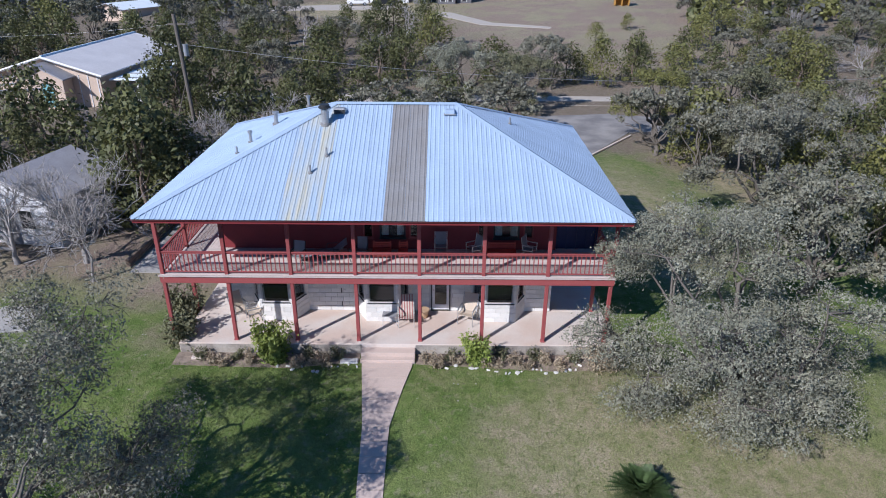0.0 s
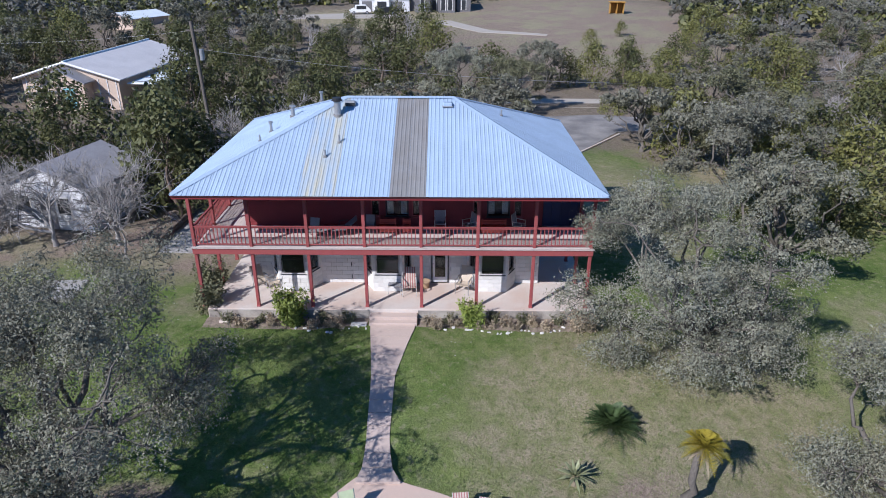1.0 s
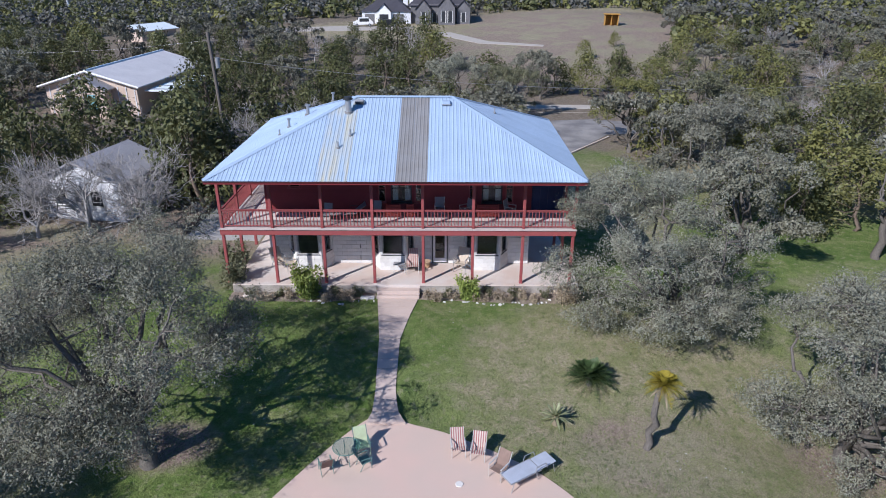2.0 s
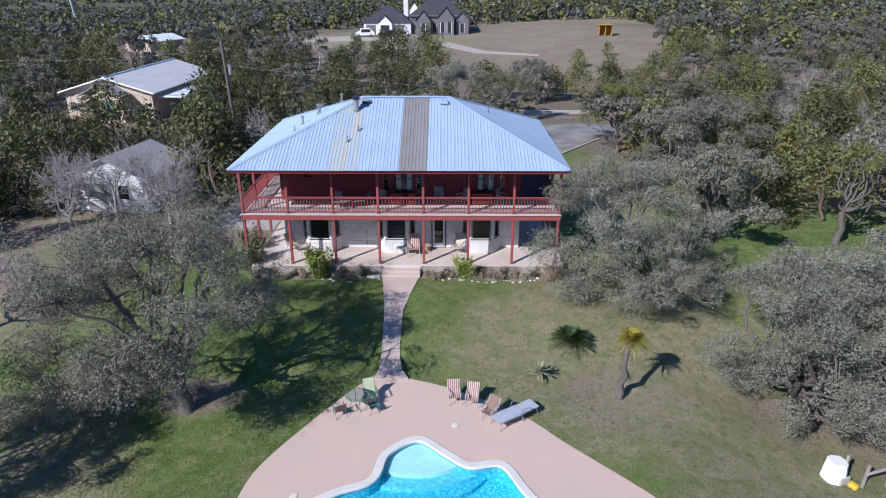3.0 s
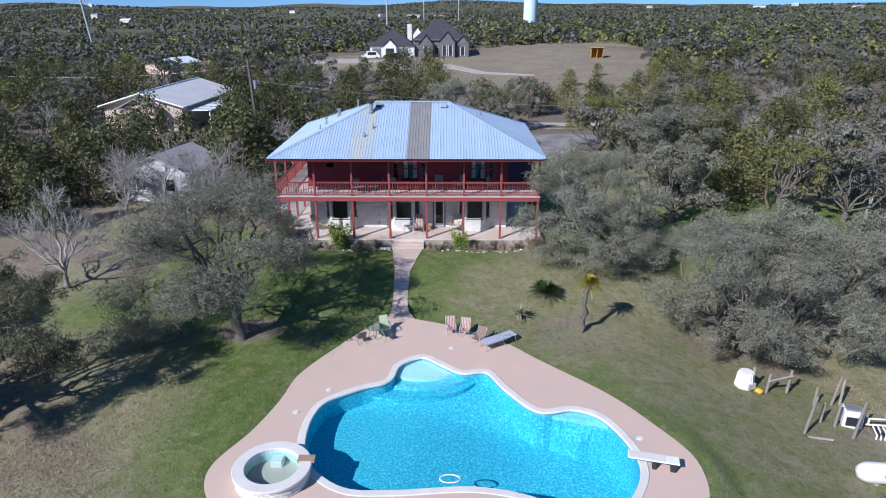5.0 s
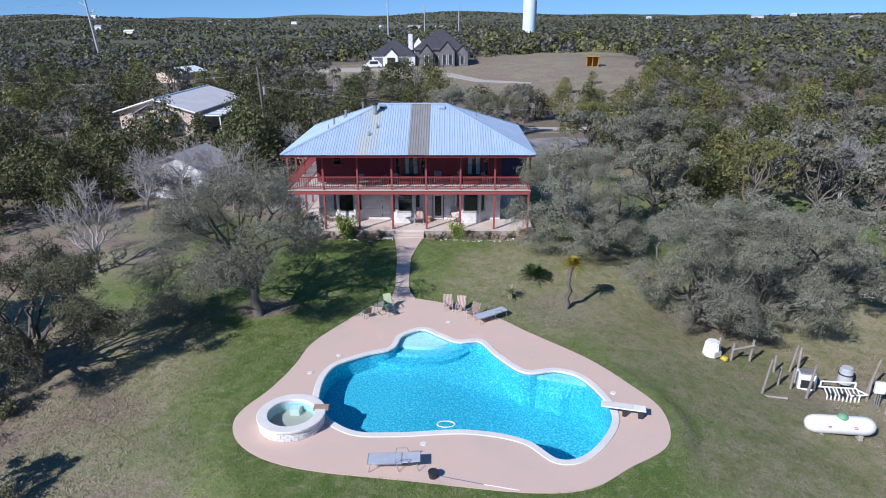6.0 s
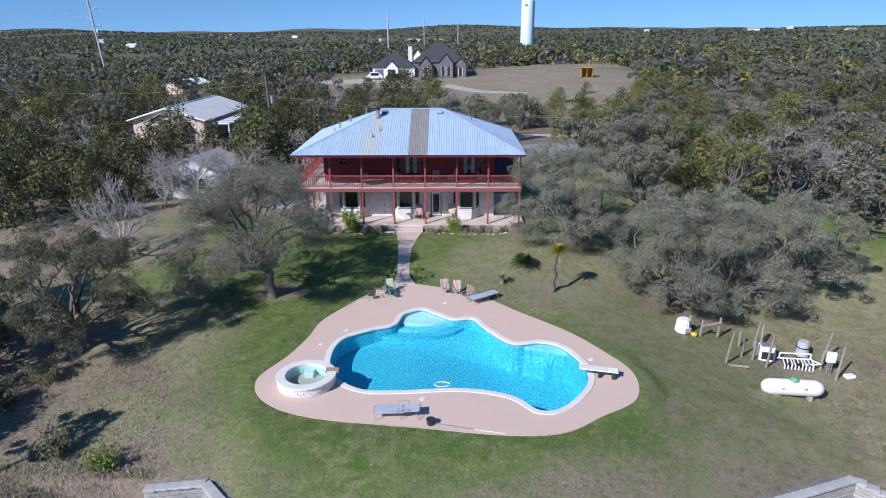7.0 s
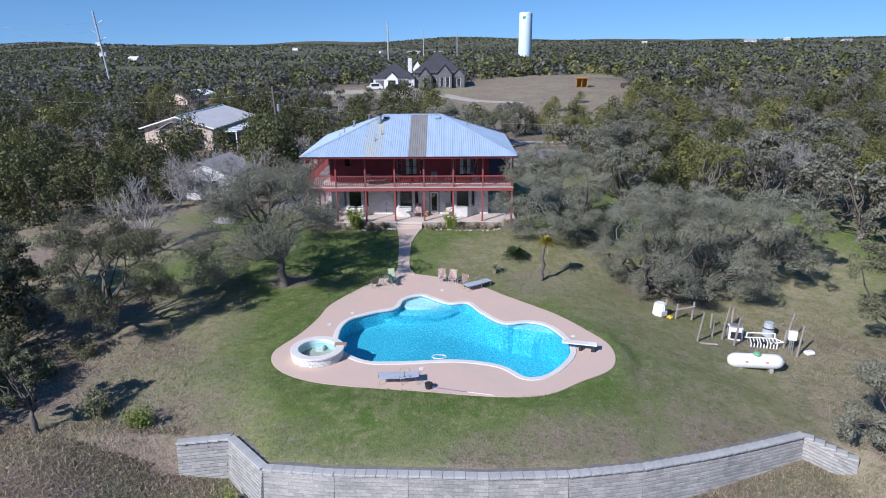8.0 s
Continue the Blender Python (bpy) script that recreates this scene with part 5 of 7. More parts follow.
KINDS.append(("bare_tree", bare_meshes(131, 5.2, 1.0, 4, 0.10, 0.2), M_BARK_PALE, M_BARK_PALE, "leafless grey tree in the woods"))

YARD = np.array([(-15.5, 14), (-14, 7), (-21, 4.5), (-34, 0.5), (-48, -6), (-48, -13), (-22, -14), (-24, -40), (40, -40), (36, -22), (34, -6), (31, 3), (26, 6), (19.5, 8), (18.5, 20), (16, 27), (22, 30), (22, 39), (44, 41), (44, 48), (-8, 47), (-9, 38), (6, 36), (6, 26), (-6, 22), (-12, 24), (-15, 20)])
OPEN = [np.array([(4, 56), (26, 56), (33, 66), (42, 90), (50, 120), (50, 146), (10, 150), (6, 140), (-24, 142), (-34, 126), (-30, 88), (-10, 84), (1, 80)]),
        np.array([(-44, 40), (-39, 30), (-27, 28), (-25.5, 42), (-25.5, 59), (-45, 60)]), np.array([(-84, 142), (-83, 117), (-62, 76), (-42, 70), (-49, 105), (-54, 140)]),
        np.array([(-29, 3), (-17, 3), (-16.5, 17), (-29, 17)])]


def free(x, y, margin=0.0):
    X, Y = np.array([x]), np.array([y])
    return not any(inside(p, X, Y)[0] for p in (YARD, *OPEN))


GROVE = [(-22.6, 35.5, 0, 1.3), (-24.6, 40, 1, 1.35), (-20.8, 39, 2, 1.2), (23, 78, 3, 0.6), (30, 88, 3, 0.5), (14.5, 52, 0, 0.95), (18, 51, 3, 0.95), (22, 52.5, 1, 0.95), (27, 54, 4, 0.95), (31, 53, 2, 0.95), (-15.4, 11.8, 1, 1.25), (-16.8, 14.2, 0, 1.35), (-14.6, 15.6, 2, 1.2), (-18.4, 16.8, 1, 1.3), (-13.2, 25.5, 0, 1.2), (-8.5, 27.0, 1, 1.1), (-4.0, 29.0, 5, 1.0), (1.5, 31.0, 2, 0.9), (-22.5, 18.5, 2, 1.3), (-27, 14, 0, 1.2), (-27.5, 9.5, 1, 1.15), (-31, 6, 2, 1.2), (-36, 3, 0, 1.2), (-41, 0, 1, 1.2), (-30, 9.0, 2, 1.0)]


def plant_woods():
    masters, placed = {}, []
    queue = list(GROVE)
    tries = 0
    while len(placed) < 500 and tries < 40000:
        tries += 1
        fixed = queue.pop() if queue else None
        y = -34 + 138 * rng.uniform() ** 1.3
        half = 20 + (y + 54) * 0.72
        x = 2 + rng.uniform(-1, 1) * half
        if fixed:
            x, y = fixed[:2]
        elif not free(x, y):
            continue
        need = 2.3 + 0.010 * (y + 40)
        if not fixed and any((x - a) ** 2 + (y - b) ** 2 < need * need for a, b in placed):
            continue
        placed.append((x, y))
        u = rng.uniform()
        patch = noise.noise((x * 0.03, y * 0.03, 2.0)) * 0.35
        if x > 10:
            k = rng.choice([3, 4, 3, 4, 0, 1]) if u < 0.50 + patch else rng.integers(5, 8) if u < 0.93 else 8
        else:
            k = rng.integers(0, 3) if u < 0.52 + patch else rng.choice([3, 4]) if u < 0.60 + patch else rng.integers(5, 8) if u < 0.90 else 8
        if x < -12 and y < 45 and u < 0.85 and k > 4 and k < 8 and rng.uniform() < 0.5:
            k = rng.integers(0, 3)
        s = rng.uniform(0.75, 1.25)
        if fixed:
            k, s = fixed[2:]
        name, meshes, lm, bark, words = KINDS[k]
        m = pose(x, y, ground_z(x, y) - 0.05, 0, 0, rng.uniform(0, 360))
        if k not in masters:
            t = make_tree(name, meshes, lm, bark, (0, 0, 0), words, group="woodland trees")
            masters[k] = t
        else:
            t = copy_thing(masters[k], m)
        t.matrix_basis = m
        t.scale = (s, s, s * rng.uniform(0.85, 1.15))


plant_woods()


def plant_far():
    """Woods out to the skyline: each tree a ragged dome of leaf sprays, thinner in detail with distance."""
    for lm, seed, share in ((M_CEDAR, 1, 0.34), (M_FAR_HAZE, 2, 0.44), (M_CEDAR_YEL, 3, 0.22)):
        r = np.random.default_rng(seed)
        vs, fs, k = [], [], 0
        for y0, y1, count, quads, size in ((84, 240, 2900, 64, 0.46), (240, 600, 7600, 28, 0.85), (600, 1700, 15000, 10, 1.9), (1700, 3900, 16000, 6, 3.6)):
            n = int(count * share)
            dist = y0 + (y1 - y0) * np.sqrt(r.uniform(0.0, 1, n)) if y0 > 200 else y0 + (y1 - y0) * r.uniform(0, 1, n) ** 0.8
            ang = r.uniform(-0.72, 0.72, n)
            x = 2 + (dist + 54) * np.tan(ang) * 1.05
            y = dist
            ok = ~(inside(OPEN[0], x, y) | inside(OPEN[2], x, y) | inside(YARD, x, y))
            if seed == 3:
                ok &= (x > -20) & (y < 700) | (r.uniform(size=n) < 0.25)
            x, y = x[ok], y[ok]
            n = len(x)
            R = r.uniform(1.3, 2.9, n) * (1 if y0 < 600 else 1.5)
            H = r.uniform(2.6, 5.2, n)
            z = height(x, y, False)
            d = r.normal(size=(n, quads, 3))
            d[:, :, 2] = np.abs(d[:, :, 2])
            d /= np.linalg.norm(d, axis=2, keepdims=True)
            turn = r.uniform(0, 6.28, (n, 1))
            lump = 1 + 0.20 * np.sin(3 * np.arctan2(d[:, :, 1], d[:, :, 0]) + turn) + 0.12 * np.sin(7 * d[:, :, 2] + 2 * turn)
            rad = (lump * r.uniform(0.75, 1.05, (n, quads)))[:, :, None]
            c = np.stack([x, y, z + 0.22 * H], 1)[:, None, :] + (d - np.array([0, 0, 0.15])) * rad * np.stack([R, R, 0.78 * H], 1)[:, None, :]
            lv, lf = leaf_faces(r, c.reshape(-1, 3), d.reshape(-1, 3), size, 0.75, 0.4)
            vs.append(lv)
            fs.append(lf + k)
            k += len(lv)
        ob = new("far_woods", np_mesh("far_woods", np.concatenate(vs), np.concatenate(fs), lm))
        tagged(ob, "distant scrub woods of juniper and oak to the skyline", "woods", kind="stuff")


plant_far()

# ---- roads, drive, loose slabs ----
def flat_patch(name, loop, material, words, category, lift=0.03, kind="structure"):
    """A thin paved patch that lies on the land."""
    loop = ccw([Vector(p) for p in loop])
    bm = bmesh.new()
    fill_between(bm, loop, [], 0)
    for _ in range(3):
        bmesh.ops.subdivide_edges(bm, edges=[e for e in bm.edges if e.calc_length() > 2.0], cuts=1)
    for v in bm.verts:
        v.co.z = ground_z(v.co.x, v.co.y) + lift
    e = bmesh.ops.extrude_edge_only(bm, edges=[q for q in bm.edges if q.is_boundary])
    for v in e["geom"]:
        if isinstance(v, bmesh.types.BMVert):
            v.co.z -= lift + 0.08
    return tagged(part(name, bm, material), words, category, kind=kind)


flat_patch("driveway", [(9.6, 26.6), (12.2, 26.7), (16.8, 33.2), (21, 34), (27, 31.5), (27, 36.5), (16.5, 39.5), (6, 38), (5.0, 35.0), (8.0, 29.0)], M_ROADS, "grey worn asphalt drive behind the house", "driveway")
flat_patch("road", [(-26, 43.5), (60, 41.5), (60, 45.5), (-26, 47)], M_GRAVEL, "pale gravel lane running behind the house", "road", 0.04)
flat_patch("side_drive", [(-19.5, 19), (-13.2, 20), (-10.5, 25), (-9, 40), (-15.5, 42), (-17, 30), (-20, 24)], M_GRAVEL, "pale gravel side drive among bare trees", "driveway", 0.02)
flat_patch("side_path", [(-14.6, 6.6), (-10.0, 6.4), (-9.8, 13.5), (-14.4, 12.6)], M_CONC_GREY, "grey gravel strip beside the house", "path", 0.02)
flat_patch("field_track", [(7, 96), (18, 90), (18.5, 91.5), (9, 98), (2, 112), (-3, 113), (-2, 111)], M_GRAVEL, "pale dirt track across the dry field", "track", 0.06)
flat_patch("lane", [(-36, 112), (-8, 116), (-6, 121), (-20, 123), (-36, 118)], M_GRAVEL, "pale gravel forecourt of the far house", "driveway", 0.08)

sl = thing("concrete_slab", (-17.6, 2.1, ground_z(-17.6, 2.1)), 4, "weathered square concrete slab lying in the grass", "slab")
part("slab", boxes(((-1.0, -1.05, -0.1), (1.0, 1.05, 0.09)), bevel=0.02), M_CONC_GREY, sl)
tw = thing("timber_edging", (-14.9, 7.2, ground_z(-14.9, 7.2)), 88, "dark timber edging wall along the side path", "edging")
for k in range(2):
    part("sleeper", boxes(((0, -0.11 + 0.03 * k, -0.1 + 0.24 * k), (6.4, 0.11, 0.135 + 0.24 * k)), bevel=0.02), M_BARK_CEDAR, tw)
ke = thing("lawn_edging", (12.0, 26.2, 0.02), 52, "low pale concrete kerb between drive and lawn", "kerb")
part("kerb", boxes(((-0.4, -0.08, -0.1), (7.6, 0.08, 0.12)), bevel=0.02), M_CONC, ke)


# ---- buildings in the distance ----
M_TANWALL = mat("tan_metal_siding", (0.58, 0.46, 0.37), 0.6, 0.1, 0.10, 0.8, 12, 0.1, 0.01)
M_PALEROOF = mat("pale_metal_roof", (0.66, 0.63, 0.61), 0.6, 0.0, 0.10, 0.5, 8, 0.05, 0.01)
M_WHITEROOF = mat("white_metal_roof", (0.76, 0.82, 0.84), 0.5, 0.0, 0.06, 0.5, 8, 0.05, 0.01)
M_SHINGLE = mat("charcoal_shingles", (0.055, 0.052, 0.062), 0.8, 0, 0.18, 0.8, 14, 0.3, 0.02)
M_GREYSTONE = mat("grey_stone_cladding", (0.15, 0.145, 0.15), 0.85, 0, 0.2, 0.7, 6, 0.4, 0.03)
M_COTTAGE = mat("white_weathered_siding", (0.66, 0.66, 0.68), 0.7, 0, 0.12, 0.8, 12, 0.15, 0.01)
M_GREYROOF = mat("grey_shingle_roof", (0.33, 0.32, 0.33), 0.85, 0, 0.15, 1.0, 16, 0.3, 0.015)
M_OCHRE = mat("ochre_boards", (0.48, 0.26, 0.055), 0.7, 0, 0.14, 2, 14, 0.2, 0.01)


def gable_roof(x0, x1, y0, y1, z, h, over=0.3, along="x", thick=0.12):
    """Two slopes meeting in a ridge along x or y."""
    bm = bmesh.new()
    x0, x1, y0, y1 = x0 - over, x1 + over, y0 - over, y1 + over
    if along == "x":
        m = (y0 + y1) / 2
        prof = [(y0, z), (m, z + h), (y1, z)]
        pt = lambda s, p, d: (x0 if s == 0 else x1, p[0], p[1] + d)
    else:
        m = (x0 + x1) / 2
        prof = [(x0, z), (m, z + h), (x1, z)]
        pt = lambda s, p, d: (p[0], y0 if s == 0 else y1, p[1] + d)
    t = [[bm.verts.new(pt(s, p, thick)) for p in prof] for s in (0, 1)]
    b = [[bm.verts.new(pt(s, p, 0)) for p in prof] for s in (0, 1)]
    for i in range(2):
        bm.faces.new((t[0][i], t[0][i + 1], t[1][i + 1], t[1][i]))
        bm.faces.new((b[0][i], b[0][i + 1], b[1][i + 1], b[1][i]))
        for s in (0, 1):
            bm.faces.new((t[s][i], t[s][i + 1], b[s][i + 1], b[s][i]))
    for i in (0, 2):
        bm.faces.new((t[0][i], t[1][i], b[1][i], b[0][i]))
    return bm


def gable_walls(x0, x1, y0, y1, z, h, along="x", base=-0.6):
    """Walls with gable ends, as a closed block under the roof."""
    bm = bmesh.new()
    if along == "x":
        m = (y0 + y1) / 2
        prof = [(y0, base), (y0, z), (m, z + h), (y1, z), (y1, base)]
        ends = [[bm.verts.new((x, p[0], p[1])) for p in prof] for x in (x0, x1)]
    else:
        m = (x0 + x1) / 2
        prof = [(x0, base), (x0, z), (m, z + h), (x1, z), (x1, base)]
        ends = [[bm.verts.new((p[0], y, p[1])) for p in prof] for y in (y0, y1)]
    bm.faces.new(ends[0])
    bm.faces.new(ends[1])
    for i in range(5):
        bm.faces.new((ends[0][i], ends[0][(i + 1) % 5], ends[1][(i + 1) % 5], ends[1][i]))
    return bm


def hip_roof(x0, x1, y0, y1, z, h, over=0.35):
    bm = bmesh.new()
    x0, x1, y0, y1 = x0 - over, x1 + over, y0 - over, y1 + over
    run = min(x1 - x0, y1 - y0) / 2
    c = [bm.verts.new(p) for p in ((x0, y0, z), (x1, y0, z), (x1, y1, z), (x0, y1, z))]
    if x1 - x0 >= y1 - y0:
        r = [bm.verts.new((x0 + run, (y0 + y1) / 2, z + h)), bm.verts.new((x1 - run + 0.001, (y0 + y1) / 2, z + h))]
        for f in ((c[0], c[1], r[1], r[0]), (c[1], c[2], r[1]), (c[2], c[3], r[0], r[1]), (c[3], c[0], r[0])):
            bm.faces.new(f)
    else:
        r = [bm.verts.new(((x0 + x1) / 2, y0 + run, z + h)), bm.verts.new(((x0 + x1) / 2, y1 - run + 0.001, z + h))]
        for f in ((c[0], c[1], r[0]), (c[1], c[2], r[1], r[0]), (c[2], c[3], r[1]), (c[3], c[0], r[0], r[1])):
            bm.faces.new(f)
    bm.faces.new(c[::-1])
    return bm


def ribs(parent, x0, x1, y, z0, z1, material, step=0.9):
    x = x0 + step / 2
    while x < x1:
        part("wall_rib", boxes(((x - 0.04, y - 0.05, z0), (x + 0.04, y - 0.002, z1))), material, parent)
        x += step


BARN_Z = ground_z(-36.3, 49)
barn = thing("barn", (-36.3, 49.5, BARN_Z), -3, "tan metal barn with a pale low gable roof among junipers", "barn")
BE, BR = 3.1 - BARN_Z, 1.65
part("wall", gable_walls(-5.0, 5.0, -8.6, 8.6, BE, BR, "y"), M_TANWALL, barn)
part("roof", gable_roof(-5.0, 5.0, -8.6, 8.6, BE + 0.02, BR, 0.5, "y"), M_PALEROOF, barn)
part("ridge_cap", bars(((0, -9.1, BE + BR + 0.13), (0, 9.1, BE + BR + 0.13), 0.13), sides=6), M_WHITEROOF, barn)
for sx in (-1, 1):
    part("rake_trim", bars(((0, -9.14, BE + BR + 0.06), (sx * 5.5, -9.14, BE + 0.06), 0.12), sides=4), M_WHITE, barn, "white rake trim")
part("lean_to_roof", boxes(((5.52, -8.0, BE - 0.5), (8.4, 3.0, BE - 0.38)), bevel=0.02), M_WHITEROOF, barn, "white lean-to roof")
for k in range(5):
    part("lean_to_rib", boxes(((5.55, -7.4 + 2.2 * k, BE - 0.376), (8.35, -7.0 + 2.2 * k, BE - 0.33))), M_GREYMETAL, barn)
for y in (-7.8, -4.2, -0.6, 2.8):
    part("post", boxes(((8.1, y - 0.07, -1.2), (8.24, y + 0.07, BE - 0.5))), M_WHITE, barn)
part("porch_gable", gable_roof(-2.2, 2.4, -10.4, -8.7, BE - 0.1, 1.3, 0.3, "y"), M_GREYROOF, barn, "small brown shingled gable")
part("porch_gable_wall", gable_walls(-2.1, 2.3, -10.2, -8.65, BE - 0.12, 1.25, "y"), M_TANWALL, barn)
part("door", boxes(((0.2, -10.27, 0.1), (1.3, -10.205, 2.2)), bevel=0.01), mat("teal_door", (0.20, 0.42, 0.44), 0.5), barn, "teal painted door")
ribs(barn, -5.0, -2.3, -8.6, -0.4, BE + 0.1, M_COTTAGE)
ribs(barn, 2.5, 5.0, -8.6, -0.4, BE + 0.1, M_COTTAGE)

b2 = thing("shed", (-68.8, 130.2, -1.5), -24, "tan shed with a bright white metal roof in the woods", "shed")
part("wall", gable_walls(-3.9, 3.9, -5.2, 5.2, 2.6, 1.2, "y", -3.0), M_TANWALL, b2)
part("roof", gable_roof(-3.9, 3.9, -5.2, 5.2, 2.6, 1.2, 0.5, "y"), M_WHITEROOF, b2)
for sx in (-1, 1):
    part("rake_trim", bars(((0, -5.74, 3.82), (sx * 4.4, -5.74, 2.62), 0.13), sides=4), M_GREYROOF, b2, "dark rake trim")

b3 = thing("garden_shed", (34.8, 112.0, ground_z(34.8, 112)), -6, "small open ochre timber shed at the field edge", "shed")
part("wall", boxes(((-1.3, 0.9, 0), (1.3, 1.0, 2.0)), ((-1.35, -1.0, 0), (-1.25, 0.9, 2.1)), ((1.25, -1.0, 0), (1.35, 0.9, 2.1)), ((-0.05, -0.98, 0), (0.05, 0.9, 2.0)), bevel=0.01), M_OCHRE, b3)
part("roof", boxes(((-1.6, -1.3, 2.1), (1.6, 1.2, 2.22)), bevel=0.02), M_OCHRE, b3)

ct = thing("cottage", (-21.6, 12.4, ground_z(-21.6, 12.4)), -10, "small white weathered cottage with a grey roof under bare trees", "cottage")
part("wall", gable_walls(-2.8, 2.8, -2.6, 2.6, 2.5, 1.3, "y"), M_COTTAGE, ct)
part("roof", gable_roof(-2.8, 2.8, -2.6, 2.6, 2.5, 1.3, 0.35, "y"), M_GREYROOF, ct)
for x in (-1.5, 1.1):
    wv = part("window", boxes(((x - 0.4, -2.66, 1.0), (x + 0.4, -2.605, 2.0)), bevel=0.01), M_DARK_AND_SHADE, ct)
    part("frame", boxes(((x - 0.46, -2.68, 0.93), (x - 0.4, -2.6, 2.06)), ((x + 0.4, -2.68, 0.93), (x + 0.46, -2.6, 2.06)), ((x - 0.4, -2.68, 2.0), (x + 0.4, -2.6, 2.06)), ((x - 0.4, -2.68, 0.93), (x + 0.4, -2.6, 1.0))), M_WHITE, wv)
part("door", boxes(((-0.45, -2.66, 0.0), (0.45, -2.605, 2.0)), bevel=0.01), M_GREYROOF, ct)
for k in range(10):
    part("siding_board", boxes(((-2.82, -2.632, 0.05 + 0.245 * k), (2.82, -2.602, 0.275 + 0.245 * k))), M_COTTAGE, ct)

fh = thing("far_house", (-6.0, 131.0, ground_z(-6, 131) - 0.5), 0, "large dark-roofed stone house with garages across the field", "house")
part("wall", boxes(((-12, -4, -1), (-1, 7, 3.2)), bevel=0.02), M_COTTAGE, fh, "white rendered garage wing")
part("roof", hip_roof(-12, -1, -4, 7, 3.0, 3.9), M_SHINGLE, fh)
part("wall", boxes(((-1.0, -3, -1), (12, 9, 4.6)), bevel=0.02), M_GREYSTONE, fh)
part("roof", hip_roof(-1.5, 12, -3, 9, 4.2, 5.0), M_SHINGLE, fh)
part("gable_wall", gable_walls(-8.6, -5.4, -4.8, -3.9, 2.9, 1.7, "y"), M_WHITE, fh)
part("gable_roof", gable_roof(-8.6, -5.4, -4.8, 0.5, 2.9, 1.7, 0.25, "y"), M_SHINGLE, fh)
part("gable_wall", gable_walls(0.2, 3.6, -5.2, -2.9, 3.4, 2.2, "y"), M_GREYSTONE, fh)
part("gable_roof", gable_roof(0.2, 3.6, -5.2, 2.5, 3.4, 2.2, 0.25, "y"), M_SHINGLE, fh)
part("gable_wall", gable_walls(5.2, 9.0, -5.6, -2.9, 4.0, 2.4, "y"), M_GREYSTONE, fh)
part("gable_roof", gable_roof(5.2, 9.0, -5.6, 2.5, 4.0, 2.4, 0.25, "y"), M_SHINGLE, fh)
part("gable_wall", gable_walls(9.4, 12.4, -4.4, -2.9, 3.6, 1.8, "y"), M_GREYSTONE, fh)
part("gable_roof", gable_roof(9.4, 12.4, -4.4, 2.5, 3.6, 1.8, 0.25, "y"), M_SHINGLE, fh)
part("white_gable", gable_walls(-1.5, 0.8, 1.2, 1.5, 5.4, 1.7, "y", 3.0), M_WHITE, fh, "tall white gable end")
part("chimney", boxes(((-3.0, 2.0, 4.0), (-1.9, 3.0, 8.0)), bevel=0.03), M_COTTAGE, fh)
for x0, x1, y, dark in ((-11.4, -9.2, -4.0, 0), (-8.0, -6.0, -4.8, 1), (-5.0, -2.6, -4.0, 0)):
    part("garage_door", boxes(((x0, y - 0.06, 0.2), (x1, y - 0.005, 2.5)), bevel=0.01), M_DARK_AND_SHADE if dark else M_GREYSTONE, fh)
for x, y, z0, z1 in ((1.9, -5.2, 0.8, 3.0), (6.4, -5.6, 0.9, 3.2), (7.9, -5.6, 0.9, 3.2), (10.9, -4.4, 0.9, 2.8), (4.4, -3.0, 0.2, 2.6)):
    wv = part("window", boxes(((x - 0.45, y - 0.05, z0), (x + 0.45, y - 0.004, z1)), bevel=0.01), M_DARK_AND_SHADE, fh)
    part("frame", boxes(((x - 0.55, y - 0.07, z0 - 0.1), (x - 0.45, y - 0.003, z1 + 0.1)), ((x + 0.45, y - 0.07, z0 - 0.1), (x + 0.55, y - 0.003, z1 + 0.1))), M_WHITE, wv)


def car(name, loc, rz, paint, words, tall=1.0):
    """A parked car: shaped body, dark glasshouse, wheels."""
    c = thing(name, loc, rz, words, "car")
    prof = [(-2.2, 0.35), (-2.25, 0.75), (-2.1, 0.95), (-1.3, 1.0 + 0.1 * tall), (-0.9, 1.45 * tall), (1.2, 1.48 * tall), (1.95, 1.05), (2.2, 0.9), (2.22, 0.4)]
    bm = bmesh.new()
    a = [bm.verts.new((p[0], -0.88, p[1])) for p in prof]
    b = [bm.verts.new((p[0], 0.88, p[1])) for p in prof]
    bm.faces.new(a)
    bm.faces.new(b)
    for i in range(len(prof)):
        j = (i + 1) % len(prof)
        bm.faces.new((a[i], a[j], b[j], b[i]))
    bmesh.ops.bevel(bm, geom=bm.edges[:], offset=0.06, segments=2, affect="EDGES")
    part("body", bm, paint, c)
    part("side_window", boxes(((-0.8, -0.90, 1.02), (1.25, -0.885, 1.36 * tall))), M_DARK_AND_SHADE, c)
    part("windscreen", boxes(((-1.22, -0.7, 1.1), (-1.02, 0.7, 1.38 * tall)), bevel=0.02), M_DARK_AND_SHADE, c)
    for x in (-1.4, 1.4):
        for y in (-0.82, 0.82):
            w = part("wheel", bars(((x, y - 0.1, 0.32), (x, y + 0.1, 0.32), 0.32), sides=14), M_DARK_AND_SHADE, c)
            part("rim", bars(((x, y - 0.11, 0.32), (x, y + 0.11, 0.32), 0.18), sides=10), M_GREYMETAL, w)


car("van", (-17.2, 121.5, ground_z(-17.2, 121.5) + 0.1), 10, M_WHITE, "white van parked on the far forecourt", 1.25)
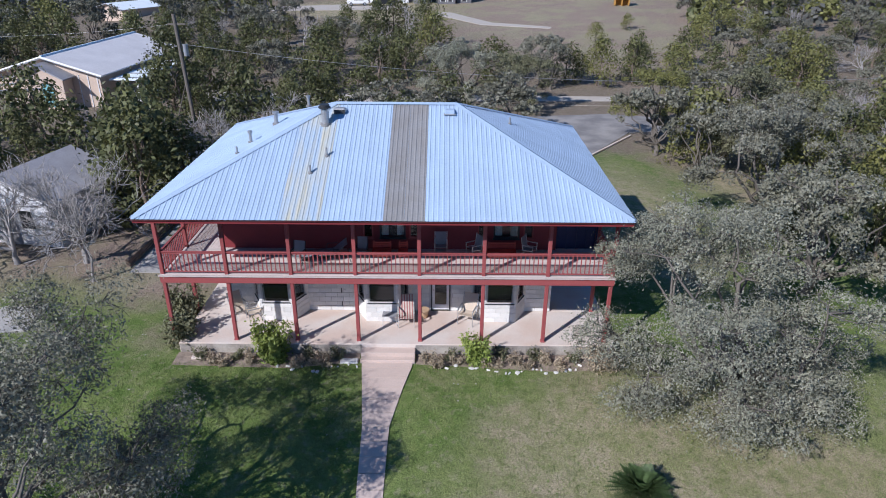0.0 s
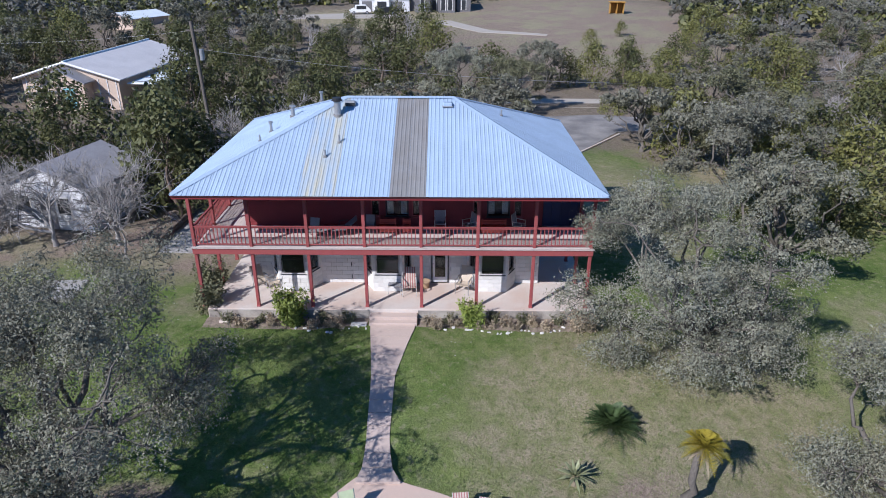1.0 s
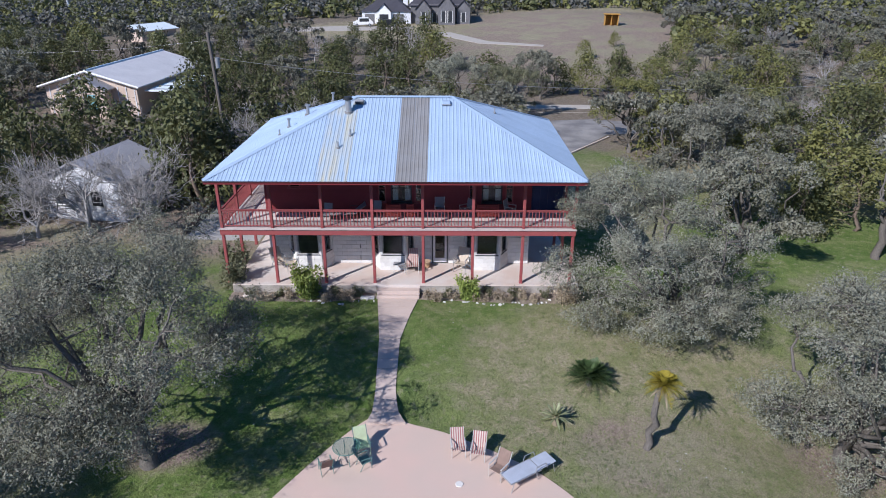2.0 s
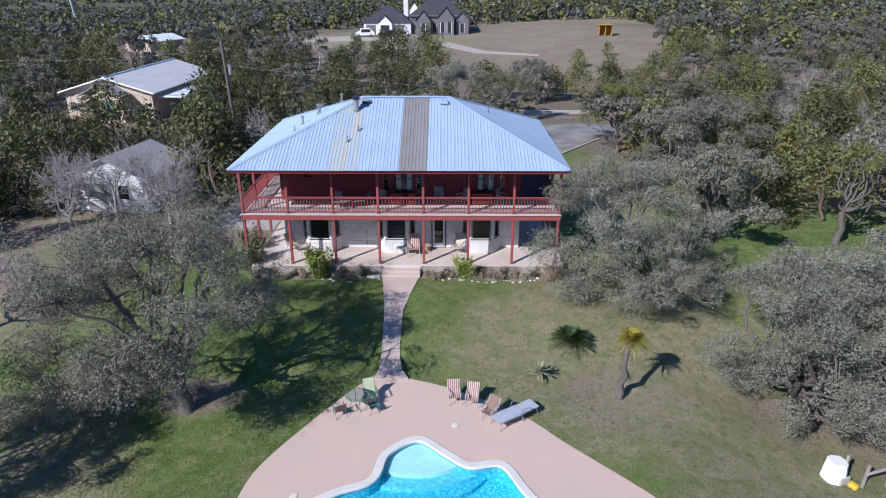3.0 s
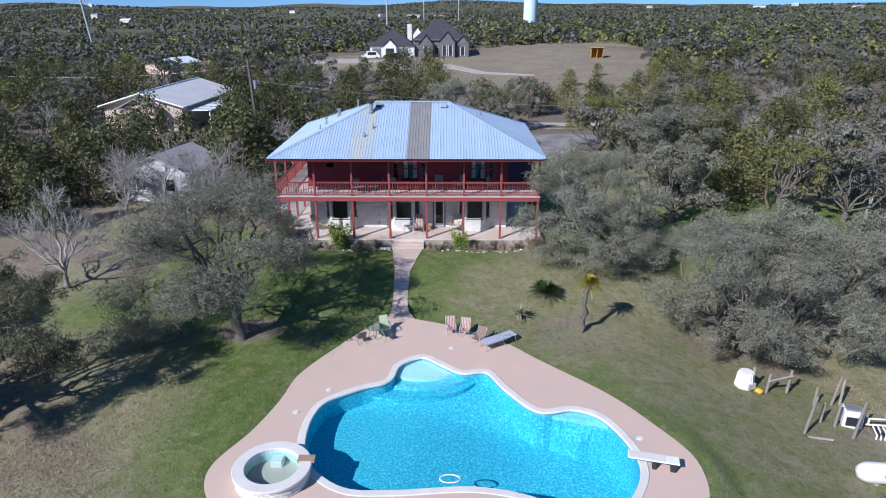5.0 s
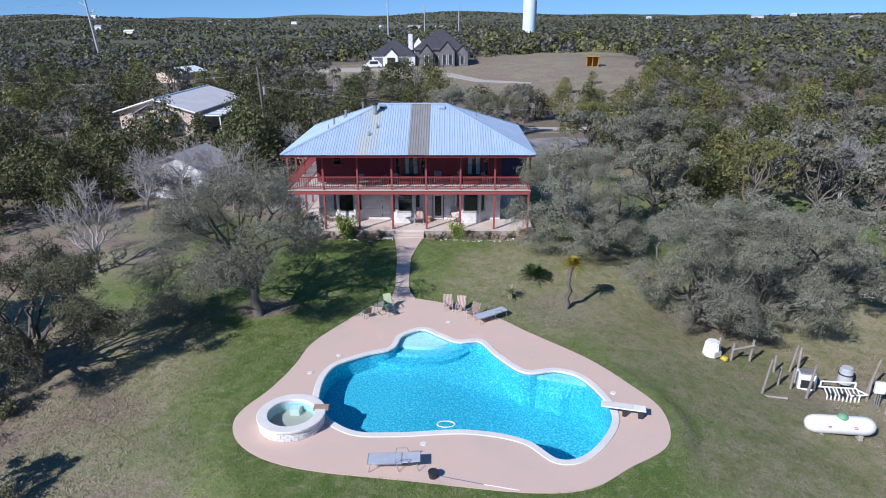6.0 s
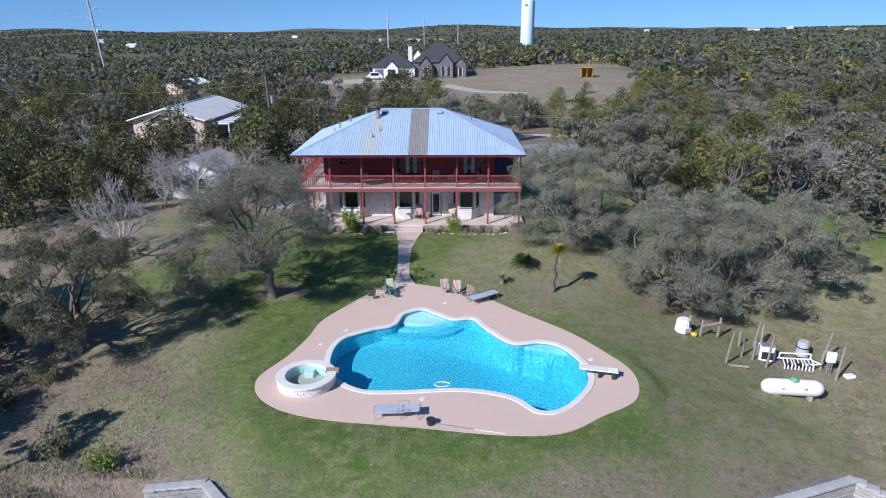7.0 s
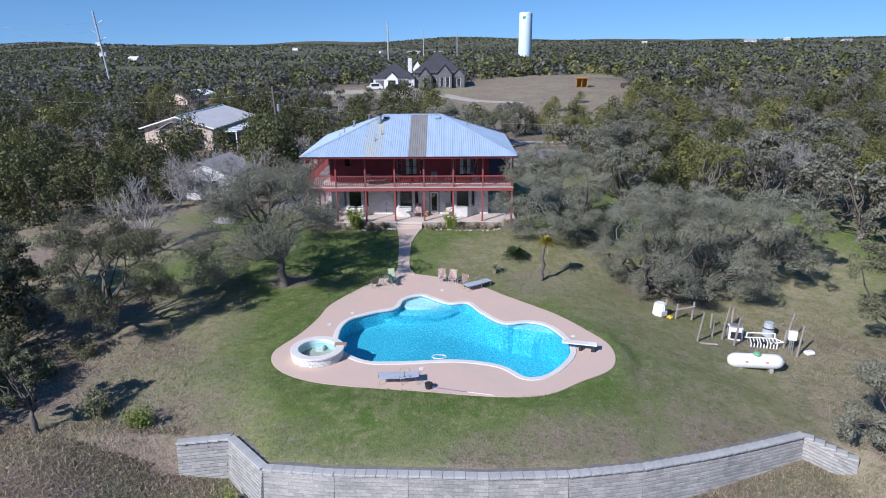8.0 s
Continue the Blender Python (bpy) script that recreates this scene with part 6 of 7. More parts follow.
car("car", (-11.8, 121.0, ground_z(-11.8, 121) + 0.1), 24, M_DARK_AND_SHADE, "black car parked before the far garage")

wt = thing("water_tower", (45.0, 330.0, ground_z(45, 330)), 0, "tall pale blue-white cylindrical water tower above the woods", "water tower")
M_TOWER = mat("pale_tower_paint", (0.62, 0.75, 0.78), 0.5, 0, 0.06, 0.2, 2, 0.02, 0.01)
top = 29.4 - ground_z(45, 330)
bm = bmesh.new()
prof = [(3.5, -1), (3.5, top - 0.9), (3.3, top - 0.35), (2.7, top - 0.1), (0.01, top)]
rings = [[bm.verts.new((r * math.cos(2 * math.pi * i / 40), r * math.sin(2 * math.pi * i / 40), z)) for i in range(40)] for r, z in prof]
for ra, rb in zip(rings[:-1], rings[1:]):
    for i in range(40):
        bm.faces.new((ra[i], ra[(i + 1) % 40], rb[(i + 1) % 40], rb[i]))
part("tank", bm, M_TOWER, wt, smooth=True)
part("ladder", bars(((3.6, -0.6, 0), (3.6, -0.6, top - 0.6), 0.12), ((3.6, 0.6, 0), (3.6, 0.6, top - 0.6), 0.12)), M_GREYMETAL, wt)
part("emblem", boxes(((-2.0, -3.62, top - 3.4), (-0.4, -3.2, top - 2.2)), bevel=0.05), mat("green_emblem", (0.20, 0.42, 0.36), 0.5), wt, "small green emblem")


def power_pole(name, loc, lean, h, r, arms, words, m=M_GREYMETAL):
    p = thing(name, loc, 0, words, "power pole")
    part("mast", bars(((0, 0, -2), (lean, 0, h), r), sides=10), m, p)
    for z, side, L in arms:
        a = Vector((lean * z / h, 0, z))
        part("arm", bars((a, a + Vector((side * L, 0, 0.55 * L)), r * 0.35), (a + Vector((side * L, 0, 0.55 * L)), a + Vector((side * L * 0.8, 0, -0.2)), 0.10)), m, p)
    return p


M_STEEL = mat("galvanised_mast", (0.50, 0.51, 0.52), 0.5, 0.3, 0.06, 0.3, 3, 0.02)
power_pole("transmission_pole", (-150.6, 250, ground_z(-150, 250)), -3.2, 28.2 - ground_z(-150, 250), 0.42, ((22.5 - ground_z(-150, 250), 1, 3.0), (15.5 - ground_z(-150, 250), 1, 3.0), (18.5 - ground_z(-150, 250), -1, 3.0)), "tall leaning steel transmission pole with three arms", M_STEEL)
power_pole("transmission_pole", (-31.6, 330, ground_z(-31.6, 330)), 0, 24.6 - ground_z(-31.6, 330), 0.42, ((19.5 - ground_z(-31.6, 330), -1, 1.4), (16.5 - ground_z(-31.6, 330), -1, 1.4)), "tall grey steel transmission pole beyond the far house", M_STEEL)
for x, y, h in ((-22, 620, 24), (12, 700, 22)):
    power_pole("transmission_pole", (x, y, ground_z(x, y)), 0, h - ground_z(x, y), 0.45, (), "distant thin grey transmission pole on the skyline", M_STEEL)

up = power_pole("utility_pole", (-19.75, 31.5, ground_z(-19.75, 31.5)), -0.45, 9.6, 0.15, (), "weathered wooden utility pole with transformer and wires", M_BARK)
part("transformer", bars(((0.18, -0.22, 6.5), (0.18, -0.22, 7.4), 0.2), sides=12), M_GREYMETAL, up, "grey transformer can")
part("crossarm", boxes(((-1.0, -0.06, 8.8), (0.4, 0.06, 8.94)), bevel=0.01), M_BARK, up)
part("brace", bars(((0, 0, 5.2), (-1.9, 0, 0.2), 0.04)), M_BARK, up)
xp = thing("utility_pole", (-32.6, 30, ground_z(-32.6, 30)), 20, "short weathered pole with double crossarms above the trees", "power pole")
part("mast", bars(((0.2, 0, -0.5), (-0.2, 0, 4.6), 0.13), sides=8), M_BARK, xp)
part("crossarm", boxes(((-1.6, -0.07, 3.9), (1.5, 0.07, 4.05)), bevel=0.01), M_GREYMETAL, xp)
part("crossarm", boxes(((-1.5, -0.07, 4.4), (1.3, 0.07, 4.55)), bevel=0.01), M_GREYMETAL, xp)


def wire(a, b, sag, r, words):
    a, b = Vector(a), Vector(b)
    path = [a.lerp(b, t) - Vector((0, 0, sag * 4 * t * (1 - t))) for t in np.linspace(0, 1, 24)]
    v, f = tube([tuple(p) for p in path], r, r, 5)
    ob = new("power_line", np_mesh("power_line", v, f, M_GREYMETAL))
    tagged(ob, words, "cable", "power lines")


wire((-20.1, 31.5, 7.4), (62, 36, 6.5), 2.7, 0.014, "thin grey power line strung from the utility pole")
wire((-20.1, 31.5, 8.9), (-62, 36, 8.4), 1.2, 0.007, "thin grey power line strung from the utility pole")
for z in (22.5, 15.5, 18.5):
    s = -1 if z == 18.5 else 1
    wire((-153 + 3 * s, 250, z + 1), (-420, 190, z + 6), 6, 0.05, "distant transmission line against the sky")
# pale roofs scattered over the far hills
r9 = np.random.default_rng(9)
m_speck = mat("pale_far_walls", (0.62, 0.60, 0.57), 0.7, 0, 0.1, 0.1, 1, 0)
for i in range(34):
    y = r9.uniform(900, 2900)
    x = r9.uniform(-0.15, 0.66) * (y + 50) if i < 26 else r9.uniform(-0.6, 0.1) * (y + 50)
    w, h = r9.uniform(8, 22), r9.uniform(4, 8)
    t = thing("distant_building", (x, y, ground_z(x, y)), r9.uniform(-40, 40), "tiny pale building on the distant wooded hills", "building", "distant buildings")
    part("wall", gable_walls(-w / 2, w / 2, -5, 5, h, 2.0, "x", -3), m_speck, t)
    part("roof", gable_roof(-w / 2, w / 2, -5, 5, h, 2.0, 0.5), M_GREYROOF if i % 3 else M_WHITEROOF, t)

# ---- furniture ----
M_TANSLING = mat("tan_sling", (0.50, 0.42, 0.33), 0.8, 0, 0.1, 3, 60, 0.1, 0.002)
M_BLUESLING = mat("pale_blue_sling", (0.40, 0.43, 0.49), 0.8, 0, 0.1, 3, 60, 0.1, 0.002)
M_STRIPE_A = mat("maroon_stripe", (0.31, 0.13, 0.12), 0.85, 0, 0.1, 4, 60, 0.1, 0.002)
M_STRIPE_B = mat("cream_stripe", (0.50, 0.44, 0.38), 0.85, 0, 0.1, 4, 60, 0.1, 0.002)
M_BROWN = mat("brown_fabric", (0.22, 0.15, 0.12), 0.9, 0, 0.15, 4, 60, 0.1, 0.002)
M_TEALM = mat("green_patio_metal", (0.14, 0.24, 0.21), 0.5, 0.3, 0.1, 4, 40, 0.05)
M_LIME = mat("pale_green_fabric", (0.46, 0.52, 0.32), 0.85, 0, 0.1, 4, 60, 0.1, 0.002)
M_PALEMETAL = mat("pale_metal_frame", (0.58, 0.56, 0.52), 0.45, 0.3, 0.08, 4, 40, 0.03)
M_REDBENCH = mat("bright_red_paint", (0.52, 0.085, 0.06), 0.55, 0, 0.1, 3, 40, 0.1, 0.002)
M_GREYSLING = mat("grey_wicker", (0.24, 0.24, 0.25), 0.8, 0, 0.15, 3, 50, 0.4, 0.006)


def strip(pts, x0, x1, t=0.025):
    """A bent band through profile points (y, z) between x0 and x1, with thickness."""
    bm = bmesh.new()
    rows = [[bm.verts.new((x, y, z + d)) for x, d in ((x0, 0), (x1, 0), (x1, -t), (x0, -t))] for y, z in pts]
    for a, b in zip(rows[:-1], rows[1:]):
        for i in range(4):
            bm.faces.new((a[i], a[(i + 1) % 4], b[(i + 1) % 4], b[i]))
    bm.faces.new(rows[0])
    bm.faces.new(rows[-1])
    return bm


def patio_chair(loc, rz, fabric, metal, words, striped=False, group="patio chairs", s=1.0, name="patio_chair", recline=0.28):
    """Sling armchair facing -y: bent side frames, seat and back."""
    c = thing(name, loc, rz, words, "chair", group)
    c.scale = (s, s, s)
    back = [(0.22, 0.40), (0.22 + recline, 1.02)]
    if striped:
        n = 11
        for i in range(n):
            a, b = -0.27 + 0.54 * i / n, -0.27 + 0.54 * (i + 1) / n
            part("sling_stripe", strip([(-0.26, 0.43), (0.02, 0.39), (0.20, 0.42), (0.22 + recline, 1.02)], a, b), (M_STRIPE_A, M_STRIPE_B)[i % 2], c)
    else:
        part("seat", strip([(-0.26, 0.43), (0.0, 0.39), (0.20, 0.41)], -0.26, 0.26), fabric, c)
        part("backrest", strip([(0.21, 0.43), (0.22 + recline * 0.5, 0.75), (0.22 + recline, 1.02)], -0.26, 0.26), fabric, c)
    for x in (-0.29, 0.29):
        part("side_frame", bars(((x, -0.28, 0.44), (x, 0.22, 0.40), 0.016), ((x, 0.22, 0.40), (x, 0.22 + recline, 1.03), 0.016)), metal, c)
        part("front_leg", bars(((x, -0.26, 0.0), (x, -0.28, 0.64), 0.016)), metal, c)
        part("rear_leg", bars(((x, 0.34, 0.0), (x, 0.10, 0.42), 0.016)), metal, c)
        part("armrest", boxes(((x - 0.03, -0.30, 0.63), (x + 0.03, 0.27, 0.66)), bevel=0.008), metal, c)
    return c


def chaise(loc, rz, fabric, metal, words, up=0.0):
    """Low lounger along x: sling bed in two panels, frame, legs."""
    c = thing("sun_lounger", loc, rz, words, "lounger", "loungers")
    h = 0.36
    part("bed", boxes(((-0.95, -0.30, h), (0.30, 0.30, h + 0.025)), bevel=0.008), fabric, c)
    bm = boxes(((0.0, -0.30, 0.0), (0.68, 0.30, 0.025)), bevel=0.008)
    bmesh.ops.transform(bm, matrix=Matrix.Translation((0.33, 0, h)) @ Matrix.Rotation(-radians(up), 4, "Y"), verts=bm.verts)
    part("headrest", bm, fabric, c)
    part("frame", bars(((-0.97, -0.32, h), (0.32, -0.32, h), 0.018), ((-0.97, 0.32, h), (0.32, 0.32, h), 0.018), ((-0.97, -0.32, h), (-0.97, 0.32, h), 0.018), ((0.31, -0.32, h), (0.31, 0.32, h), 0.018)), metal, c)
    for x in (-0.85, 0.1, 0.85):
        for y in (-0.32, 0.32):
            part("leg", bars(((x, y, h), (x + (0.1 if x > 0 else -0.1), y, 0.0), 0.016)), metal, c)
    for y in (-0.33, 0.33):
        part("arm", bars(((0.05, y, h), (0.10, y, h + 0.22), 0.014), ((0.10, y, h + 0.22), (0.50, y, h + 0.22), 0.014), ((0.50, y, h + 0.22), (0.58, y, h), 0.014)), metal, c)
    return c


D = DECK_Z + 0.002
patio_chair((1.58, -10.9, D), 6, None, M_PALEMETAL, "reclining patio chair with maroon and cream stripes on the pool deck", True, s=0.84)
patio_chair((2.30, -11.1, D), -10, None, M_PALEMETAL, "reclining patio chair with maroon and cream stripes on the pool deck", True, s=0.84)
patio_chair((2.95, -12.0, D), -38, M_BROWN, M_PALEMETAL, "brown patio chair beside the blue lounger on the deck", s=0.85)
chaise((3.95, -12.0, D), 33, M_BLUESLING, M_GREYMETAL, "pale blue sling lounger at the edge of the pool deck", 2)
chaise((-0.45, -24.75, D), 2, M_BLUESLING, M_GREYMETAL, "grey-blue sling lounger beside the pool", 4)
patio_chair((-1.85, -10.85, D), 20, M_LIME, M_TEALM, "green metal patio chair with pale cushion by the table", s=0.85)
patio_chair((-3.0, -11.8, D), 205, M_BROWN, M_TEALM, "dark metal patio chair with brown cushion by the table", s=0.72)
patio_chair((-1.7, -11.55, D), 120, M_TEALM, M_TEALM, "green metal patio chair pulled out from the table", s=0.72)
tb = thing("patio_table", (-2.35, -11.25, D), 0, "round green patio table with glass top on the deck", "table")
tb.scale = (0.85, 0.85, 0.85)
bm = bmesh.new()
bmesh.ops.create_cone(bm, cap_ends=True, segments=28, radius1=0.55, radius2=0.55, depth=0.02, matrix=Matrix.Translation((0, 0, 0.71)))
part("tabletop", bm, glass_mat("green_glass_top", (0.55, 0.72, 0.68), 0.1), tb)
v, f = tube([(0.56 * math.cos(a), 0.56 * math.sin(a), 0.705) for a in np.linspace(0, 2 * math.pi, 29)], 0.02, 0.02, 5)
ob = new("edge_ring", np_mesh("edge_ring", v, f, M_TEALM))
ob.parent = tb
for a in (0.4, 1.97, 3.54, 5.11):
    part("leg", bars(((0.42 * math.cos(a), 0.42 * math.sin(a), 0.7), (0.30 * math.cos(a), 0.30 * math.sin(a), 0.35), 0.016), ((0.30 * math.cos(a), 0.30 * math.sin(a), 0.35), (0.46 * math.cos(a), 0.46 * math.sin(a), 0.0), 0.016)), M_TEALM, tb)
net = thing("pool_skimmer", (1.05, -25.35, D), -13, "pool skimmer with dark basket and long pole on deck", "pool skimmer")
bm = bmesh.new()
bmesh.ops.create_cone(bm, cap_ends=True, segments=12, radius1=0.16, radius2=0.20, depth=0.26, matrix=Matrix.Translation((0, 0, 0.13)))
part("basket", bm, M_DARK_AND_SHADE, net)
part("handle", bars(((0.15, 0, 0.09), (1.9, 0, 0.03), 0.016)), mat("violet_pole", (0.20, 0.17, 0.26), 0.4, 0.3), net)
part("pole_end", bars(((1.9, 0, 0.03), (3.2, 0, 0.02), 0.014)), M_WHITE, net)
hose = thing("pool_cleaner_hose", (1.5, -21.9, DECK_Z - 0.09), 0, "pale floating cleaner hose coiled on the pool water", "hose")
v, f = tube([(0.35 * math.cos(a) * (1 + 0.1 * a / 6), 0.22 * math.sin(a), 0.0) for a in np.linspace(0, 8.5, 40)], 0.025, 0.025, 6)
ob = new("hose", np_mesh("hose", v, f, M_WHITE))
ob.parent = hose

# porch and balcony
P0, P2 = PORCH + 0.002, 3.402
patio_chair((-0.62, 1.25, P0), 4, None, M_PALEMETAL, "striped reclining chair on the lower porch", True, "porch chairs", 1.1)
patio_chair((1.92, 1.45, P0), -20, M_TANSLING, M_GREYMETAL, "tan sling chair on the lower porch", group="porch chairs", s=1.1)
patio_chair((-7.0, 1.55, P0), -60, M_TANSLING, M_GREYMETAL, "tan sling chair by the bay on the lower porch", group="porch chairs", s=1.0)
patio_chair((-7.65, 1.75, P0), 40, M_TANSLING, M_GREYMETAL, "tan sling chair at the porch end", group="porch chairs", s=1.0)
pt = thing("side_table", (-1.3, 1.32, P0), 0, "small glass-topped metal side table on the porch", "table")
part("tabletop", boxes(((-0.3, -0.24, 0.46), (0.3, 0.24, 0.485)), bevel=0.01), M_GREYSLING, pt)
for x in (-0.26, 0.26):
    for y in (-0.2, 0.2):
        part("leg", bars(((x, y, 0.46), (x * 1.1, y * 1.1, 0), 0.014)), M_PALEMETAL, pt)
pot = thing("clay_pot", (0.12, 1.85, P0), 0, "tan clay pot beside the porch door", "pot")
bm = bmesh.new()
bmesh.ops.create_cone(bm, cap_ends=True, segments=16, radius1=0.13, radius2=0.20, depth=0.34, matrix=Matrix.Translation((0, 0, 0.17)))
part("pot", bm, mat("terracotta", (0.46, 0.30, 0.17), 0.85, 0, 0.15, 4, 30, 0.1), pot)
part("rim", bars(((0, 0, 0.33), (0, 0, 0.39), 0.22), sides=16), mat("terracotta_rim", (0.46, 0.32, 0.20), 0.85), pot)
for x, y, rz in ((0.8, 1.95, 0), (2.14, 1.75, -60), (4.35, 1.75, 62)):
    patio_chair((x, y, P2), rz, M_GREYSLING, M_PALEMETAL, "pale metal chair on the balcony", group="balcony chairs", s=0.84, recline=0.10)
patio_chair((-4.8, 1.0, P2), -10, M_GREYSLING, M_DARK_AND_SHADE, "grey wicker armchair on the balcony", group="balcony chairs", s=0.82, name="wicker_armchair", recline=0.15)
lg = chaise((-3.75, 1.25, P2), 12, M_GREYSLING, M_DARK_AND_SHADE, "grey wicker lounger with raised back on the balcony", 38)
patio_chair((-2.35, 1.6, P2), 0, M_GREYSLING, M_DARK_AND_SHADE, "grey wicker armchair near the balcony window", group="balcony chairs", s=0.75, name="wicker_armchair", recline=0.15)
for x, w in ((-1.58, 0.75), (-0.72, 0.38), (3.25, 1.15)):
    b = thing("bench", (x, 1.75, P2), 0, "bright red painted wooden bench against the balcony wall", "bench", "red benches")
    b.scale = (1, 1, 0.62)
    part("seat", boxes(((-w / 2, -0.22, 0.36), (w / 2, 0.2, 0.41)), bevel=0.01), M_REDBENCH, b)
    for k in range(3):
        part("back_slat", boxes(((-w / 2, 0.17, 0.47 + 0.13 * k), (w / 2, 0.2, 0.57 + 0.13 * k)), bevel=0.006), M_REDBENCH, b)
    part("apron", boxes(((-w / 2, -0.22, 0.06), (w / 2, -0.19, 0.35)), bevel=0.006), M_REDBENCH, b)
    for sx in (-w / 2 + 0.04, w / 2 - 0.04):
        part("end_panel", boxes(((sx - 0.03, -0.185, 0.0), (sx + 0.03, 0.165, 0.355)), ((sx - 0.03, 0.21, 0.0), (sx + 0.03, 0.25, 0.86))), M_REDBENCH, b)


# ---- planting by the house, palms ----
def leafy(name, loc, r, h, n, leaf, m, words, category, seed, up=0.6, stems=9):
    g = np.random.default_rng(seed)
    t = thing(name, loc, 0, words, category, "shrubs")
    wood, tips = [], []
    for i in range(stems):
        a = g.uniform(0, 6.28)
        q = (r * g.uniform(0.4, 0.95) * math.cos(a), r * g.uniform(0.4, 0.95) * math.sin(a), h * g.uniform(0.6, 1.0))
        p = bend(g, (0, 0, -0.05), q, 0.1, 5)
        wood.append(tube(p, 0.02, 0.006, 4))
        tips.append(p[1:])
    v, f = join(wood)
    ob = new("stems", np_mesh("stems", v, f, M_BARK_CEDAR))
    ob.parent = t
    tips = np.concatenate(tips)
    if n:
        c = tips[g.integers(0, len(tips), n)] + g.normal(size=(n, 3)) * np.array([r, r, h]) * 0.17
        c[:, 2] = np.maximum(c[:, 2], 0.05)
        v, f = leaf_quads(g, c, leaf, up)
        ob = new("leaves", np_mesh("leaves", v, f, m))
        ob.parent = t


leafy("shrub", (-5.55, -0.75, 0.0), 0.75, 1.45, 3800, 0.07, M_SHRUB, "bright yellow-green leafy shrub before the porch", "shrub", 1)
leafy("shrub", (2.2, -0.75, 0.0), 0.55, 1.05, 2600, 0.06, M_SHRUB, "small bright yellow-green shrub before the porch", "shrub", 2)
leafy("shrub", (-9.7, 0.2, 0.0), 0.8, 1.3, 2200, 0.07, M_OAK, "grey-green shrub at the porch corner", "shrub", 3)
leafy("shrub", (-10.2, 2.4, 0.0), 0.9, 1.5, 2400, 0.07, M_OAK, "dark green shrub beside the side porch", "shrub", 4)
leafy("shrub", (7.0, -1.0, 0.0), 0.9, 0.9, 1400, 0.06, M_DRYGRASS, "brown half-dead shrub at the porch corner", "shrub", 5)
for i, x in enumerate((-8.6, -8.0, -7.6, -7.2, -6.6, -4.6, -4.3, -4.0, -3.6, -3.2, 0.3, 0.7, 1.1, 1.5, 2.8, 3.2, 3.7, 4.1, 4.5, 5.0, 5.5, 6.0)):
    leafy("shrub", (x, -0.62 - 0.25 * (i % 3), -0.01), 0.36, 0.42, 420, 0.045, M_DRYGRASS if i % 3 else M_OAK, "low brown winter perennials in the porch bed", "shrub", 20 + i, 0.6, 6)


def stone_mesh(seed, r):
    g = np.random.default_rng(seed)
    bm = bmesh.new()
    bmesh.ops.create_icosphere(bm, subdivisions=1, radius=r)
    for v in bm.verts:
        v.co *= g.uniform(0.75, 1.15)
        v.co.z *= 0.6
    return mesh_of("edging_stone", bm, M_STONE)


stones = [stone_mesh(s, 0.13) for s in range(4)]
ed = np.random.default_rng(11)
bed = thing("stone_edging", (0, 0, 0), 0, "loose pale limestone pieces edging the porch bed", "stones")
for i in range(30):
    t = i / 29
    x = 0.6 + 5.6 * t ** 0.7 if i % 3 else (-2.4 - 3.3 * t)
    y = -1.0 - 0.35 * math.sin(t * 3.0) + ed.uniform(-0.22, 0.16)
    piece("stone", stones[i % 4], bed, (x + ed.uniform(-0.1, 0.1), y, ground_z(x, y) + 0.03), ed.uniform(0, 360), tuple(ed.uniform(0.3, 1.0) for _ in range(3)))
part("flagstone", boxes(((-3.1, -0.95, -0.02), (-2.4, -0.65, 0.07)), bevel=0.02), M_STONE, bed)
part("flagstone", boxes(((-8.95, -0.75, -0.02), (-8.45, -0.42, 0.1)), bevel=0.02), M_CONC, bed)
mulch = flat_patch("planting_bed", [(-9.6, -0.25), (-2.36, -0.25), (-2.36, -0.8), (-5, -1.25), (-9.6, -1.1)], mat("mulch", (0.27, 0.215, 0.17), 0.95, 0, 0.35, 4, 40, 0.8, 0.03), "brown mulch bed along the porch", "planting bed", 0.012)
mulch2 = flat_patch("planting_bed", [(-0.14, -0.25), (7.6, -0.25), (7.6, -1.3), (5, -1.35), (2.2, -1.1), (-0.14, -0.95)], mulch.data.materials[0], "brown mulch bed along the porch", "planting bed", 0.012)


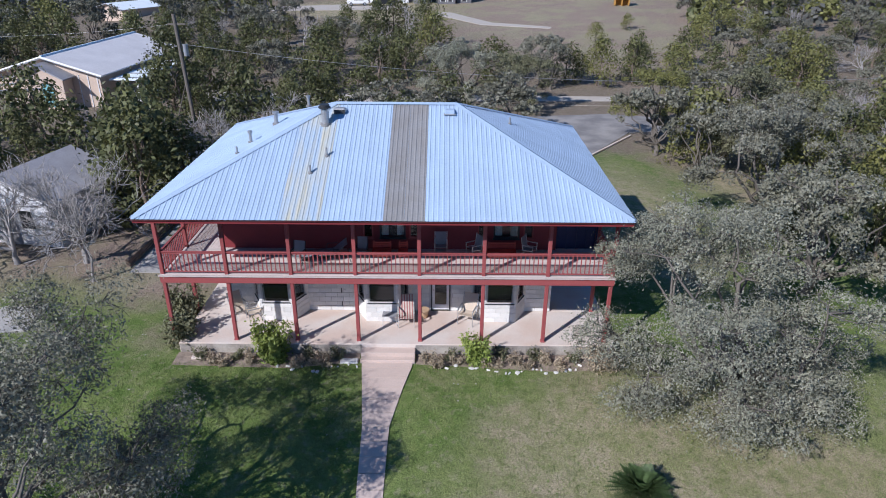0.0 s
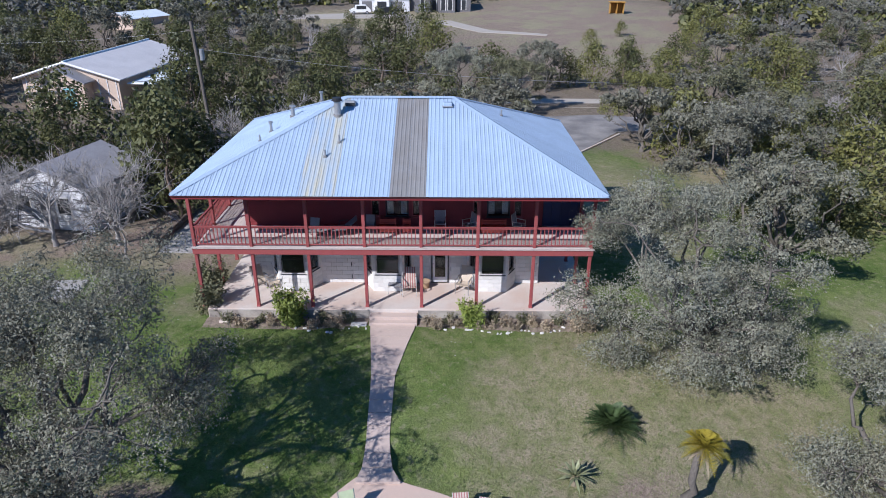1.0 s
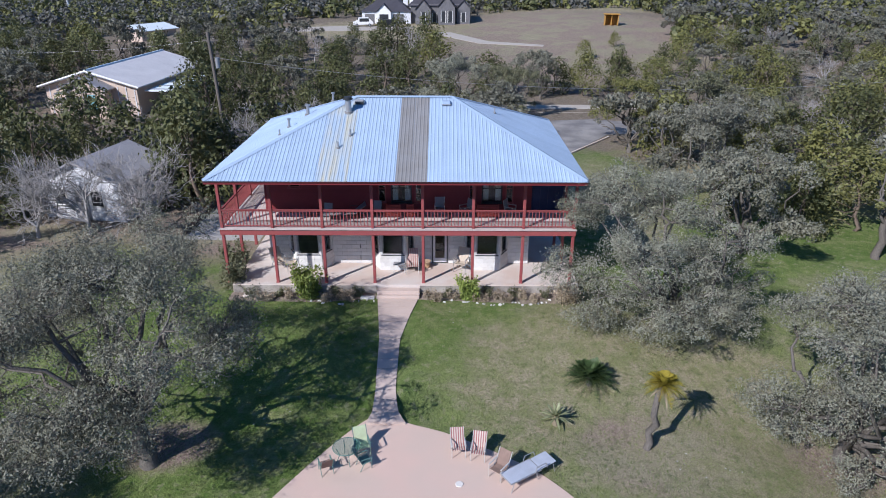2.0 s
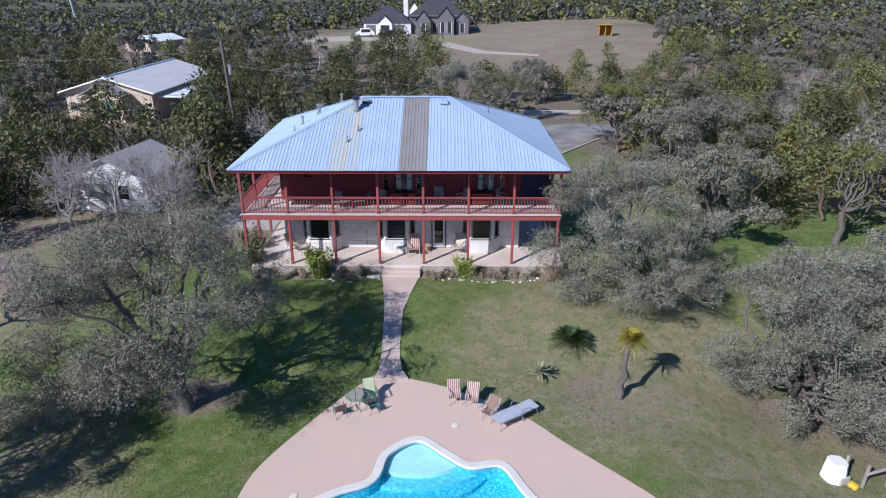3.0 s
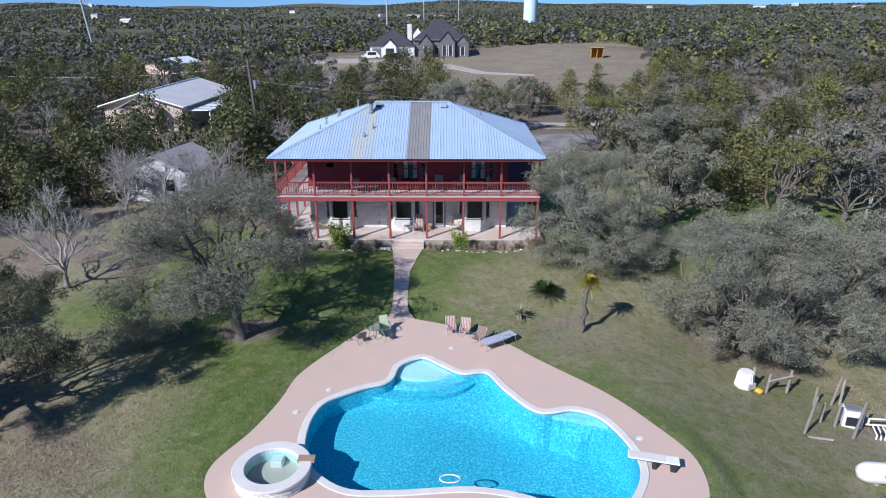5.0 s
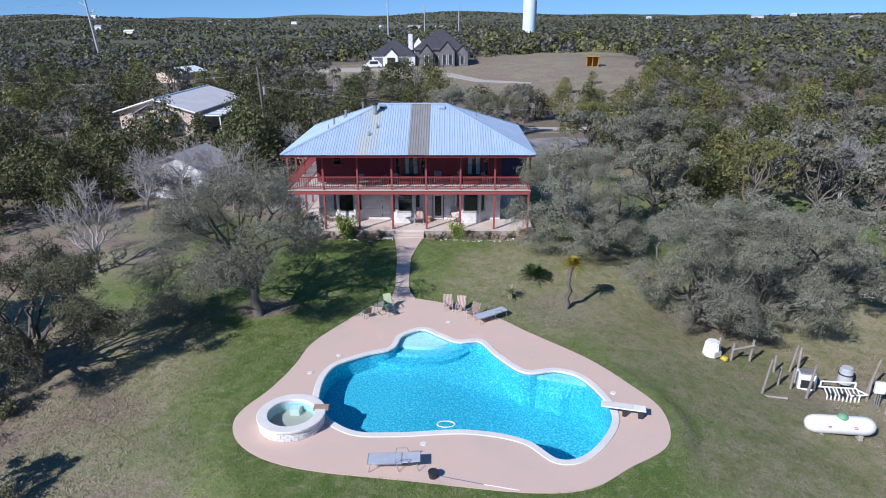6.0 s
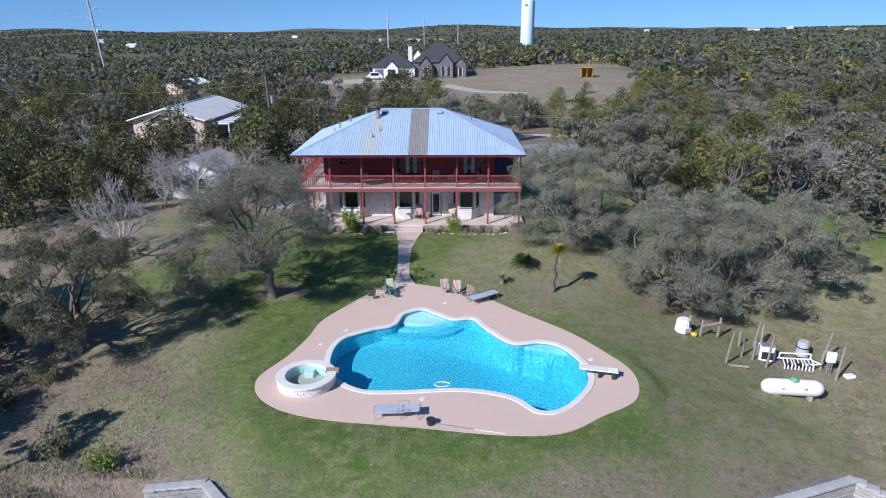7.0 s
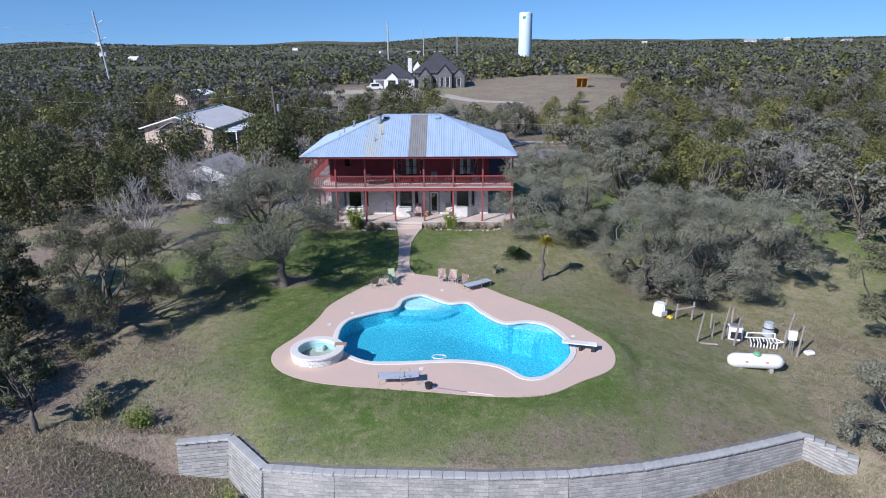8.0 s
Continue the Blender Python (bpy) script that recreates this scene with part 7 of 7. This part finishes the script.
def frond_rosette(g, n, L, lift, droop, width, base=(0, 0, 0), lo=-0.2, leaflet=True):
    """Arching fronds from one crown, each a rib with rows of leaflets or one stiff blade."""
    parts = []
    for i in range(n):
        az = 2.4 * i
        el = lo + (1.35 - lo) * (i / n) ** 0.8
        d = np.array([math.cos(az) * math.cos(el), math.sin(az) * math.cos(el), math.sin(el)])
        k = 7
        t = np.linspace(0, 1, k)[:, None]
        p = np.array(base) + d * L * t * g.uniform(0.85, 1.1) + np.array([0, 0, -1.0]) * droop * L * t ** 2
        side = np.cross(d, (0, 0, 1.0))
        side /= np.linalg.norm(side) + 1e-9
        if leaflet:
            parts.append(tube(p, 0.012, 0.004, 3))
            c, a = [], []
            for s in np.linspace(0.12, 0.98, 20):
                q = np.array([np.interp(s, t[:, 0], p[:, j]) for j in range(3)])
                for sg in (-1, 1):
                    w = width * math.sin(math.pi * min(1, s * 0.85 + 0.12))
                    e = q + side * sg * w + d * w * 0.5 + np.array([0, 0, 0.25 * w])
                    b = d * 0.018
                    v = np.array([q - b, q + b, e + b * 0.3, e - b * 0.3])
                    parts.append((v, np.array([[0, 1, 2, 3]])))
        else:
            w = width * np.sin(np.pi * np.clip(t * 0.8 + 0.2, 0, 1))
            v = np.concatenate([p - side * w, p + side * w])
            f = np.array([[j, j + 1, k + j + 1, k + j] for j in range(k - 1)])
            parts.append((v, f))
    return join(parts)


g7 = np.random.default_rng(7)
sg = thing("sago_palm", (7.0, -7.1, ground_z(7, -7.1)), 0, "dark green sago palm with arching fronds on the lawn", "palm")
v, f = frond_rosette(g7, 84, 1.2, 0.4, 0.42, 0.19, (0, 0, 0.3), 0.05)
ob = new("fronds", np_mesh("fronds", v, f, M_SAGO))
ob.parent = sg
part("trunk", bars(((0, 0, -0.1), (0, 0, 0.35), 0.14), sides=10), M_BARK, sg)
py = thing("fan_palm", (8.42, -10.5, ground_z(8.42, -10.5)), 0, "slim palm with yellowing fan leaves on bare soil", "palm")
v, f = tube(bend(g7, (0, 0, -0.2), (0.32, 0.05, 2.75), 0.04, 7), 0.15, 0.10, 9)
ob = new("trunk", np_mesh("trunk", v, f, M_BARK))
ob.parent = py
v, f = frond_rosette(g7, 34, 0.78, 0.4, 0.45, 0.17, (0.32, 0.05, 2.75), -0.3)
ob = new("crown", np_mesh("crown", v, f, M_YUCCA))
ob.parent = py
v, f = frond_rosette(g7, 12, 0.6, 0.2, 0.7, 0.05, (0.32, 0.05, 2.6), -0.9, False)
ob = new("dead_leaves", np_mesh("dead_leaves", v, f, M_DRYGRASS))
ob.parent = py
for x, y, s, words in ((5.3, -9.3, 1.0, "pale grey-green agave with a dry flower stalk on the lawn"),):
    ag = thing("agave", (x, y, ground_z(x, y)), 0, words, "agave")
    v, f = frond_rosette(g7, 30, 0.72, 0.3, 0.25, 0.05, (0, 0, 0.35), -0.1, False)
    ob = new("leaves", np_mesh("leaves", v, f, M_AGAVE))
    ob.parent = ag
    part("trunk", bars(((0, 0, -0.1), (0, 0, 0.4), 0.13), sides=8), M_DRYGRASS, ag)
yu = thing("yucca", (-13.2, -33.0, ground_z(-13.2, -33.0)), 0, "bright green spiky yucca on the dry slope", "yucca")
v, f = frond_rosette(g7, 50, 0.6, 0.3, 0.15, 0.02, (0, 0, 0.05), 0.1, False)
ob = new("leaves", np_mesh("leaves", v, f, M_SHRUB))
ob.parent = yu
leafy("shrub", (-12.3, -27.0, ground_z(-12.3, -27.0)), 0.9, 0.9, 900, 0.06, M_SHRUB, "thin green shrub on the dry slope", "shrub", 51)
leafy("shrub", (-14.4, -26.6, ground_z(-14.4, -26.6)), 0.8, 1.2, 1500, 0.06, M_OAK, "dark scrub oak bush on the dry slope", "shrub", 52)
for i, (x, y, r, h) in enumerate(((-20.5, -24.6, 1.3, 1.3), (-19.0, -22.6, 1.1, 1.1), (-22.0, -27.5, 1.4, 1.5), (-18.4, -20.4, 1.0, 0.9), (-21.6, -30.5, 1.2, 1.0))):
    leafy("shrub", (x, y, ground_z(x, y)), r, h, 1500, 0.06, M_OAK if i % 2 else M_CEDAR, "dark tangled brush on the dry slope", "shrub", 60 + i)
leafy("shrub", (4.2, -33.2, ground_z(4.2, -33.2)), 0.9, 1.5, 2200, 0.06, M_OAK, "grey-green shrub growing below the wall", "shrub", 53)
leafy("shrub", (-7.4, -30.4, ground_z(-7.4, -30.4)), 0.5, 0.9, 500, 0.06, M_SHRUB, "thin green shrub at the wall foot", "shrub", 54)

# ---- pool equipment, tank, old posts ----
tk = thing("propane_tank", (19.33, -19.95, ground_z(19.33, -19.95)), -6, "white horizontal propane tank with green dome on grass", "propane tank")
bm = bmesh.new()
prof = [(-1.52, 0.02), (-1.48, 0.2), (-1.36, 0.32), (-1.18, 0.40), (-1.0, 0.42), (1.0, 0.42), (1.18, 0.40), (1.36, 0.32), (1.48, 0.2), (1.52, 0.02)]
rings = [[bm.verts.new((x, r * math.cos(2 * math.pi * i / 24), 0.50 + r * math.sin(2 * math.pi * i / 24))) for i in range(24)] for x, r in prof]
for ra, rb in zip(rings[:-1], rings[1:]):
    for i in range(24):
        bm.faces.new((ra[i], ra[(i + 1) % 24], rb[(i + 1) % 24], rb[i]))
bm.faces.new(rings[0])
bm.faces.new(rings[-1])
part("tank", bm, M_WHITE, tk, smooth=True)
bm = bmesh.new()
bmesh.ops.create_uvsphere(bm, u_segments=16, v_segments=8, radius=0.24, matrix=Matrix.Translation((0.05, 0, 0.90)) @ Matrix.Diagonal((1, 1, 0.75, 1)))
part("dome", bm, mat("green_dome", (0.16, 0.36, 0.20), 0.5), tk, "green valve dome", smooth=True)
for x in (-0.85, 0.85):
    part("foot", boxes(((x - 0.1, -0.35, -0.1), (x + 0.1, 0.3, 0.16)), bevel=0.02), M_CONC_GREY, tk)
for x in (-0.68, 0.42):
    part("marking", boxes(((x, -0.405, 0.62), (x + 0.16, -0.385, 0.66)), ((x + 0.02, -0.418, 0.56), (x + 0.18, -0.40, 0.59))), M_REDBENCH, tk, "small red marking")

M_OLDWOOD = mat("grey_old_posts", (0.30, 0.265, 0.235), 0.95, 0, 0.2, 3, 25, 0.5, 0.01, objrand=0.15)


def old_post(x, y, h, lean=(0, 0), r=0.07, words="weathered grey wooden post leaning in rough grass"):
    p = thing("old_post", (x, y, ground_z(x, y)), 0, words, "post", "old posts")
    bm = bmesh.new()
    bar(bm, (0, 0, -0.2), (lean[0], lean[1], h), r, 8, r * 0.8)
    part("post", bm, M_OLDWOOD, p)
    return p


for x, y, h, l in ((16.1, -13.9, 1.1, (0.05, 0)), (17.05, -17.2, 1.9, (0.25, 0)), (18.45, -16.0, 1.05, (0.02, 0)), (19.0, -16.2, 1.2, (0.08, 0)), (19.4, -17.0, 1.9, (0.2, 0)), (19.9, -14.3, 1.6, (0.25, 0)), (20.4, -14.2, 1.4, (0.05, 0.1)), (22.5, -16.9, 1.2, (0.04, 0)), (22.9, -16.2, 1.9, (0.35, 0)), (22.75, -18.0, 2.0, (0.2, 0.05)), (18.9, -14.6, 1.0, (0, 0))):
    old_post(x, y, h, l)
hf = thing("hitching_rail", (17.3, -14.05, ground_z(17.3, -14.05)), 16, "grey timber frame like an old hitching rail", "rail")
for x in (-0.62, 0.62):
    part("upright", bars(((x, 0, -0.25), (x + 0.1, 0, 1.15), 0.07), sides=8), M_OLDWOOD, hf)
part("rail", bars(((-0.62, -0.08, 0.8), (0.72, -0.08, 0.85), 0.06), sides=8), M_OLDWOOD, hf)
for x, y, w, words in ((26.0, -2.6, 1.6, "old grey timber structure of leaning posts by the oaks"),):
    of = thing("hitching_rail", (x, y, ground_z(x, y)), -25, words, "rail")
    for i in range(5):
        part("upright", bars(((-w / 2 + i * w / 4, 0.15 * (i % 2), -0.2), (-w / 2 + i * w / 4 + 0.35, 0.3 - 0.2 * (i % 3), 1.7), 0.08), sides=8), M_OLDWOOD, of)
    part("rail", bars(((-w / 2, 0, 1.1), (w / 2 + 0.3, 0.1, 1.3), 0.06), sides=8), M_OLDWOOD, of)
cl = thing("log", (17.6, -17.5, ground_z(17.6, -17.5)), -12, "short grey log lying by the leaning post", "log")
part("log", bars(((-0.5, 0, 0.07), (0.55, 0, 0.06), 0.06), sides=8), M_OLDWOOD, cl)
wb = thing("white_tub", (15.75, -13.95, ground_z(15.75, -13.95)), 20, "upturned white plastic tub beside a yellow can", "tub")
bm = bmesh.new()
bmesh.ops.create_cone(bm, cap_ends=True, segments=6, radius1=0.50, radius2=0.40, depth=0.85, matrix=Matrix.Translation((0, 0, 0.42)))
bmesh.ops.bevel(bm, geom=bm.edges[:], offset=0.06, segments=2, affect="EDGES")
part("shell", bm, M_WHITE, wb)
part("panel", boxes(((-0.22, -0.5, 0.1), (0.22, -0.42, 0.42)), bevel=0.02), M_PALEMETAL, wb)
yc = thing("yellow_can", (16.3, -14.3, ground_z(16.3, -14.3)), 30, "small yellow plastic can lying in the grass", "can")
part("can", boxes(((-0.13, -0.2, 0.0), (0.13, 0.2, 0.2)), bevel=0.05), mat("yellow_plastic", (0.70, 0.48, 0.05), 0.5), yc)

eq_z = ground_z(21.2, -16.8)
ht = thing("pool_heater", (19.95, -15.8, ground_z(19.95, -15.8)), -15, "white pool heater cabinet with dark louvred front", "pool heater")
part("cabinet", boxes(((-0.42, -0.36, 0), (0.42, 0.36, 0.85)), bevel=0.03), M_WHITE, ht)
part("louvre", boxes(((-0.30, -0.385, 0.15), (0.30, -0.362, 0.6)), bevel=0.005), M_DARK_AND_SHADE, ht)
part("vent", boxes(((-0.34, -0.28, 0.855), (0.34, 0.28, 0.93)), bevel=0.02), M_GREYMETAL, ht)
fl = thing("pool_filter", (22.25, -15.35, ground_z(22.25, -15.35)), 0, "pale grey pool filter tank with dark clamp band", "pool filter")
M_PALEGREY = mat("pale_grey_plastic", (0.46, 0.48, 0.50), 0.5, 0, 0.08, 3, 30, 0.03)
bm = bmesh.new()
bmesh.ops.create_cone(bm, cap_ends=True, segments=20, radius1=0.36, radius2=0.32, depth=0.75, matrix=Matrix.Translation((0, 0, 0.48)))
part("tank", bm, M_PALEGREY, fl)
part("lid", bars(((0, 0, 0.86), (0, 0, 0.98), 0.27), sides=18), M_PALEGREY, fl)
part("band", bars(((0, 0, 0.60), (0, 0, 0.66), 0.365), sides=20), M_DARK_AND_SHADE, fl)
part("base", bars(((0, 0, -0.05), (0, 0, 0.10), 0.33), sides=16), M_DARK_AND_SHADE, fl)
pp = thing("pool_plumbing", (21.3, -16.75, eq_z), -6, "tangle of white plastic pool pipes and valves", "plumbing")
pp.scale = (0.9, 0.9, 0.8)
for k in range(9):
    x = -0.85 + 0.21 * k
    part("pipe", bars(((x, -0.25, -0.1), (x, -0.25, 0.35 + 0.05 * (k % 3)), 0.045), ((x, -0.25, 0.35 + 0.05 * (k % 3)), (x + 0.12, 0.45, 0.40 + 0.05 * (k % 3)), 0.045), sides=8), M_WHITE, pp)
part("manifold", bars(((-1.05, 0.5, 0.45), (1.0, 0.5, 0.45), 0.05), ((-0.95, 0.5, 0.45), (-0.95, 0.5, 0.85), 0.05), ((-0.95, 0.5, 0.85), (0.9, 0.5, 0.85), 0.05), ((0.9, 0.5, 0.85), (0.9, 0.5, 0.45), 0.05), ((0.9, 0.3, 0.5), (1.25, -0.2, 0.5), 0.05), ((1.25, -0.2, 0.5), (0.4, -0.3, 0.45), 0.05), sides=8), M_WHITE, pp)
for x in (-0.5, 0.15):
    pm = part("pump", bars(((x, 0.15, 0.16), (x, 0.75, 0.16), 0.14), sides=14), M_DARK_AND_SHADE, pp, "black pool pump")
    part("strainer", bars(((x, 0.0, 0.05), (x, 0.0, 0.42), 0.12), sides=14), M_DARK_AND_SHADE, pm)
for x in (-0.6, 0.0, 0.55):
    part("valve", boxes(((x - 0.07, -0.34, 0.36), (x + 0.07, -0.16, 0.5)), bevel=0.02), M_DARK_AND_SHADE, pp)
bxm = thing("control_box", (22.7, -17.35, ground_z(22.7, -17.35)), -12, "white electrical control box on grey conduit legs", "control box")
part("box", boxes(((-0.24, -0.1, 0.75), (0.24, 0.1, 1.35)), bevel=0.02), M_WHITE, bxm)
for x in (-0.1, 0.0, 0.1):
    part("conduit", bars(((x, 0, -0.1), (x, 0, 0.75), 0.035)), M_GREYMETAL, bxm)
lw = thing("white_basin", (23.6, -17.8, ground_z(23.6, -17.8)), 10, "white plastic basin lying on the grass", "basin")
part("basin", boxes(((-0.28, -0.2, 0.0), (0.28, 0.2, 0.22)), bevel=0.06), M_WHITE, lw)


# ---- grass and litter ----
def tufts(name, material, words, n, size, area_fn, seed, up=1.6, wide=0.14):
    g = np.random.default_rng(seed)
    x, y = area_fn(g, n)
    z = height(x, y)
    c = np.stack([x, y, z + size * 0.55], 1)
    keep = ~inside(np.array([(p.x, p.y) for p in offset_loop(DECK, 0.06)]), x, y)
    keep &= ~((np.abs(x + 1.3) < 1.05) & (y > -9.5) & (y < 0)) & ~((x > -9.7) & (x < 7.8) & (y > -0.3) & (y < 10))
    near = below_wall(x, y)
    keep &= ~((near > -0.55) & (near < 0.45) & (x > -11.5) & (x < 21.5))
    v, f = leaf_quads(g, c[keep], size, up, wide)
    ob = new(name, np_mesh(name, v, f, material))
    tagged(ob, words, "grass", kind="stuff")


def rough_area(g, n):
    x = g.uniform(-26, 28, n)
    y = np.where(g.uniform(size=n) < 0.75, g.uniform(-40, -27, n), g.uniform(-30, -12, n))
    m = (below_wall(x, y) > 0.3) | (x < -10.0 - 0.25 * (y + 28) * (y > -28)) & (y < -19) | (x > 20.5)
    return x[m], y[m]


def lawn_area(g, n):
    return g.uniform(-16, 20, n), g.uniform(-30.5, -0.9, n)


tufts("dry_grass_tufts", M_DRYGRASS, "brown dry grass and weeds on the slope below the wall", 130000, 0.10, rough_area, 61)
tufts("dry_weeds", M_WEEDS, "pinkish brown dry weeds standing on the rough slope", 45000, 0.12, rough_area, 63, 1.0, 0.09)
tufts("green_weeds", M_AGAVE, "scattered green weeds on the rough slope", 5000, 0.13, rough_area, 64, 1.2, 0.16)
tufts("lawn_grass_tufts", M_GRASS, "short green lawn grass", 150000, 0.055, lawn_area, 62)
